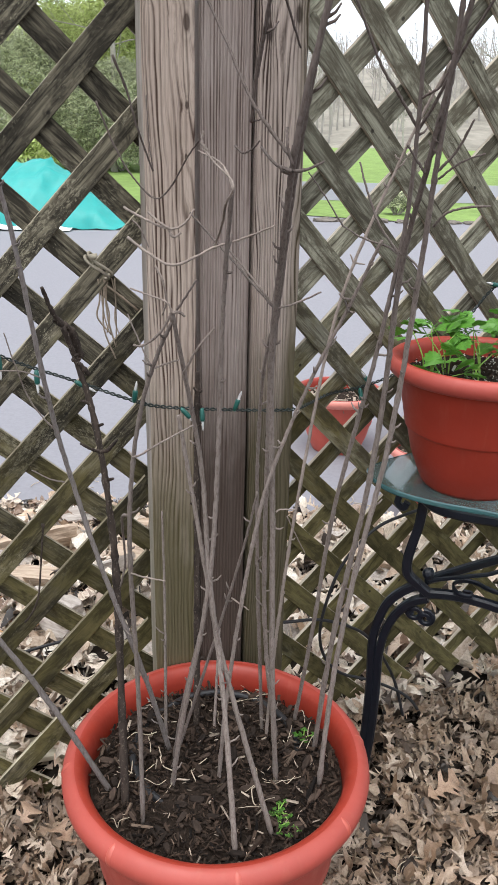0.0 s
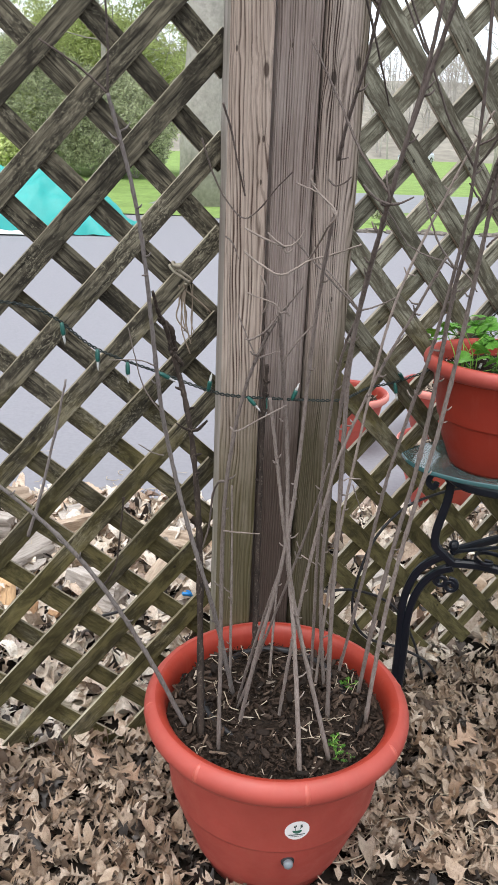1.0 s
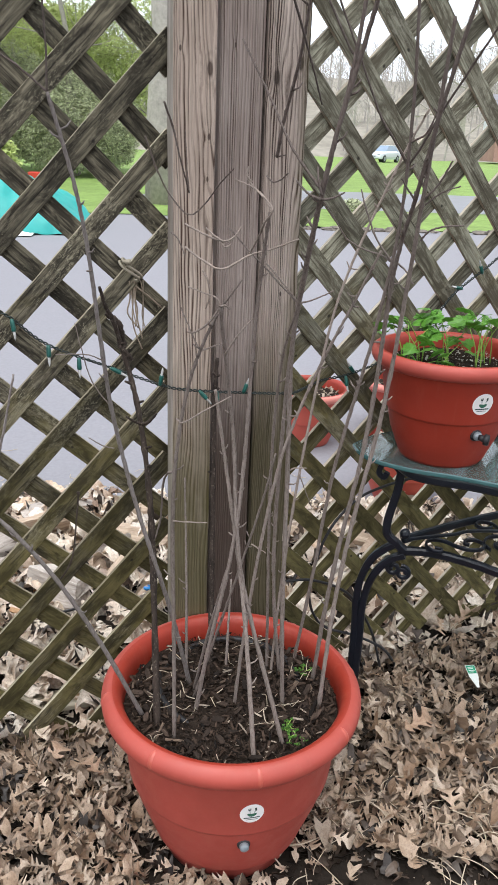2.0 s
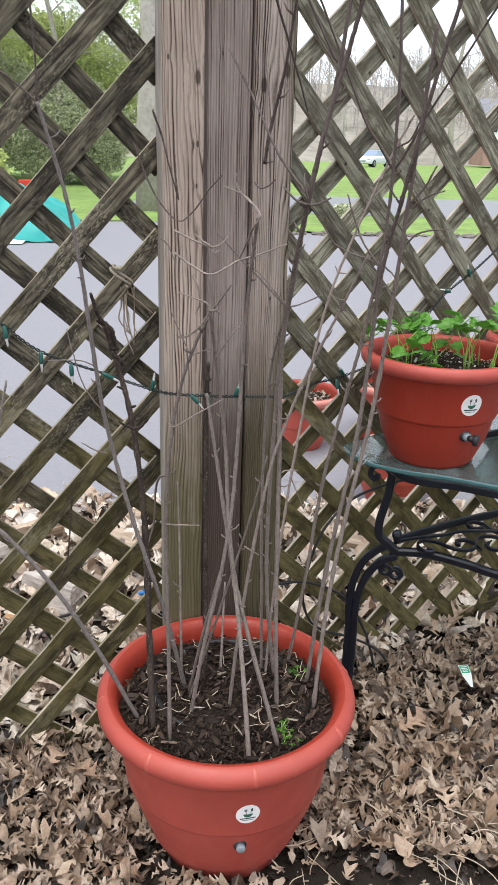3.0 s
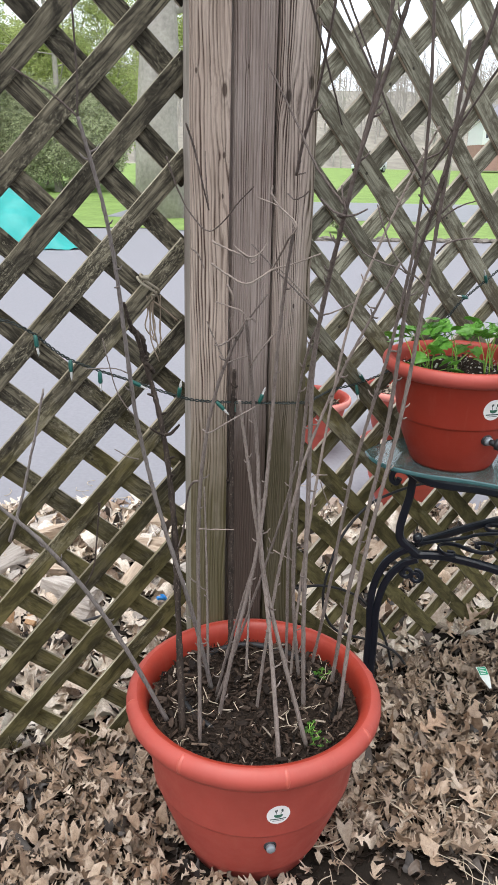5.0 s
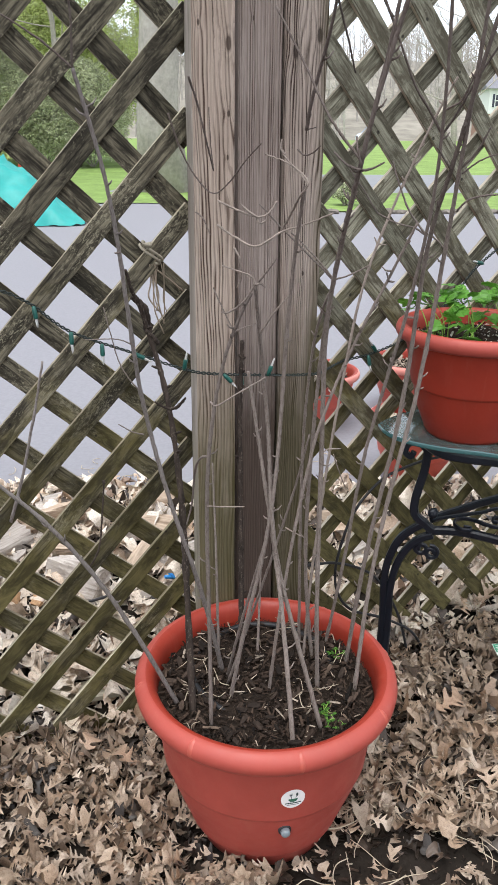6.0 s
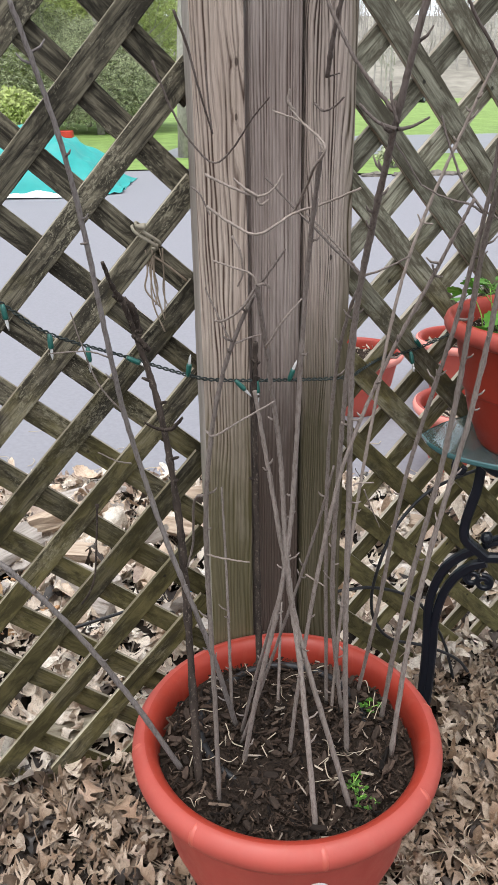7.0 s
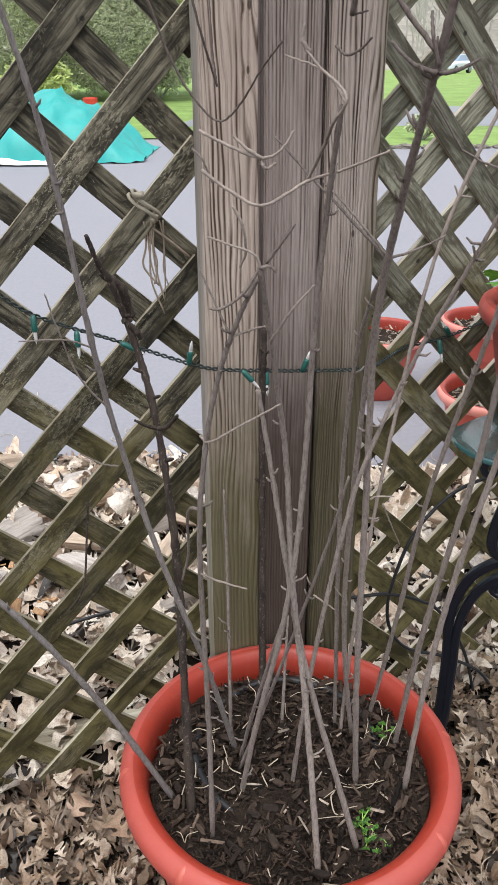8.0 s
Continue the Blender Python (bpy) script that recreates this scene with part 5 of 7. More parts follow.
shoot("low_tw", "twig", [(-0.012, 1.000, 0.675), (0.001, 0.990, 0.671), (0.013, 0.980, 0.668)], 0.0024, M_BARK_PALE, "E")
shoot("low_tw2", "twig", [(0.047, 0.980, 0.825), (0.054, 0.980, 0.829), (0.075, 0.980, 0.829)], 0.0024, M_BARK_PALE, "E")
shoot("low_tw3", "twig", [(0.062, 0.980, 0.819), (0.077, 1.000, 0.780), (0.094, 1.020, 0.738)], 0.002, M_BARK_PALE, "E")

# ---- weeds in the pot ----
def leaf_blade(sh, base, out, up, length, width, lobes=3):
    """A small lobed leaf, folded along its midrib."""
    side = out.cross(up).normalized()
    nrm = side.cross(out).normalized()
    spine = [base + out * length * t - nrm * length * 0.25 * t * t for t in (0, 0.33, 0.66, 1.0)]
    ws = [0.12, 0.9, 0.65, 0.0]
    vs = [s + side * width * w * 0.5 + nrm * width * 0.16 * w for s, w in zip(spine, ws)] + spine + [s - side * width * w * 0.5 + nrm * width * 0.16 * w for s, w in zip(spine, ws)]
    fs = []
    for i in range(3):
        fs += [(i, i + 1, 5 + i, 4 + i), (4 + i, 5 + i, 9 + i, 8 + i)]
    sh.add(vs, fs)


def broad_leaflet(sh, base, out, up, size, rr):
    """A fan-shaped leaflet with three toothed lobes, cupped and drooping a little."""
    side = out.cross(up).normalized()
    nrm = side.cross(out).normalized()
    rim = []
    n = 19
    cup, droop = rr.uniform(-0.25, 0.35), rr.uniform(0.05, 0.35)
    for i in range(n):
        a = -1.75 + 3.5 * i / (n - 1)
        lobe = 0.62 + 0.38 * abs(math.cos(1.35 * a)) ** 0.8
        r = size * lobe * (1.0 if i % 2 else 0.86) * (1 - 0.12 * abs(a))
        rim.append(base + out * (r * math.cos(a) + size * 0.18) + side * r * math.sin(a) * 0.95 - nrm * (droop * r * r / size - cup * abs(math.sin(a)) * r * 0.5) + nrm * size * rr.uniform(-0.04, 0.04))
    mid = base + out * size * 0.35
    sh.add([base, mid] + rim, [(0, 2, 1), (0, 1, n + 1)] + [(1, 2 + i, 3 + i) for i in range(n - 1)])


def herb(name, label, category, place, stalks, height, spread_r, leaf, seed, group="", broad=False):
    """A clump: arching stalks, each carrying three-part toothed leaves."""
    rr = random.Random(seed)
    t = thing(name, label, category, group, "", place)
    for k in range(stalks):
        a = rr.uniform(0, 6.28)
        h, lean = height * rr.uniform(0.55, 1.0), spread_r * rr.uniform(0.3, 1.0)
        p0 = Vector((rr.uniform(-1, 1), rr.uniform(-1, 1), 0)) * spread_r * 0.25
        p0.z = -0.004
        out = Vector((math.cos(a), math.sin(a), 0))
        path = smooth_path([p0, p0 + out * lean * 0.25 + Vector((0, 0, h * 0.5)), p0 + out * lean + Vector((0, 0, h))], 4)
        st = part("stalk", tube(Shape(), path, [0.0016 * (1 - 0.5 * i / (len(path) - 1)) for i in range(len(path))], 5), M_STALK, t, "", True)
        tip = Vector(path[-1])
        for b in range(3):
            aa = a + (b - 1) * 1.15 + rr.uniform(-0.25, 0.25)
            d = Vector((math.cos(aa), math.sin(aa), rr.uniform(-0.1, 0.45))).normalized()
            sh = Shape()
            stem_end = tip + d * leaf * 0.45
            tube(sh, [tip, stem_end], 0.0008, 4)
            if broad:
                tipped = Vector((rr.uniform(-0.7, 0.7), rr.uniform(-0.7, 0.7), 1)).normalized()
                d = (d + Vector((0, 0, rr.uniform(-0.5, 0.8)))).normalized()
                stem_end = stem_end + Vector((0, 0, rr.uniform(-0.018, 0.012)))
                tube(sh, [tip, stem_end], 0.0008, 4)
                broad_leaflet(sh, stem_end, d, tipped, leaf * rr.uniform(0.55, 0.85), rr)
            for c in range(0 if broad else 5):
                ac = aa + (c - 2) * 0.55
                dc = Vector((math.cos(ac), math.sin(ac), d.z + rr.uniform(-0.35, 0.2))).normalized()
                leaf_blade(sh, stem_end, dc, Vector((0, 0, 1)), leaf * rr.uniform(0.7, 1.1) * (1 - 0.12 * abs(c - 2)), leaf * rr.uniform(0.55, 0.75))
            part("leaf", sh, M_PARSLEY, st)
    return t


herb("weed", "small bright green weed seedling in the planter soil", "weed", (0.082, 0.955, 0.292), 9, 0.016, 0.026, 0.0055, 5, "planter weeds")
herb("weed", "small bright green weed seedling in the planter soil", "weed", (0.068, 0.975, 0.292), 7, 0.014, 0.018, 0.005, 6, "planter weeds")
herb("weed", "small green weed seedling near the planter rim", "weed", (0.118, 1.150, 0.29), 6, 0.018, 0.016, 0.006, 8, "planter weeds")

# ---- iron table ----
table = thing("garden_table", "black wrought-iron garden table with green glass top and scrollwork", "table", "", "", (0.29, 1.37, -0.03))


def tpart(name, sh, mat, parent=None, label="", smooth=True):
    ob = part(name, sh, mat, parent or table, label, smooth and mat is not M_IRON)
    if parent is None:
        ob.location = -Vector(table.location)
    return ob


outline = smooth_path([(0.236, 1.395), (0.243, 1.345), (0.272, 1.297), (0.335, 1.252), (0.42, 1.216), (0.52, 1.158), (0.66, 1.062), (0.84, 0.955), (1.00, 0.94),
                       (1.25, 1.10), (1.40, 1.33), (1.33, 1.58), (1.08, 1.70), (0.80, 1.68), (0.52, 1.58), (0.32, 1.468), (0.255, 1.418)], 5)
GT = 0.718
rim = [(0.0, -0.009), (0.0015, -0.010), (0.0, -0.0075), (0.0, -0.0025), (0.0015, 0.0)]
cen = Vector((0.82, 1.32, 0))
vs = []
for inset, dz in rim:
    for p in outline:
        q = Vector((p[0], p[1], 0))
        d = (cen - q).normalized()
        vs.append((q.x + d.x * inset, q.y + d.y * inset, GT + dz))
n = len(outline)
fs = [(j * n + i, j * n + (i + 1) % n, (j + 1) * n + (i + 1) % n, (j + 1) * n + i) for j in range(1, 4) for i in range(n)]
fs += [tuple(4 * n + i for i in range(n)), tuple(n + i for i in range(n - 1, -1, -1))]
gt = Shape().add(vs, fs)
gt.m = [1] * (3 * n) + [0, 0]
pane_top = tpart("glass_top", gt, [M_GLASS, M_GLASS_EDGE], None, "thick green-edged glass top, dusty and wet", False)
pane_top.visible_shadow = False


def iron_bar(points, wide, thick, steps=8):
    """A flat bar swept along the points, standing on its edge."""
    path = [Vector(p) for p in smooth_path(points, steps)]
    sh, vs, fs = Shape(), [], []
    c = 0.22
    ring = [(-0.5 + c, -0.5), (0.5 - c, -0.5), (0.5, -0.5 + c), (0.5, 0.5 - c), (0.5 - c, 0.5), (-0.5 + c, 0.5), (-0.5, 0.5 - c), (-0.5, -0.5 + c)]
    for i, p in enumerate(path):
        d = (path[min(i + 1, len(path) - 1)] - path[max(i - 1, 0)]).normalized()
        side = d.cross(Vector((0, 0, 1)))
        side = side.normalized() if side.length > 0.05 else Vector((0.5, -0.86, 0)).cross(d).normalized()
        up = side.cross(d)
        vs += [p + side * u * thick + up * v * wide for u, v in ring]
    for i in range(len(path) - 1):
        fs += [(i * 8 + k, i * 8 + (k + 1) % 8, (i + 1) * 8 + (k + 1) % 8, (i + 1) * 8 + k) for k in range(8)]
    fs += [tuple(range(7, -1, -1)), tuple(range((len(path) - 1) * 8, len(path) * 8))]
    return sh.add(vs, fs)


def spiral(centre, r0, r1, a0, turns, ex, ez, n=22):
    """Points of a flat scroll in the plane of ex and ez."""
    out = []
    for i in range(n):
        u = i / (n - 1)
        a, r = a0 + turns * 2 * math.pi * u, r0 + (r1 - r0) * u
        out.append(Vector(centre) + ex * r * math.cos(a) + ez * r * math.sin(a))
    return out


UP = Vector((0, 0, 1))
KNEES = [Vector((0.345, 1.352, 0.50)), Vector((0.90, 1.02, 0.48)), Vector((1.28, 1.34, 0.50)), Vector((0.98, 1.60, 0.53))]
MIDDLE = sum(KNEES, Vector()) / 4


def iron_rod(points, radius, steps=8):
    """A square rod with softened corners."""
    path = smooth_path(points, steps)
    sh = Shape()
    pts = [Vector(p[:3]) for p in path]
    vs, fs, side = [], [], None
    c = 0.62
    ring = [(-c, -1), (c, -1), (1, -c), (1, c), (c, 1), (-c, 1), (-1, c), (-1, -c)]
    n = len(pts)
    for i, p in enumerate(pts):
        d = (pts[min(i + 1, n - 1)] - pts[max(i - 1, 0)]).normalized()
        if side is None:
            side = Vector((0.33, 0.93, 0.0))
        side = (side - d * side.dot(d)).normalized()
        up = d.cross(side)
        vs += [p + (side * u + up * v) * radius for u, v in ring]
    for i in range(n - 1):
        fs += [(i * 8 + k, i * 8 + (k + 1) % 8, (i + 1) * 8 + (k + 1) % 8, (i + 1) * 8 + k) for k in range(8)]
    fs += [tuple(range(7, -1, -1)), tuple(range((n - 1) * 8, n * 8))]
    return sh.add(vs, fs)


for k, knee in enumerate(KNEES):
    out = (knee - MIDDLE)
    out.z = 0
    out.normalize()
    if k == 0:
        out = Vector((-0.942, 0.334, 0)).normalized()

    def at(o, h):
        return knee + out * o + UP * h
    # two bars bend out of the knee one inside the other and run down side by side
    floor_h = -0.03 - knee.z
    tpart("leg", iron_rod([at(-0.010, -0.004), at(0.022, -0.026), at(0.051, -0.060), at(0.069, -0.110), at(0.076, -0.166), at(0.073, -0.260), at(0.075, -0.40), at(0.086, floor_h)], 0.0086), M_IRON)
    tpart("leg", iron_rod([at(-0.024, -0.034), at(0.006, -0.050), at(0.034, -0.084), at(0.052, -0.130), at(0.061, -0.194), at(0.060, -0.260), at(0.062, -0.40), at(0.073, floor_h)], 0.0086), M_IRON)
    tpart("upright", iron_rod([at(0.002, 0.198), at(0.007, 0.125), at(0.014, 0.089), at(0.022, 0.045), at(0.019, 0.012), at(-0.006, -0.010), at(-0.022, -0.022)], 0.0092), M_IRON)
    tpart("knob", ball(Shape(), at(-0.020, 0.020), 0.012, (1, 1, 1.1), 0.1), M_IRON)
    for o, h, r, turn in ((-0.002, -0.072, 0.016, -1.35), (-0.024, -0.080, 0.017, 1.35)):
        tpart("scroll", iron_rod(spiral(at(o, h), r, 0.006, 1.3, turn, out, UP, 18), 0.0046, 3), M_IRON)
    tpart("scroll", iron_rod([at(0.004, 0.165), at(0.022, 0.182), at(0.045, 0.180), at(0.052, 0.160), at(0.040, 0.150), at(0.034, 0.162)], 0.0062, 5), M_IRON)
K0, K1, K2, K3 = KNEES
tpart("rail", iron_bar([(0.327, 1.345, 0.692), (0.345, 1.290, 0.69), (0.385, 1.258, 0.69), (0.45, 1.232, 0.69), (0.52, 1.192, 0.69), (0.64, 1.12, 0.69), tuple(K1 + UP * 0.21)], 0.020, 0.014), M_IRON)
for a, b in ((1, 2), (2, 3), (3, 0)):
    p, q = KNEES[a] + UP * 0.195, KNEES[b] + UP * 0.195
    tpart("rail", iron_bar([p, (p + q) / 2 + (p + q - MIDDLE * 2).normalized() * 0.02, q], 0.020, 0.014), M_IRON)
tpart("stretcher", iron_bar([(0.352, 1.350, 0.474), (0.408, 1.335, 0.479), (0.457, 1.318, 0.477), (0.517, 1.280, 0.475), (0.568, 1.236, 0.475), (0.70, 1.150, 0.480), tuple(K1 + UP * -0.006)], 0.019, 0.017), M_IRON)
tpart("stretcher", iron_bar([(0.362, 1.346, 0.505), (0.44, 1.388, 0.505), (0.514, 1.426, 0.505), (0.656, 1.484, 0.507), tuple(K3 + UP * -0.02)], 0.019, 0.013), M_IRON)
tpart("stretcher", iron_bar([(0.362, 1.342, 0.506), (0.471, 1.356, 0.512), (0.614, 1.372, 0.514), tuple(K2)], 0.007, 0.009), M_IRON)
for a, b in ((1, 2), (2, 3)):
    p, q = KNEES[a], KNEES[b]
    tpart("stretcher", iron_bar([p, p.lerp(q, 0.3) + UP * 0.01, p.lerp(q, 0.7) + UP * 0.01, q], 0.019, 0.013), M_IRON)


def flat_scroll(points, z=0.497):
    tpart("scroll", iron_bar([(x, y - 0.010, z) for x, y in points], 0.0095, 0.0050, 6), M_IRON)


# S-scrolls and rings lie flat between the spreading bars, their strips on edge
flat_scroll([(0.428, 1.330), (0.441, 1.322), (0.436, 1.312), (0.418, 1.318), (0.411, 1.342), (0.420, 1.362), (0.440, 1.370), (0.462, 1.360), (0.478, 1.340), (0.497, 1.325), (0.520, 1.320), (0.540, 1.330), (0.546, 1.350), (0.532, 1.368), (0.510, 1.366), (0.503, 1.352), (0.512, 1.345)])
flat_scroll([(0.553, 1.322), (0.548, 1.350), (0.566, 1.380), (0.596, 1.388), (0.622, 1.372), (0.622, 1.342), (0.600, 1.322), (0.576, 1.326), (0.570, 1.345), (0.584, 1.356)])
flat_scroll([(0.640, 1.320), (0.628, 1.345), (0.640, 1.372), (0.668, 1.380), (0.692, 1.362), (0.690, 1.334), (0.668, 1.322)])
flat_scroll([(0.592, 1.424), (0.578, 1.416), (0.560, 1.422), (0.557, 1.440), (0.575, 1.452), (0.597, 1.440), (0.606, 1.410), (0.625, 1.388), (0.655, 1.384), (0.672, 1.402), (0.662, 1.424), (0.645, 1.422)], 0.503)
flat_scroll([(0.700, 1.40), (0.690, 1.43), (0.705, 1.455), (0.735, 1.455), (0.755, 1.43), (0.745, 1.405), (0.722, 1.41)], 0.503)
flat_scroll([(0.60, 1.26), (0.592, 1.285), (0.612, 1.302), (0.640, 1.292), (0.660, 1.262), (0.69, 1.24), (0.72, 1.25), (0.725, 1.275), (0.708, 1.285)])

# ---- pots with herbs on the table ----
M_PERLITE = chip_material("white_perlite", (0.72, 0.70, 0.66), 0.3)
P2 = Vector((0.418, 1.342, 0.7185))
pot2 = flower_pot(P2, SMALL_FORM, "red-orange plastic planter with young parsley, standing on the glass table", "red planters", False, 80, 0.0, M_TERRA_DARK)
sticker(pot2, SMALL_FORM, radians(-77.5), 0.236, 1.5)
plug(pot2, SMALL_FORM, radians(-75), 0.128, True)
soil_disc("potting_soil", (P2.x, P2.y, 0), 0.1385, P2.z + 0.195, "dark wet potting soil in the parsley planter", 0.007)
flakes("perlite_soil_bits", "pale perlite grains and bark on dark soil", (P2.x, P2.y), 0.134, P2.z + 0.198, 420, 0.0045, M_PERLITE, 14)
flakes("bark_mulch", "dark bark bits on the soil", (P2.x, P2.y), 0.134, P2.z + 0.197, 260, 0.008, M_CHIPS, 15)
for k, (dx, dy, h, n) in enumerate(((-0.095, 0.00, 0.105, 4), (-0.055, 0.035, 0.115, 3), (-0.080, -0.035, 0.040, 2), (0.000, 0.03, 0.125, 4), (0.050, -0.005, 0.13, 4), (0.085, 0.035, 0.12, 4), (0.105, -0.025, 0.10, 3), (-0.02, -0.02, 0.05, 2))):
    herb("parsley", "young bright green parsley plant with broad lobed leaves", "parsley", (P2.x + dx, P2.y + dy, P2.z + 0.198), n, h, 0.040, 0.040, 60 + k, "parsley plants", True)
P3 = Vector((0.745, 1.49, 0.7185))
flower_pot(P3, SMALL_FORM, "red-orange plastic planter beside the parsley on the glass table", "red planters", False, 64, 0.0, M_TERRA_DARK)
soil_disc("potting_soil", (P3.x, P3.y, 0), 0.1385, P3.z + 0.195, "dark potting soil in the second table planter", 0.006)

# ---- pots behind the fence ----
for x, y in ((0.43, 3.45), (0.93, 3.62), (0.745, 2.78)):
    flower_pot((x, y, -0.047), FAR_FORM, "faded red plastic planter with dry soil on the driveway", "red planters", False, 56, 0.0, M_TERRA_BLEACHED, M_TERRA_CHALKY)
    soil_disc("potting_soil", (x, y, 0), 0.168, -0.047 + 0.235, "dry grey soil with dead stalks in a planter", 0.01)
    flakes("dry_stalk_bits", "dry pale stalk bits on planter soil", (x, y), 0.15, -0.047 + 0.24, 160, 0.02, M_CHIPS_PALE, int(x * 100), "plant litter", 0.02)

# ---- string lights ----
lights = thing("string_lights", "green wire string of small clear fairy lights, unlit", "string lights")
route = smooth_path([tuple(fence(s, d, z)) for s, d, z in ((-0.35, 0.02, 1.12), (-0.2, 0.03, 1.075), (-0.087, 0.03, 1.056), (-0.028, 0.03, 1.028), (0.042, 0.03, 0.970), (0.163, 0.03, 0.916), (0.255, 0.050, 0.880),
                     (0.30, 0.066, 0.871), (0.40, 0.066, 0.857), (0.50, 0.066, 0.846), (0.548, 0.060, 0.843), (0.60, 0.010, 0.835), (0.66, -0.030, 0.835), (0.72, -0.020, 0.846), (0.811, -0.025, 0.870),
                     (0.87, -0.03, 0.905), (0.941, -0.035, 0.951), (1.0, -0.035, 1.017), (1.055, -0.038, 1.055), (1.113, -0.04, 1.094), (1.25, -0.05, 1.20))], 26)
for strand in (0, 1):
    pts, run = [], 0.0
    for i, p in enumerate(route):
        if i:
            run += float(np.linalg.norm(route[i] - route[i - 1]))
        a = run / 0.022 * 2 * math.pi + math.pi * strand
        d = Vector(route[min(i + 1, len(route) - 1)] - route[max(i - 1, 0)]).normalized()
        e1 = d.cross(UP).normalized()
        e2 = e1.cross(d)
        pts.append(Vector(p) + (e1 * math.cos(a) + e2 * math.sin(a)) * 0.0021)
    part("wire", tube(Shape(), pts, 0.0015, 5), M_WIRE, lights, "", True)
M_BULB, bnt, bb = material("clear_bulb_glass", 0.1, 0.0, 0.5)
bb.inputs["Transmission Weight"].default_value = 0.6
bb.inputs["Base Color"].default_value = (0.9, 0.9, 0.88, 1)


def fairy_light(s, d, z, way):
    c, w = fence(s, d, z), (FH * way[0] + FN * way[1] + UP * way[2]).normalized()
    so = part("lamp_socket", tube(Shape(), [c - w * 0.002, c + w * 0.004, c + w * 0.018, c + w * 0.021], [0.0028, 0.0042, 0.0045, 0.0036], 10), M_SOCKET, lights, "green plastic socket", True)
    part("bulb", tube(Shape(), [c + w * 0.020, c + w * 0.024, c + w * 0.032, c + w * 0.038], [0.0026, 0.0027, 0.0022, 0.0005], 8), M_BULB, so, "small clear glass bulb", True)


for s, d, z, way in ((-0.02, 0.032, 1.02, (0.1, 0.1, -1)), (0.042, 0.034, 0.968, (0, 0.1, -1)), (0.098, 0.034, 0.940, (0, 0.1, -1)), (0.160, 0.034, 0.917, (0.85, 0.1, -0.5)), (0.252, 0.055, 0.882, (0.1, 0.2, 1)),
                     (0.330, 0.070, 0.866, (0.6, 0.2, -0.7)), (0.366, 0.070, 0.862, (0, 0.2, -1)), (0.425, 0.070, 0.855, (0.3, 0.2, 1)), (0.715, -0.017, 0.842, (0.1, 0.3, -1)), (0.735, -0.018, 0.852, (-0.6, 0.2, 0.7)),
                     (1.02, -0.032, 1.03, (-1, 0.2, 0.25)), (1.075, -0.034, 1.065, (-0.5, 0.2, 0.9))):
    fairy_light(s, d, z, way)

# ---- twine tie on the lattice ----
tie = thing("twine_tie", "knotted tan twine tied round the lattice with dry vine strips hanging", "twine")
for k in range(2):
    loop = []
    for i in range(25):
        a = 2 * math.pi * i / 24
        along = 0.008 * (k - 1) + 0.003 * math.sin(2 * a)
        u, v = 0.026 * math.cos(a), 0.017 * math.sin(a)
        loop.append(fence(0.216 + u * 0.70 + along * 0.73, 0.0 + v - 0.014, 1.100 - u * 0.72 + along * 0.68))
    part("loop", tube(Shape(), loop, 0.0026, 6), M_TWINE, tie, "", True)
part("knot", ball(Shape(), fence(0.203, 0.006, 1.116), 0.006, (1.5, 1, 0.8), 0.5, 2), M_TWINE, tie, "", True)
for k in range(7):
    rr = random.Random(90 + k)
    s0 = 0.222 + rr.uniform(-0.012, 0.022)
    l = rr.uniform(0.05, 0.11)
    pts = [fence(s0, -0.022, 1.075), fence(s0 + rr.uniform(-0.006, 0.006), -0.026, 1.04), fence(s0 + rr.uniform(-0.006, 0.012), -0.026, 1.04 - l * 0.5), fence(s0 + rr.uniform(-0.004, 0.02), -0.026, 1.04 - l)]
    part("dry_strip", tube(Shape(), smooth_path(pts, 5), [0.0016 * rr.uniform(0.6, 1.1)] * 16, 5), M_DRY, tie, "", True)
part("dry_strip", tube(Shape(), smooth_path([fence(0.225, -0.024, 1.065), fence(0.25, -0.02, 1.045), fence(0.278, -0.02, 1.02)], 5), 0.002, 5), M_DRY, tie, "", True)

part("dry_stalk", tube(Shape(), smooth_path([tuple(fence(s, d, z)) for s, d, z in ((0.091, 0.006, 0.652), (0.089, 0.010, 0.637), (0.082, 0.013, 0.582), (0.073, 0.013, 0.514), (0.060, 0.010, 0.478), (0.045, 0.006, 0.455))], 6), [0.0034] * 4 + [0.0019] * 27, 6), M_BARK_DARK, None, "thin dark dead vine stalk caught in the lattice", True)["category"] = "stalk"

# ---- black cable by the fence ----
part("cable", tube(Shape(), smooth_path([tuple(fence(s, d, z)) for s, d, z in ((1.25, -0.06, 0.565), (1.0, -0.03, 0.555), (0.92, -0.03, 0.552), (0.856, -0.03, 0.542), (0.795, -0.03, 0.524), (0.746, -0.03, 0.487), (0.709, -0.03, 0.439), (0.684, -0.03, 0.375), (0.667, -0.03, 0.289), (0.679, -0.028, 0.218), (0.722, -0.025, 0.162), (0.812, -0.02, 0.119), (0.90, -0.01, 0.06), (0.95, 0.0, -0.02))], 10), 0.0036, 8), M_RUBBER, None, "thin black rubber cable looped along the lattice", True)["category"] = "cable"
part("cable", tube(Shape(), smooth_path([tuple(fence(s, d, z)) for s, d, z in ((0.555, -0.04, 0.318), (0.600, -0.03, 0.321), (0.665, -0.03, 0.312), (0.741, -0.03, 0.278), (0.798, -0.03, 0.229), (0.86, -0.02, 0.12), (0.90, -0.01, -0.02))], 10), 0.0036, 8), M_RUBBER, None, "thin black rubber cable hanging to the ground", True)["category"] = "cable"

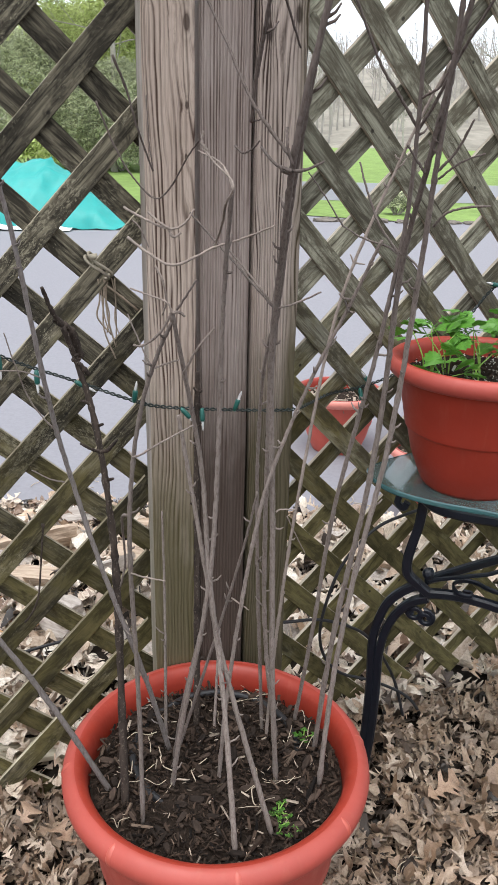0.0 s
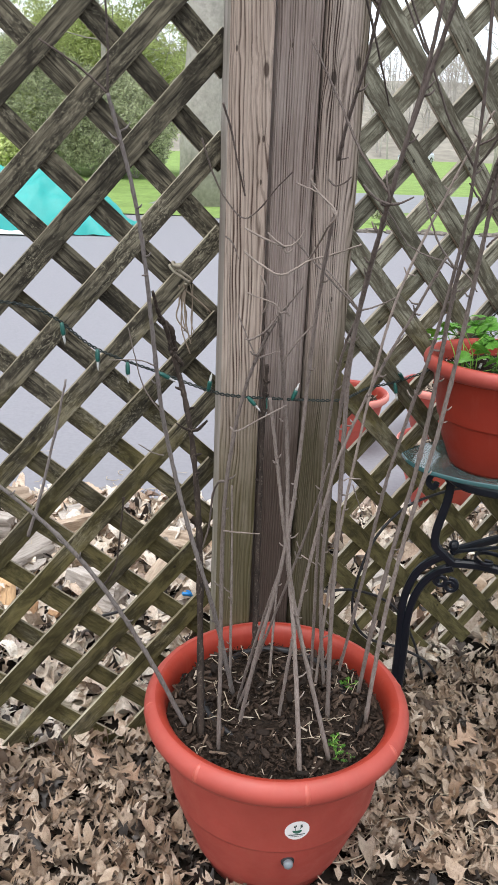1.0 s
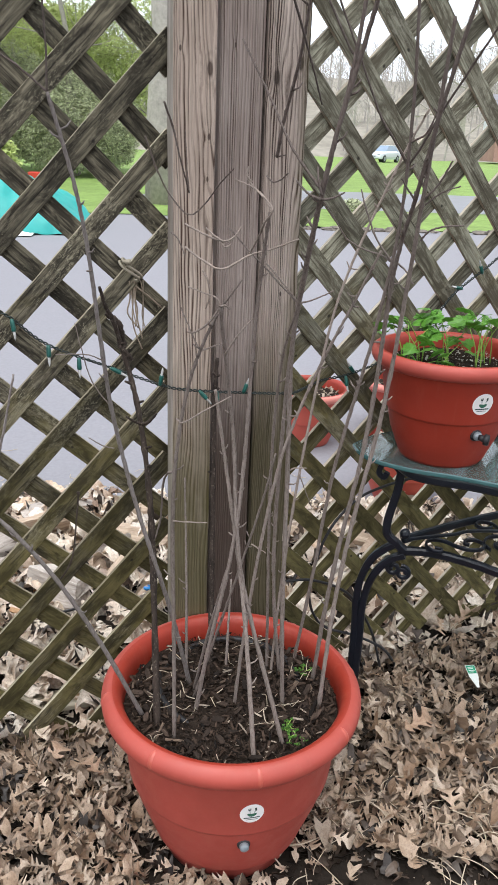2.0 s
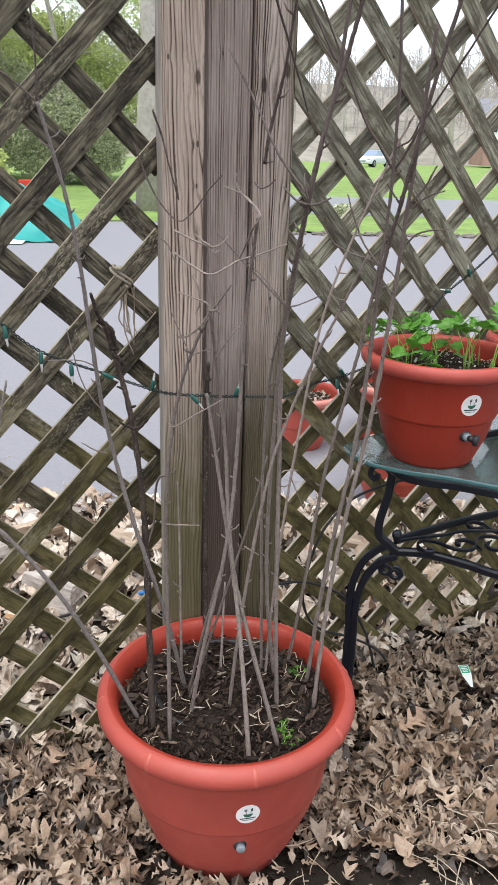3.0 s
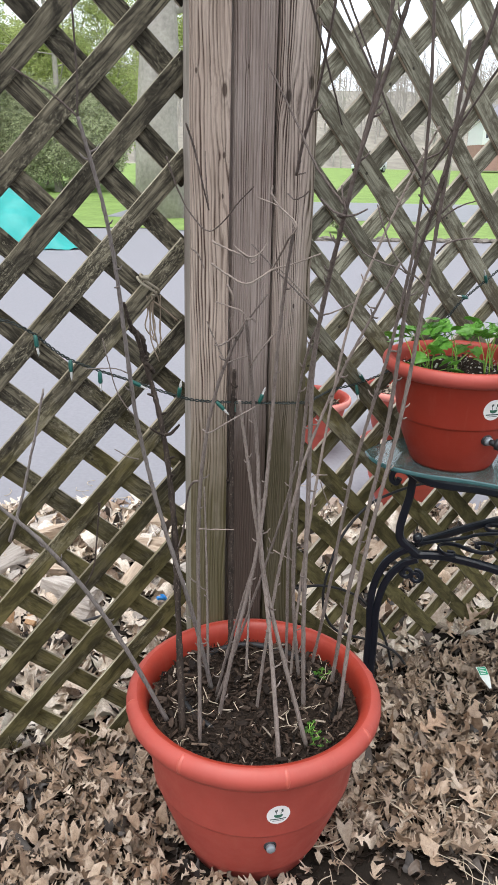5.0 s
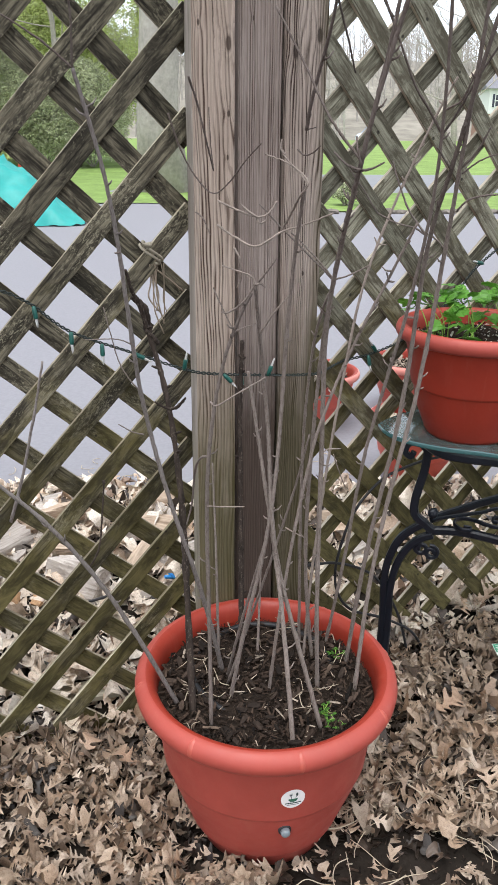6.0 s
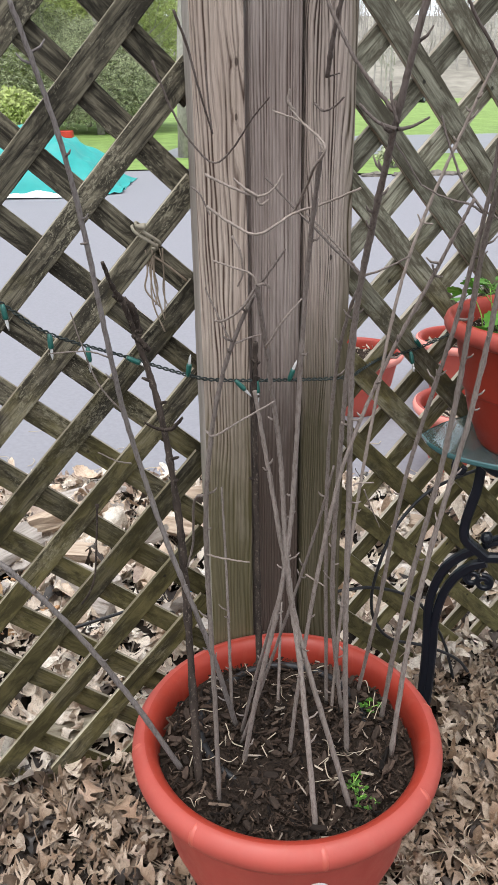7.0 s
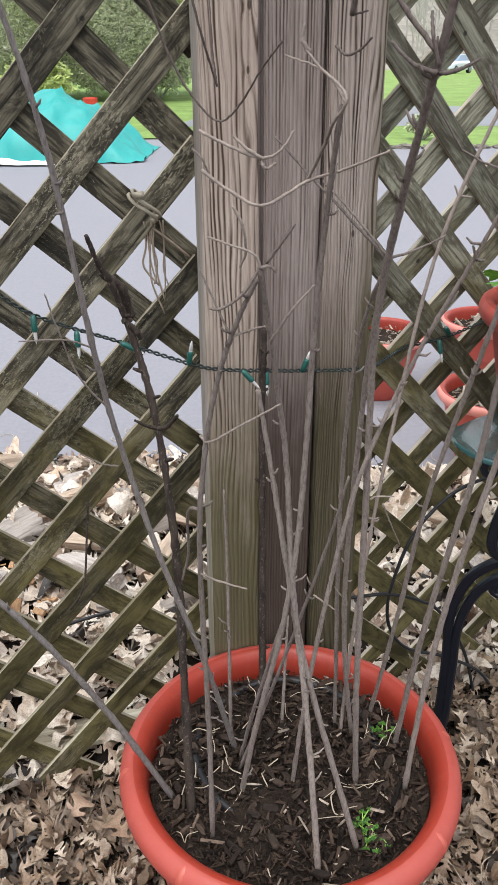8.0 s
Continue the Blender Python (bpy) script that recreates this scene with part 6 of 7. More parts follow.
# ---- things on the ground ----
tagm = pose(0.629, 1.467, 0.036, 6, -4, -1)
tag = thing("plant_tag", "white plastic plant label with green print lying on leaves", "plant tag")
tag.matrix_world = tagm
tg = Shape()
out2 = [(-0.013, 0.042), (0.013, 0.042), (0.012, 0.0), (0.003, -0.040), (-0.003, -0.040), (-0.012, 0.0)]
tg.add([(x, y, z) for z in (0.0, 0.0012) for x, y in out2], [(5, 4, 3, 2, 1, 0), (6, 7, 8, 9, 10, 11)] + [(i, (i + 1) % 6, 6 + (i + 1) % 6, 6 + i) for i in range(6)])
part("card", tg, M_TAG, tag)
gr = Shape().add([(-0.0115, 0.0395, 0.0018), (0.0115, 0.0395, 0.0018), (0.0108, 0.010, 0.0018), (-0.0108, 0.010, 0.0018)], [(3, 2, 1, 0)])
gp = part("print_panel", gr, M_TAG_GREEN, tag, "green printed panel")
for k in range(4):
    bs = Shape().add([(-0.008, 0.034 - 0.006 * k, 0.0024), (0.008 - 0.003 * (k % 2), 0.034 - 0.006 * k, 0.0024), (0.008 - 0.003 * (k % 2), 0.0315 - 0.006 * k, 0.0024), (-0.008, 0.0315 - 0.006 * k, 0.0024)], [(3, 2, 1, 0)])
    part("print_bar", bs, M_TAG, gp)


def split_log(place, length, radius, yaw, tilt, roll, mat, label, seed):
    """A short split piece of firewood: sharp-cornered cross-section, torn fibres, rough ends."""
    rr = random.Random(seed)
    corners = 4 + seed % 3
    angs = sorted(2 * math.pi * (i + rr.uniform(-0.3, 0.3)) / corners for i in range(corners))
    rads = [radius * rr.uniform(0.65, 1.15) for _ in angs]
    per, m = 5, 9
    sec = []
    for i in range(corners):
        a = Vector((math.cos(angs[i]), math.sin(angs[i]) * 0.7, 0)) * rads[i]
        b = Vector((math.cos(angs[(i + 1) % corners]), math.sin(angs[(i + 1) % corners]) * 0.7, 0)) * rads[(i + 1) % corners]
        sec += [a.lerp(b, j / per) for j in range(per)]
    n = len(sec)
    vs = []
    for j in range(m + 1):
        z = -length / 2 + length * j / m
        k = 1 - 0.12 * abs(2 * j / m - 1) ** 3
        for i, p in enumerate(sec):
            q = Vector((p.x * 30 + seed, p.y * 30, z * 5))
            e = 1 + 0.36 * noise.noise(q) + 0.24 * noise.noise(q * 2.6)
            vs.append((p.x * e * k, p.y * e * k, z + (0.02 * noise.noise(q * 2) if j in (0, m) else 0)))
    fs = [(j * n + i, j * n + (i + 1) % n, (j + 1) * n + (i + 1) % n, (j + 1) * n + i) for j in range(m) for i in range(n)]
    fs += [tuple(range(n - 1, -1, -1)), tuple(m * n + i for i in range(n))]
    ob = part("firewood_log", Shape().add(vs, fs), mat, None, label)
    ob.matrix_world = Matrix.Translation(place) @ Euler((0, 0, radians(yaw))).to_matrix().to_4x4() @ Euler((0, radians(90 - tilt), 0)).to_matrix().to_4x4() @ Euler((0, 0, radians(roll))).to_matrix().to_4x4()
    return tagged(ob, "", "log", "firewood behind the fence")


WOOD = ((M_LOG, "bleached grey split firewood log lying in dry leaves"), (M_LOG_TAN, "tan split firewood piece lying in dry leaves"), (M_LOG_WARM, "orange-brown split firewood piece in dry leaves"))
for x, y, z, l, r, yw, tl, mt, sd in ((-0.66, 2.30, 0.04, 0.40, 0.075, 25, 3, 1, 1), (-0.30, 2.26, 0.035, 0.34, 0.06, -20, 0, 1, 2), (-0.80, 2.10, 0.04, 0.36, 0.08, 50, 4, 0, 3), (-0.36, 2.03, 0.03, 0.28, 0.05, 70, 10, 1, 4),
                                      (-0.80, 1.88, 0.03, 0.22, 0.05, 100, 8, 2, 5), (-0.10, 2.10, 0.03, 0.30, 0.05, 15, 3, 0, 7), (-1.0, 2.33, 0.05, 0.38, 0.08, -10, 0, 0, 8),
                                      (-0.17, 1.90, 0.02, 0.20, 0.045, 110, 10, 0, 9), (0.28, 2.30, 0.02, 0.26, 0.04, -15, 2, 1, 10), (-0.53, 1.93, 0.035, 0.34, 0.085, -38, 6, 0, 11), (-0.41, 2.18, 0.04, 0.24, 0.05, 30, 5, 0, 12),
                                      (-0.60, 2.10, 0.04, 0.30, 0.055, -15, 4, 1, 13), (0.36, 2.08, 0.015, 0.16, 0.04, 40, 0, 0, 14), (0.50, 2.24, 0.015, 0.20, 0.04, -30, 0, 1, 15), (-0.28, 1.86, 0.01, 0.16, 0.04, 20, 8, 0, 16),
                                      (0.62, 1.98, 0.01, 0.15, 0.035, 60, 0, 0, 17), (-0.92, 1.98, 0.03, 0.30, 0.06, 15, 0, 1, 18), (0.05, 2.32, 0.02, 0.24, 0.04, 5, 0, 0, 19), (-0.62, 2.52, 0.015, 0.36, 0.085, 20, 4, 0, 21), (-0.28, 2.49, 0.01, 0.26, 0.06, -12, 0, 1, 22), (-0.98, 2.56, 0.015, 0.30, 0.07, 35, 0, 1, 23), (0.12, 2.52, 0.01, 0.20, 0.045, 12, 0, 0, 24), (0.47, 1.90, 0.01, 0.12, 0.03, 110, 0, 2, 20)):
    split_log((x, y, z), l * 0.62, r * 0.92, yw, tl, sd * 47, WOOD[mt][0], WOOD[mt][1], sd)
flakes("rotten_wood", "crumbled orange-brown rotten wood among the leaves", (-0.72, 1.90), 0.20, 0.012, 70, 0.020, chip_material("rotten_wood", (0.40, 0.24, 0.13), 0.6), 32, "bark", 0.03, 0.6)


def bark_pieces(count, seed):
    """Torn, cupped pieces of old bark with ragged outlines, lying in the leaves."""
    rr = random.Random(seed)
    shapes = []
    for k in range(9):
        n = 11
        out = []
        for i in range(n):
            a = 2 * math.pi * i / n
            q = rr.uniform(0.62, 1.12)
            out.append((0.060 * q * math.cos(a), 0.034 * q * math.sin(a)))
        cup = rr.uniform(4, 9)
        top = [(x, y, 0.008 - cup * y * y + rr.uniform(-0.0015, 0.0015)) for x, y in out] + [(x * 0.5, y * 0.5, 0.010 - cup * y * y * 0.25 + rr.uniform(-0.002, 0.002)) for x, y in out]
        low = [(x * 0.96, y * 0.96, z - 0.006) for x, y, z in top[:n]]
        vs = top + [(0, 0, 0.011)] + low
        fs = [(i, (i + 1) % n, n + (i + 1) % n, n + i) for i in range(n)] + [(n + i, n + (i + 1) % n, 2 * n) for i in range(n)]
        fs += [(2 * n + 1 + i, 2 * n + 1 + (i + 1) % n, (i + 1) % n, i) for i in range(n)] + [tuple(range(3 * n, 2 * n, -1))]
        shapes.append(Shape().add(vs, fs).mesh("bark_piece", (M_LOG, M_LOG_TAN, M_LOG)[k % 3]))
    for k in range(count):
        x, y = rr.uniform(-1.0, 0.15), rr.uniform(1.72, 2.55)
        if k % 3 == 2:
            x, y = rr.uniform(0.15, 0.8), rr.uniform(1.95, 2.55)
        ob = new("bark_piece", shapes[rr.randrange(len(shapes))])
        ob.matrix_world = pose(x, y, ground_height(x, y) + rr.uniform(0.030, 0.048), rr.gauss(0, 13), rr.gauss(0, 13), rr.uniform(0, 360)) @ Matrix.Scale(rr.uniform(0.6, 1.25), 4)
        tagged(ob, "ragged cupped piece of weathered bark lying in dry leaves", "bark", "bark behind the fence")


bark_pieces(54, 61)
tagged(part("cable_end", tube(Shape(), smooth_path([(-0.548, 1.70, 0.062), (-0.50, 1.715, 0.070), (-0.45, 1.735, 0.074), (-0.405, 1.75, 0.080)], 5), 0.0042, 7), M_RUBBER, None, "short black length of cable lying on the firewood", True), "", "cable")
bl = thing("blue_scrap", "small bright blue plastic scrap among the leaves", "litter", "", "", (-0.246, 1.880, 0.052))
part("scrap", rounded_box(Shape(), pose(0, 0, 0.0, 10, 20, 30), (0.045, 0.012, 0.008), 0.002), M_BLUE, bl)
part("scrap", rounded_box(Shape(), pose(0.004, 0, 0.008, 70, 10, -40), (0.03, 0.009, 0.006), 0.002), M_BLUE, bl)


def plank(name, a, b, wide, thick, mat, label, category):
    a, b = Vector(a), Vector(b)
    d = (b - a).normalized()
    side = d.cross(UP).normalized()
    m = Matrix((side, d.cross(side) * -1, d)).transposed().to_4x4()
    m.translation = (a + b) / 2
    sh = bar(Shape(), (0, 0, -(b - a).length / 2), (0, 0, (b - a).length / 2), (wide, 0, 0), (0, thick, 0), 0.003)
    ob = part(name, sh, mat, None, label)
    ob.matrix_world = m
    return tagged(ob, "", category)


plank("board", (-0.62, 1.372, 0.004), (-0.18, 1.49, 0.012), 0.07, 0.018, M_BOARD, "pale flat board lying behind the lattice foot", "board")
plank("bottom_rail", fence(1.26, -0.150, 0.012), fence(1.80, -0.200, 0.020), 0.030, 0.040, M_LATTICE_R, "weathered wooden rail along the lattice foot", "rail")
plank("edging_board", (-1.4, near_edge(-1.4) - 0.008, -0.055), (1.8, near_edge(1.8) - 0.008, -0.055), 0.014, 0.05, M_BOARD, "worn timber edging between leaf bed and driveway", "edging")

# ---- dry leaves ----
STATIONS = 25


def leaf_template(kind, rng):
    """Outline of one dry oak leaf, about 1 long: deep round bays cut between pointed, forward-swept lobes; kind 0 is a broad unlobed leaf, kind 2 a torn scrap."""
    rows = []
    bays = []
    for sgn in (1, -1):
        start, n_bays = rng.uniform(0.19, 0.27), int(rng.integers(2, 4))
        step = 0.64 / n_bays
        bays.append([(start + step * k + rng.uniform(-0.02, 0.02), step * rng.uniform(0.30, 0.40), rng.uniform(0.74, 0.90)) for k in range(n_bays)])
    cut = rng.uniform(0.5, 0.85) if kind == 2 else 1.0
    for i in range(STATIONS):
        t = i / (STATIONS - 1)
        env = 0.40 * math.sin(math.pi * min(1.0, t * 0.88 + 0.05)) ** 0.55 * (0.66 + 0.5 * t) * (1.0 if t < 0.88 else 1 - 5 * (t - 0.88))
        side = []
        for sgn, bs in zip((1, -1), bays):
            w, f = max(0.0, env) * rng.uniform(0.93, 1.07), 0.0
            if kind:
                for tb, hw, deep in bs:
                    u = (t - tb) / hw
                    if abs(u) < 1:
                        w = min(w, env * (1 - deep * (1 - u * u) ** 0.35))
                f = 0.16 * w / 0.37
            else:
                w *= 0.85
            if i in (0, STATIONS - 1):
                w, f = 0.008, 0.0
            side.append((t * cut - 0.5 * cut + f, w * sgn))
        rows.append((side[0], (t * cut - 0.5 * cut, 0.0), side[1]))
    vs = np.array([(x, y, 0.0) for r in rows for x, y in r])
    fs = []
    for i in range(STATIONS - 1):
        a, b = 3 * i, 3 * (i + 1)
        fs += [(a, a + 1, b + 1), (a, b + 1, b), (a + 1, a + 2, b + 2), (a + 1, b + 2, b + 1)]
    return vs, np.array(fs)


def litter(name, label, mat, count, seed, where, size, layer, broad=0.12, curl=1.0, tip=0.3, lift=0.0):
    """Many dry leaves, each curled and tilted its own way, lying on the ground."""
    rng = np.random.default_rng(seed)
    temps = [leaf_template(1, rng) for _ in range(10)] + [leaf_template(2, rng) for _ in range(4)] + [leaf_template(0, rng) for _ in range(2)]
    V, F, base = [], [], 0
    for _ in range(count):
        x, y = where(rng)
        vs, fs = temps[rng.integers(14, 16) if rng.uniform() < broad else rng.integers(0, 14)]
        L = size * min(1.35, rng.lognormal(0, 0.25))
        p = vs * L * (1, rng.uniform(0.7, 1.05), 1)
        c1, c2, c3 = rng.normal(0, 1.5) * curl, rng.normal(0.8, 1.9) * curl, rng.normal(0, 1.2) * curl
        p[:, 2] = (c1 * p[:, 0] ** 2 + c2 * p[:, 1] ** 2 + c3 * p[:, 0] * p[:, 1]) / L + 0.10 * np.abs(p[:, 1]) + 0.04 * L * np.sin(p[:, 0] / L * 9 + rng.uniform(0, 6)) + rng.normal(0, 0.008 * L, len(p))
        m = np.array(Euler((rng.normal(0, tip), rng.normal(0, tip), rng.uniform(0, 6.283))).to_matrix())
        p = p @ m.T
        p[:, 2] -= p[:, 2].min()
        z = ground_height(x, y) + lift + layer * rng.uniform(0, 1) ** 1.3 - 0.006
        V.append(p + (x, y, z))
        F.append(fs + base)
        base += len(vs)
    V, F = np.concatenate(V), np.concatenate(F)
    me = bpy.data.meshes.new(name)
    me.from_pydata(V.tolist(), [], F.tolist())
    me.materials.append(mat)
    me.polygons.foreach_set("use_smooth", [True] * len(F))
    me.update()
    return tagged(new(name, me), label, "leaves", "", "stuff")


def past_lattice(p):
    """How far a place lies behind the foot of the swung-back lattice panel."""
    return p.y - 1.4667 - max(0.0, p.x - 0.1935) * 0.4748


def in_front(rng):
    while True:
        s, d = rng.uniform(-0.85, 2.1), rng.uniform(-0.75, 1.25)
        p = fence(s, d, 0)
        if rng.uniform() > min(s + 0.85, 2.1 - s, 1.25 - d) / 0.3:
            continue
        if d < -0.06 and (p.x < 0.24 or past_lattice(p) > -0.01):
            continue
        bare = p.y < 0.97 - 0.25 * max(0.0, p.x - 0.25) and p.x > -0.02
        if bare and rng.uniform() > 0.12:
            continue
        if (p.x - BIG.x) ** 2 + (p.y - BIG.y) ** 2 > 0.158 ** 2:
            return p.x, p.y


def behind(rng):
    while True:
        s = rng.uniform(-1.75, 2.55)
        p = fence(s, rng.uniform(-1.9, -0.05), 0)
        if rng.uniform() > min(s + 1.75, 2.55 - s) / 0.4:
            continue
        if p.y < near_edge(p.x) - 0.02 and (p.x < 0.19 or past_lattice(p) > 0.03):
            return p.x, p.y


def on_drive(rng):
    x = rng.uniform(-1.6, 2.0)
    return x, near_edge(x) + 0.03 + abs(rng.normal(0, 0.28))


leaf_bed = litter("leaf_litter", "thick bed of dry curled brown oak leaves on the ground", M_LEAF, 7300, 11, in_front, 0.043, 0.028, 0.01, 0.95, 0.27, 0.012)
# Dark layer below the litter, coloured to deepen the shaded gaps.
litter("rotting_leaves", "near-black leaves under the dry litter, giving the gaps their shade", M_LEAF_GAP, 4100, 16, in_front, 0.050, 0.014, 0.05, 0.7, 0.2)
litter("leaf_litter", "pale dry oak leaves covering the bed behind the fence", M_LEAF_PALE, 5700, 12, behind, 0.062, 0.044, 0.30, 0.9, 0.26)
litter("broad_leaves", "large pale curled leaves on top of the bed behind the fence", M_LEAF_PALE, 420, 14, behind, 0.085, 0.012, 0.75, 1.0, 0.20, 0.034)
litter("rotting_leaves", "near-black leaves giving shaded gaps in the bed behind the fence", M_LEAF_GAP, 700, 15, behind, 0.060, 0.046, 0.1, 1.0, 0.3)
def round_about(rng):
    while True:
        s, d = rng.normal(0.6, 1.7), min(3.0, max(-1.25, rng.normal(0.7, 1.0)))
        if not (-0.65 < s < 1.9 and -0.06 < d < 1.05) and not (-1.5 < s < 2.3 and d < -0.05):
            p = fence(s, d, 0)
            return p.x, p.y


def single_leaves(bed, count, seed):
    """Leaves on top of the bed near the planter, each an object, made from a few curled shapes."""
    rng = np.random.default_rng(seed)
    shapes = []
    for k in range(26):
        vs, fs = leaf_template(0 if k % 13 == 12 else 2 if k % 6 == 5 else 1, rng)
        p = vs * 0.047 * (1, rng.uniform(0.75, 1.05), 1)
        c1, c2, c3 = rng.normal(0, 1.3), rng.normal(0.7, 1.5), rng.normal(0, 1.0)
        p[:, 2] = (c1 * p[:, 0] ** 2 + c2 * p[:, 1] ** 2 + c3 * p[:, 0] * p[:, 1]) / 0.052 + 0.10 * np.abs(p[:, 1]) + 0.0022 * np.sin(p[:, 0] * 170 + rng.uniform(0, 6)) + rng.normal(0, 0.0004, len(p))
        p[:, 2] -= p[:, 2].min()
        shapes.append(Shape().add(p.tolist(), fs.tolist()).mesh("leaf", M_LEAF_SINGLE, smooth=True))
    placed = 0
    while placed < count:
        x, y = in_front(rng)
        if y > 1.32 or x < -0.55 or x > 0.75:
            continue
        ob = mesh_part("leaf", shapes[int(rng.integers(0, len(shapes)))], bed)
        k = rng.uniform(0.75, 1.2)
        ob.matrix_local = Matrix.Translation((x, y, ground_height(x, y) + 0.020 + rng.uniform(0, 0.012))) @ Euler((rng.normal(0, 0.16), rng.normal(0, 0.16), rng.uniform(0, 6.283))).to_matrix().to_4x4() @ Matrix.Diagonal((k, k, k, 1))
        placed += 1


single_leaves(leaf_bed, 290, 23)
litter("scattered_leaves", "thinning dry oak leaves scattered over damp earth", M_LEAF, 2600, 19, round_about, 0.055, 0.012, 0.1)
litter("blown_leaves", "stray dry leaf scraps blown onto the asphalt", M_LEAF_PALE, 90, 13, on_drive, 0.030, 0.004, 0.2)
rng0 = np.random.default_rng(5)
for x, y, z, L, yw in ((0.441, 1.304, 0.026, 0.082, 20), (0.447, 1.062, 0.026, 0.058, 100), (-0.33, 1.17, 0.028, 0.060, 140), (-0.42, 1.21, 0.028, 0.055, 60)):
    vs, fs = leaf_template(1, rng0)
    p = vs * L
    p[:, 1] *= 1.25
    p[:, 2] = 9 * p[:, 1] ** 2 - 5 * p[:, 0] ** 2 + 0.004 * np.sin(p[:, 0] * 120)
    lf = part("fallen_leaf", Shape().add(p.tolist(), fs.tolist()), M_LEAF_TAN, None, "large tan dry leaf lying on the leaf litter", True)
    lf.matrix_world = pose(x, y, z, 8, -6, yw)
    tagged(lf, "", "leaf", "single large leaves")
flakes("ground_crumbs", "bark crumbs and twig bits on bare dark soil", (0.34, 0.80), 0.42, ground_height, 2600, 0.010, M_CHIPS, 21, "mulch", 0.008)
flakes("ground_bits", "pale twig bits on bare dark soil", (0.34, 0.80), 0.42, ground_height, 420, 0.009, M_CHIPS_PALE, 22, "mulch", 0.010, 0.3)
for k in range(44):
    rr = random.Random(300 + k)
    x0, y0 = rr.uniform(0.05, 0.65), rr.uniform(0.80, 1.15)
    d, pts = rr.uniform(0, 6.3), []
    curl = rr.uniform(-0.7, 0.7)
    for i in range(5):
        pts.append((x0, y0, ground_height(x0, y0) + 0.042 + rr.uniform(-0.004, 0.014)))
        d += curl + rr.uniform(-0.2, 0.2)
        x0, y0 = x0 + math.cos(d) * 0.03, y0 + math.sin(d) * 0.03
    st = part("dry_straw", tube(Shape(), smooth_path(pts, 4), rr.uniform(0.0006, 0.0013), 5), M_STRAW, None, "thin pale dry grass straw lying on leaves", True)
    tagged(st, "", "straw", "loose straws on the ground")

for k in range(26):
    rr = random.Random(700 + k)
    x0, y0, d = rr.uniform(-1.2, 0.9), 0.0, rr.uniform(0, 6.3)
    y0 = near_edge(x0) + 0.04 + abs(rr.gauss(0, 0.22))
    pts, curl = [], rr.uniform(-0.7, 0.7)
    for j in range(5):
        pts.append((x0, y0, -0.040 + rr.uniform(0, 0.006)))
        d += curl + rr.uniform(-0.2, 0.2)
        x0, y0 = x0 + math.cos(d) * 0.022, y0 + math.sin(d) * 0.022
    st = part("dry_straw", tube(Shape(), smooth_path(pts, 4), rr.uniform(0.0010, 0.0020), 5), M_STRAW, None, "short pale dry straw blown onto the asphalt", True)
    tagged(st, "", "straw", "straws on the driveway")

# ---- distance ----
tarp = thing("tarp_covered_pile", "turquoise tarpaulin draped over a low pile on the driveway", "tarp")
nx, ny = 70, 40
vs = []
for j in range(ny):
    for i in range(nx):
        u, v = i / (nx - 1), j / (ny - 1)
        x, y = -5.6 + 3.85 * u, 11.6 + 2.2 * v + 0.9 * max(0, u - 0.6)
        ridge = np.interp(u, [0, 0.25, 0.55, 0.68, 0.80, 0.93, 1.0], [0.74, 0.86, 0.92, 0.93, 0.76, 0.34, 0.06])
        prof = max(0.0, 1 - abs(2 * v - 1) ** 1.8)
        q = Vector((x * 1.6, y * 1.6, 2))
        h = ridge * prof ** 0.7 + 0.10 * prof * noise.noise(q) + 0.05 * noise.noise(q * 2.7) * (0.4 + prof) + 0.03 * noise.noise(q * 6)
        vs.append((x + 0.05 * noise.noise(q * 3), y + 0.12 * noise.noise(q * 2) * (1 - prof), max(-0.035, -0.03 + h - 0.11 * prof * abs(noise.noise(q * 2.2 + Vector((5, 0, 0)))) ** 0.5)))
fs = [(j * nx + i, j * nx + i + 1, (j + 1) * nx + i + 1, (j + 1) * nx + i) for j in range(ny - 1) for i in range(nx - 1)]
part("tarp", Shape().add(vs, fs), M_TARP, tarp, "", True)
vs = []
for i in range(50):
    u = i / 49
    x = -5.4 + 2.9 * u
    for k, (dy, dz) in enumerate(((0.16, 0.16), (0.02, 0.08), (-0.10, 0.012))):
        q = Vector((x * 4, k, 0))
        vs.append((x, 11.62 + dy + 0.06 * noise.noise(q), -0.03 + max(0.004, dz * (1 + 0.8 * noise.noise(q)) * math.sin(math.pi * min(0.98, max(0.02, u))) ** 0.7)))
fs = [(i * 3 + k, (i + 1) * 3 + k, (i + 1) * 3 + k + 1, i * 3 + k + 1) for i in range(49) for k in range(2)]
part("turned_hem", Shape().add(vs, fs), M_STICKER, tarp, "white underside showing at the hem", True)


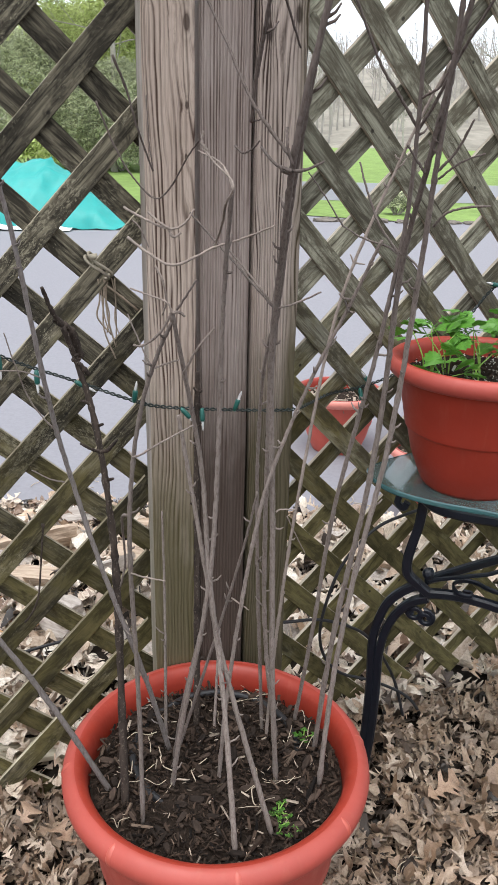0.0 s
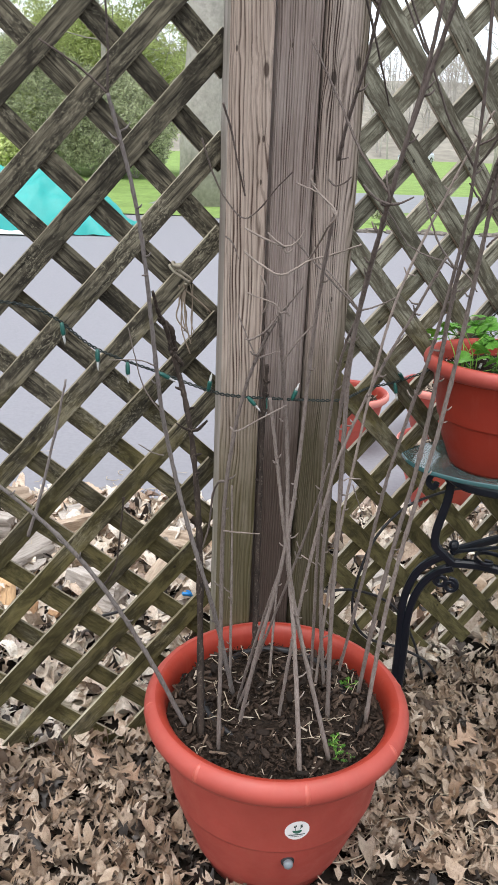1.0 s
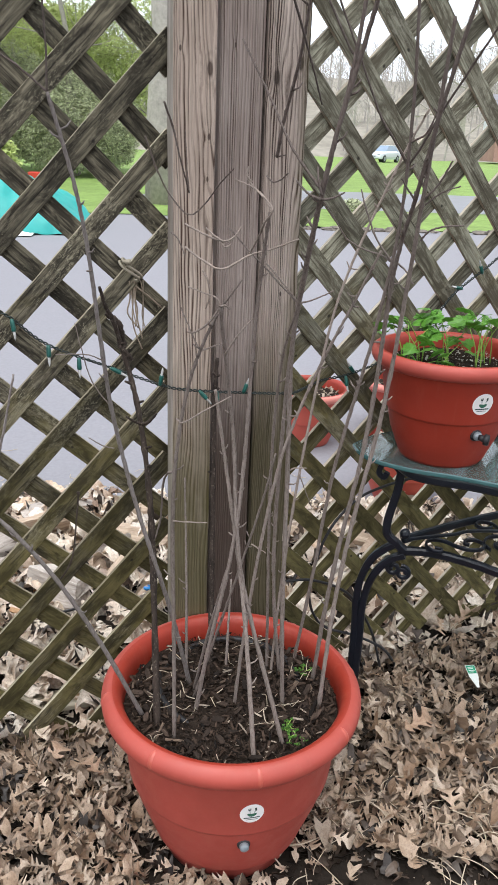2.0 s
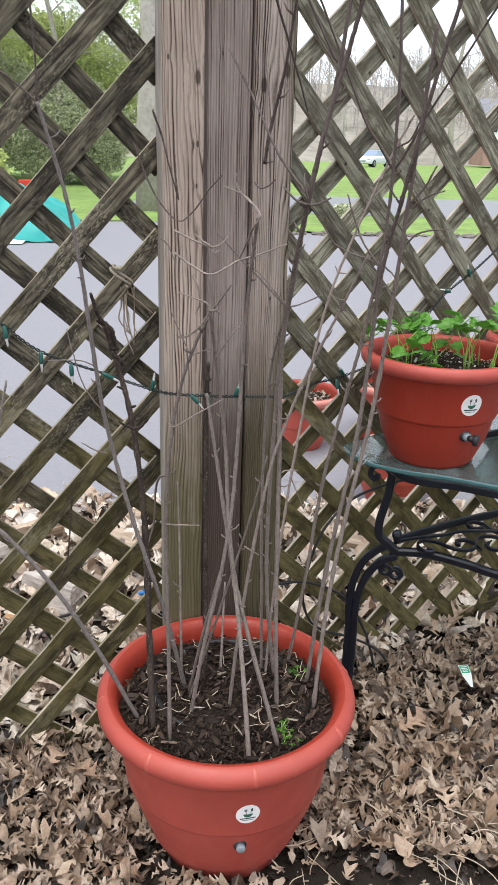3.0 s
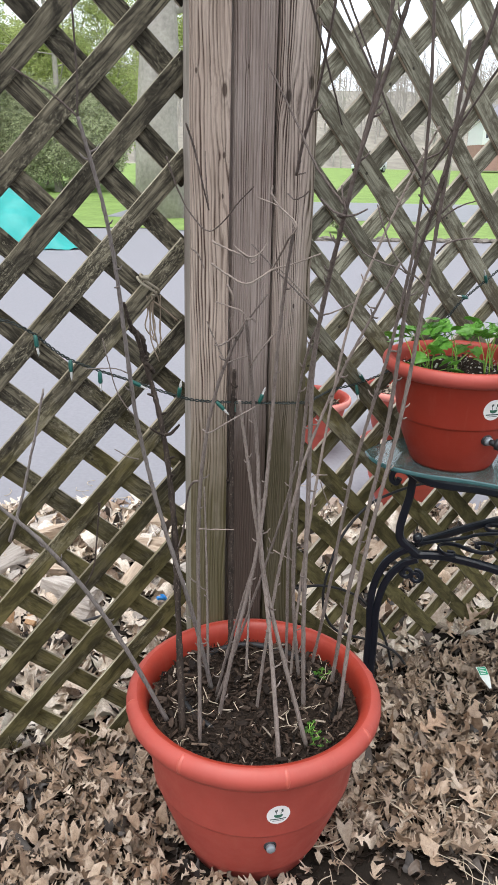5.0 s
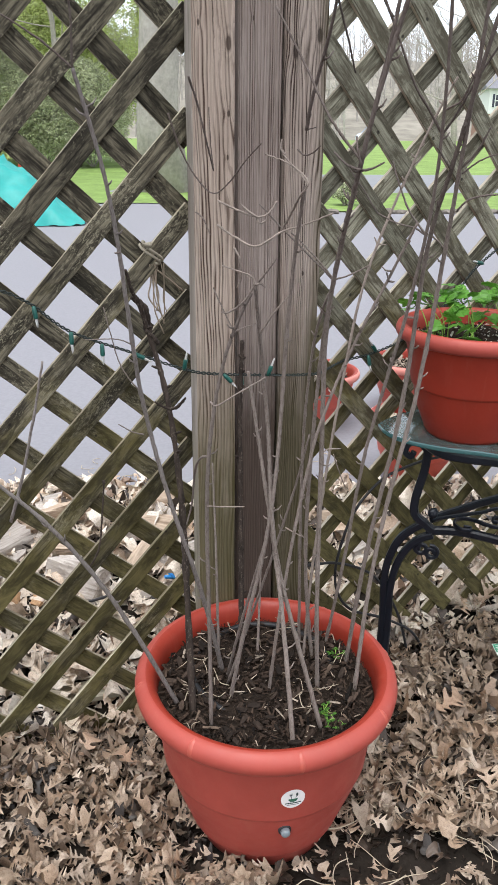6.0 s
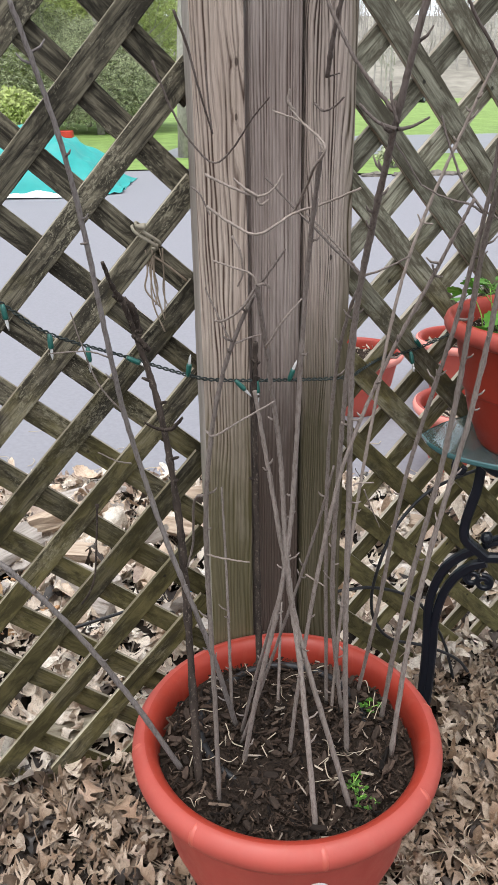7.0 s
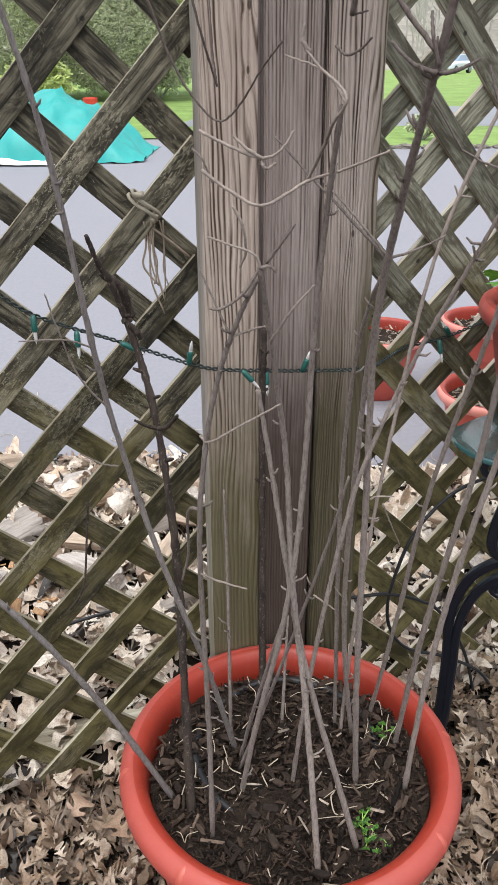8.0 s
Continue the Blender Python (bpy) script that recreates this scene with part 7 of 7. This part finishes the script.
def branchy(sh, base, way, length, r, depth, rng, spread_a=0.6, twigs=None):
    """A limb that forks again and again."""
    pts, p, d = [base], base, way.normalized()
    for i in range(4):
        d = (d + Vector((rng.uniform(-1, 1), rng.uniform(-1, 1), rng.uniform(-0.5, 0.9))) * 0.16).normalized()
        p = p + d * length / 4
        pts.append(p)
    tube(sh, pts, [r, r * 0.9, r * 0.78, r * 0.66, r * 0.5], 6 if r > 0.02 else 4, 0, False)
    if depth == 0:
        if twigs is not None:
            twigs.append((p, d))
        return
    for i in range(3 if depth > 1 else 4):
        at = pts[rng.choice((2, 3, 4))]
        turn = Vector((rng.uniform(-1, 1), rng.uniform(-1, 1), rng.uniform(-0.3, 0.8))).normalized()
        branchy(sh, at, (d + turn * spread_a * 1.6), length * rng.uniform(0.5, 0.75), r * 0.5, depth - 1, rng, spread_a, twigs)


def spray(sh, centre, size, rng, drop=0.0, blade=0.22):
    """A few small leaf blades round a point."""
    for _ in range(5):
        d = Vector((rng.uniform(-1, 1), rng.uniform(-1, 1), rng.uniform(-0.8, 0.6) - drop)).normalized()
        s = d.orthogonal().normalized() * size * blade
        a = centre + d * size * 0.15
        sh.add([a - s * 0.5, a + d * size * 0.6 - s, a + d * size, a + d * size * 0.6 + s], [(0, 1, 2, 3)])


def tree(label, place, height, trunk_r, seed, leaf=None, crown_w=0.35, crown_from=0.3, count=1400, leaf_size=0.22, depth=3, limb=0.4, drop=0.0):
    rng = random.Random(seed)
    t = thing("tree", label, "tree", "", "", place)
    sh, twigs = Shape(), []
    pts = [Vector((0.04 * height * noise.noise(Vector((seed, i * 0.6, 0))) * (i > 0), 0.03 * height * noise.noise(Vector((seed, i * 0.6, 9))) * (i > 0), height * i / 8 - (0.1 if i == 0 else 0))) for i in range(9)]
    tube(sh, pts, [trunk_r * k for k in (1.35, 1.0, 0.92, 0.84, 0.72, 0.58, 0.42, 0.25, 0.08)], 12)
    for k in range(14):
        u = crown_from + (0.97 - crown_from) * (k + rng.uniform(0, 0.8)) / 14
        i = min(7, int(u * 8))
        at = pts[i].lerp(pts[i + 1], u * 8 - i)
        a = k * 2.4 + rng.uniform(-0.5, 0.5)
        reach = height * limb * (1 - 0.75 * (u - crown_from) / (1 - crown_from)) * rng.uniform(0.7, 1.1)
        branchy(sh, at, Vector((math.cos(a), math.sin(a), rng.uniform(0.05, 0.7) - drop)), reach, trunk_r * 0.28 * (1.2 - u), depth, rng, 0.55, twigs)
    part("trunk", sh, M_TRUNK, t, "", True)
    if leaf is not None:
        cr = Shape()
        for k in range(count):
            p, d = twigs[rng.randrange(len(twigs))]
            spray(cr, p + Vector((rng.gauss(0, 1), rng.gauss(0, 1), rng.gauss(0, 0.8))) * height * 0.028, leaf_size * rng.uniform(0.6, 1.3), rng, drop)
        part("crown", cr, leaf, t)
    return t


tree("large bare tree with thick grey trunk at the lawn's edge", (-0.75, 18.6, -0.03), 14, 0.46, 3, None, 0.3, 0.28, 0, 0.2, 3, 0.33)
tree("tree in fresh yellow-green spring leaf", (-4.6, 29.0, -0.03), 12, 0.10, 8, M_SPRING, 0.3, 0.10, 13000, 0.10, 2, 0.33)
tree("tree in fresh yellow-green spring leaf", (-1.9, 33.0, -0.03), 10, 0.11, 9, M_SPRING, 0.3, 0.12, 11000, 0.10, 2, 0.33)
tree("bare ornamental tree near the road", (13.0, 42.0, -0.03), 9, 0.16, 14, None, 0.3, 0.2, 0, 0.2, 3, 0.4)


def bush(label, place, r, seed, leaf, size=0.12, count=500, low=-0.2, blade=0.22):
    rng = random.Random(seed)
    b = thing("bush", label, "bush", "", "", place)
    sh = Shape()
    for k in range(9):
        a = k * 0.7
        branchy(sh, Vector((0, 0, -0.05)), Vector((math.cos(a), math.sin(a), 1.2)), r * 0.8, 0.02, 1, rng)
    part("branches", sh, M_TRUNK, b)
    cr = Shape()
    for _ in range(count):
        a, e, q = rng.uniform(0, 6.28), rng.uniform(low, 1.5), r * rng.uniform(0.35, 1.0) ** 0.5 * (1 + 0.22 * noise.noise(Vector((_ * 0.37, seed, 0))))
        spray(cr, Vector((q * math.cos(a) * math.cos(e), q * math.sin(a) * math.cos(e), max(0.05, r * 0.75 + q * math.sin(e) * 0.8))), size, rng, 0.15, blade)
    part("foliage", cr, leaf, b)
    return b


bush("small green shrub on the grass verge", (2.75, 15.2, -0.03), 0.26, 31, M_NEEDLE, 0.07, 500)
bush("tall shaggy grey-green evergreen shrub on the lawn", (-4.5, 30.0, -0.03), 2.3, 41, M_NEEDLE, 0.14, 11000, -0.9, 0.10)
bush("tall shaggy grey-green evergreen shrub on the lawn", (-7.8, 31.0, -0.03), 2.9, 42, M_NEEDLE, 0.15, 11000, -0.9, 0.10)
bush("tall shaggy grey-green evergreen shrub on the lawn", (-6.0, 35.0, -0.03), 3.9, 43, M_SPRING, 0.22, 9000, -0.9, 0.12)
bush("rounded green shrub behind the tarp", (-6.2, 24.0, -0.03), 0.9, 32, M_SPRING, 0.16, 700)
bush("low dark shrub at the lawn's far edge", (-3.6, 30.0, -0.03), 1.0, 33, M_NEEDLE, 0.2, 700)
bush("low shrub at the lawn's far edge", (0.4, 34.0, -0.03), 1.1, 34, M_SPRING, 0.2, 600)

# stones along the verge
for k in range(26):
    rr = random.Random(500 + k)
    x = 1.2 + 0.22 * k + rr.uniform(-0.1, 0.1)
    ob = part("kerb_stone", ball(Shape(), (0, 0, 0), rr.uniform(0.05, 0.12), (1.3, 0.8, 0.45), 0.7, 2, 0, k), M_STONE, None, "dark grey rough stone edging the grass verge")
    ob.location = (x, 13.75 + 0.02 * x, -0.02)
    tagged(ob, "", "stone", "stones along the verge")
road = Shape()
vs = [(x, y, -0.022) for y in (18.2, 25.5) for x in np.linspace(-2.0 if y < 20 else -1.0, 60, 30)]
tagged(part("road", road.add(vs, [(i, i + 1, 31 + i, 30 + i) for i in range(29)]), M_ROAD, None, "pale grey road crossing the lawn"), "", "road", "", "structure")

# far house
house = thing("house", "two-storey house with brick below and white siding above", "house", "", "", (38.2, 92.0, 0.2))
house.rotation_euler = (0, 0, radians(-8))
part("brick_wall", rounded_box(Shape(), pose(0, 0, 1.3), (13, 8, 2.6), 0.03), M_BRICK, house)
part("siding_wall", rounded_box(Shape(), pose(0, -0.15, 3.85), (13, 8.3, 2.5), 0.03), M_SIDING, house)
for k in range(8):
    part("siding_board", bar(Shape(), (-6.5, -4.31, 2.75 + 0.3 * k), (6.5, -4.31, 2.75 + 0.3 * k), (0, 0.03, 0), (0, 0, 0.05), 0.005), M_SIDING, house)
part("roof", Shape().add([(-6.9, -4.8, 5.05), (6.9, -4.8, 5.05), (6.9, 4.6, 5.05), (-6.9, 4.6, 5.05), (-6.9, -0.1, 6.9), (6.9, -0.1, 6.9)], [(0, 1, 5, 4), (2, 3, 4, 5), (0, 4, 3), (1, 2, 5), (3, 2, 1, 0)]), M_ROOF, house)
for k in range(7):
    for z, base in ((3.9, -4.32),) + (((1.4, -4.02),) if k > 3 else ()):
        x = -5.6 + 1.75 * k
        w = part("window", rounded_box(Shape(), pose(x, base, z), (0.62, 0.08, 1.25), 0.01), M_SIDING, house, "white framed window")
        for dz in (-0.29, 0.29):
            part("pane", rounded_box(Shape(), pose(x, base - 0.03, z + dz), (0.46, 0.06, 0.50), 0.01), M_DARK_GLASS, w)
        for sd in (-0.44, 0.44):
            part("shutter", rounded_box(Shape(), pose(x + sd, base - 0.02, z), (0.22, 0.06, 1.25), 0.01), M_SHUTTER, w)


def car(place, yaw, label):
    """A saloon: stepped body, glasshouse, lamps, grille and wheels; its front is at +x."""
    c = thing("car", label, "car", "parked cars", "", place)
    c.rotation_euler = (0, 0, yaw)
    sec = [(-2.15, 0.40, 0.72, 0.80), (-2.05, 0.30, 0.98, 0.86), (-1.2, 0.28, 1.00, 0.90), (0.75, 0.28, 0.98, 0.90), (1.75, 0.28, 0.86, 0.87), (2.08, 0.30, 0.72, 0.80), (2.18, 0.38, 0.58, 0.70)]
    vs = [(x, y * w, z) for x, lo, hi, w in sec for y, z in ((-0.94, lo), (-1.0, lo + 0.3 * (hi - lo)), (-0.98, lo + 0.75 * (hi - lo)), (-0.86, hi), (0.86, hi), (0.98, lo + 0.75 * (hi - lo)), (1.0, lo + 0.3 * (hi - lo)), (0.94, lo))]
    fs = [(i * 8 + k, (i + 1) * 8 + k, (i + 1) * 8 + (k + 1) % 8, i * 8 + (k + 1) % 8) for i in range(6) for k in range(8)] + [tuple(range(8)), tuple(48 + k for k in range(7, -1, -1))]
    part("body", Shape().add(vs, fs), M_CARPAINT, c)
    cab = [(-1.75, 0.97, 0.78), (-1.15, 1.42, 0.64), (0.10, 1.46, 0.64), (0.95, 0.96, 0.78)]
    vs = [(x, s * w, z) for x, z, w in cab for s in (-1, 1)]
    part("cabin_glass", Shape().add(vs, [(0, 2, 3, 1), (2, 4, 5, 3), (4, 6, 7, 5), (0, 1, 7, 6), (0, 6, 4, 2), (1, 3, 5, 7)]), M_CARGLASS, c, "windows coloured blue-grey for the reflected sky")
    part("roof", rounded_box(Shape(), pose(-0.52, 0, 1.455), (1.35, 1.30, 0.05), 0.02), M_CARPAINT, c)
    part("grille", rounded_box(Shape(), pose(2.13, 0, 0.52), (0.10, 0.95, 0.16), 0.02), M_TYRE, c, "dark front grille")
    for s in (-1, 1):
        part("headlight", rounded_box(Shape(), pose(2.05, s * 0.62, 0.66), (0.16, 0.28, 0.13), 0.03), M_STEEL, c, "clear headlight")
        for x in (-1.35, 1.35):
            wl = part("wheel", tube(Shape(), [(x, s * 0.68, 0.32), (x, s * 0.90, 0.32)], 0.32, 20), M_TYRE, c)
            part("rim", tube(Shape(), [(x, s * 0.88, 0.32), (x, s * 0.915, 0.32)], 0.2, 14), M_STEEL, wl)
    return c


car((16.6, 77.0, -0.03), radians(232), "pale blue-white parked car far across the lawn")
box = thing("red_crate", "small red plastic crate behind the tarp", "crate", "", "", (-5.4, 27.0, -0.03))
part("crate", rounded_box(Shape(), pose(0, 0, 0.11), (0.40, 0.35, 0.22), 0.03), M_RED, box)

# far wooded slope
xs, ys = np.linspace(-150, 200, 90), np.linspace(98, 190, 26)
hill = sheet(Shape(), list(xs), list(ys), lambda x, y: -0.5 + (y - 98) * 0.165 + 1.6 * noise.noise(Vector((x * 0.03, y * 0.03, 0))) + 0.8 * noise.noise(Vector((x * 0.2, y * 0.2, 3))))
tagged(part("wooded_slope", hill, M_HILL, None, "grey-brown leafless wooded hillside in the distance", True), "", "hill", "", "structure")
wr = random.Random(77)
ws = Shape()
for k in range(1000):
    x, y = wr.uniform(-100, 150), wr.uniform(98, 185)
    z = -0.5 + max(0, (y - 98) * 0.165)
    h = wr.uniform(6, 10.5)
    tube(ws, [(x, y, z - 0.3), (x + wr.uniform(-0.4, 0.4), y, z + h * 0.5), (x + wr.uniform(-0.8, 0.8), y, z + h)], [0.16, 0.10, 0.02], 3, 0, False)
    for _ in range(26):
        u = wr.uniform(0.25, 0.98)
        a = wr.uniform(0, 6.28)
        l = h * 0.34 * (1.15 - u)
        p = Vector((x, y, z + h * u))
        q = p + Vector((math.cos(a) * l, math.sin(a) * l, l * wr.uniform(0.5, 1.3)))
        s = Vector((0.03, 0.0, 0.02))
        e = p.lerp(q, 0.6) + Vector((wr.uniform(-0.3, 0.3), 0, 0.1)) * l
        ws.add([p - s, p + s, e + s * 0.6, q, e - s * 0.6], [(0, 1, 2, 3, 4)])
        for b in range(3):
            f = p.lerp(q, wr.uniform(0.3, 0.9))
            g = f + Vector((wr.uniform(-1, 1), wr.uniform(-1, 1), wr.uniform(0.2, 1.2))) * l * 0.5
            ws.add([f - s * 0.6, f + s * 0.6, g], [(0, 1, 2)])
tagged(part("far_woods", ws, M_FARWOOD, None, "leafless grey-brown woods on the far hillside"), "", "woods", "", "stuff")
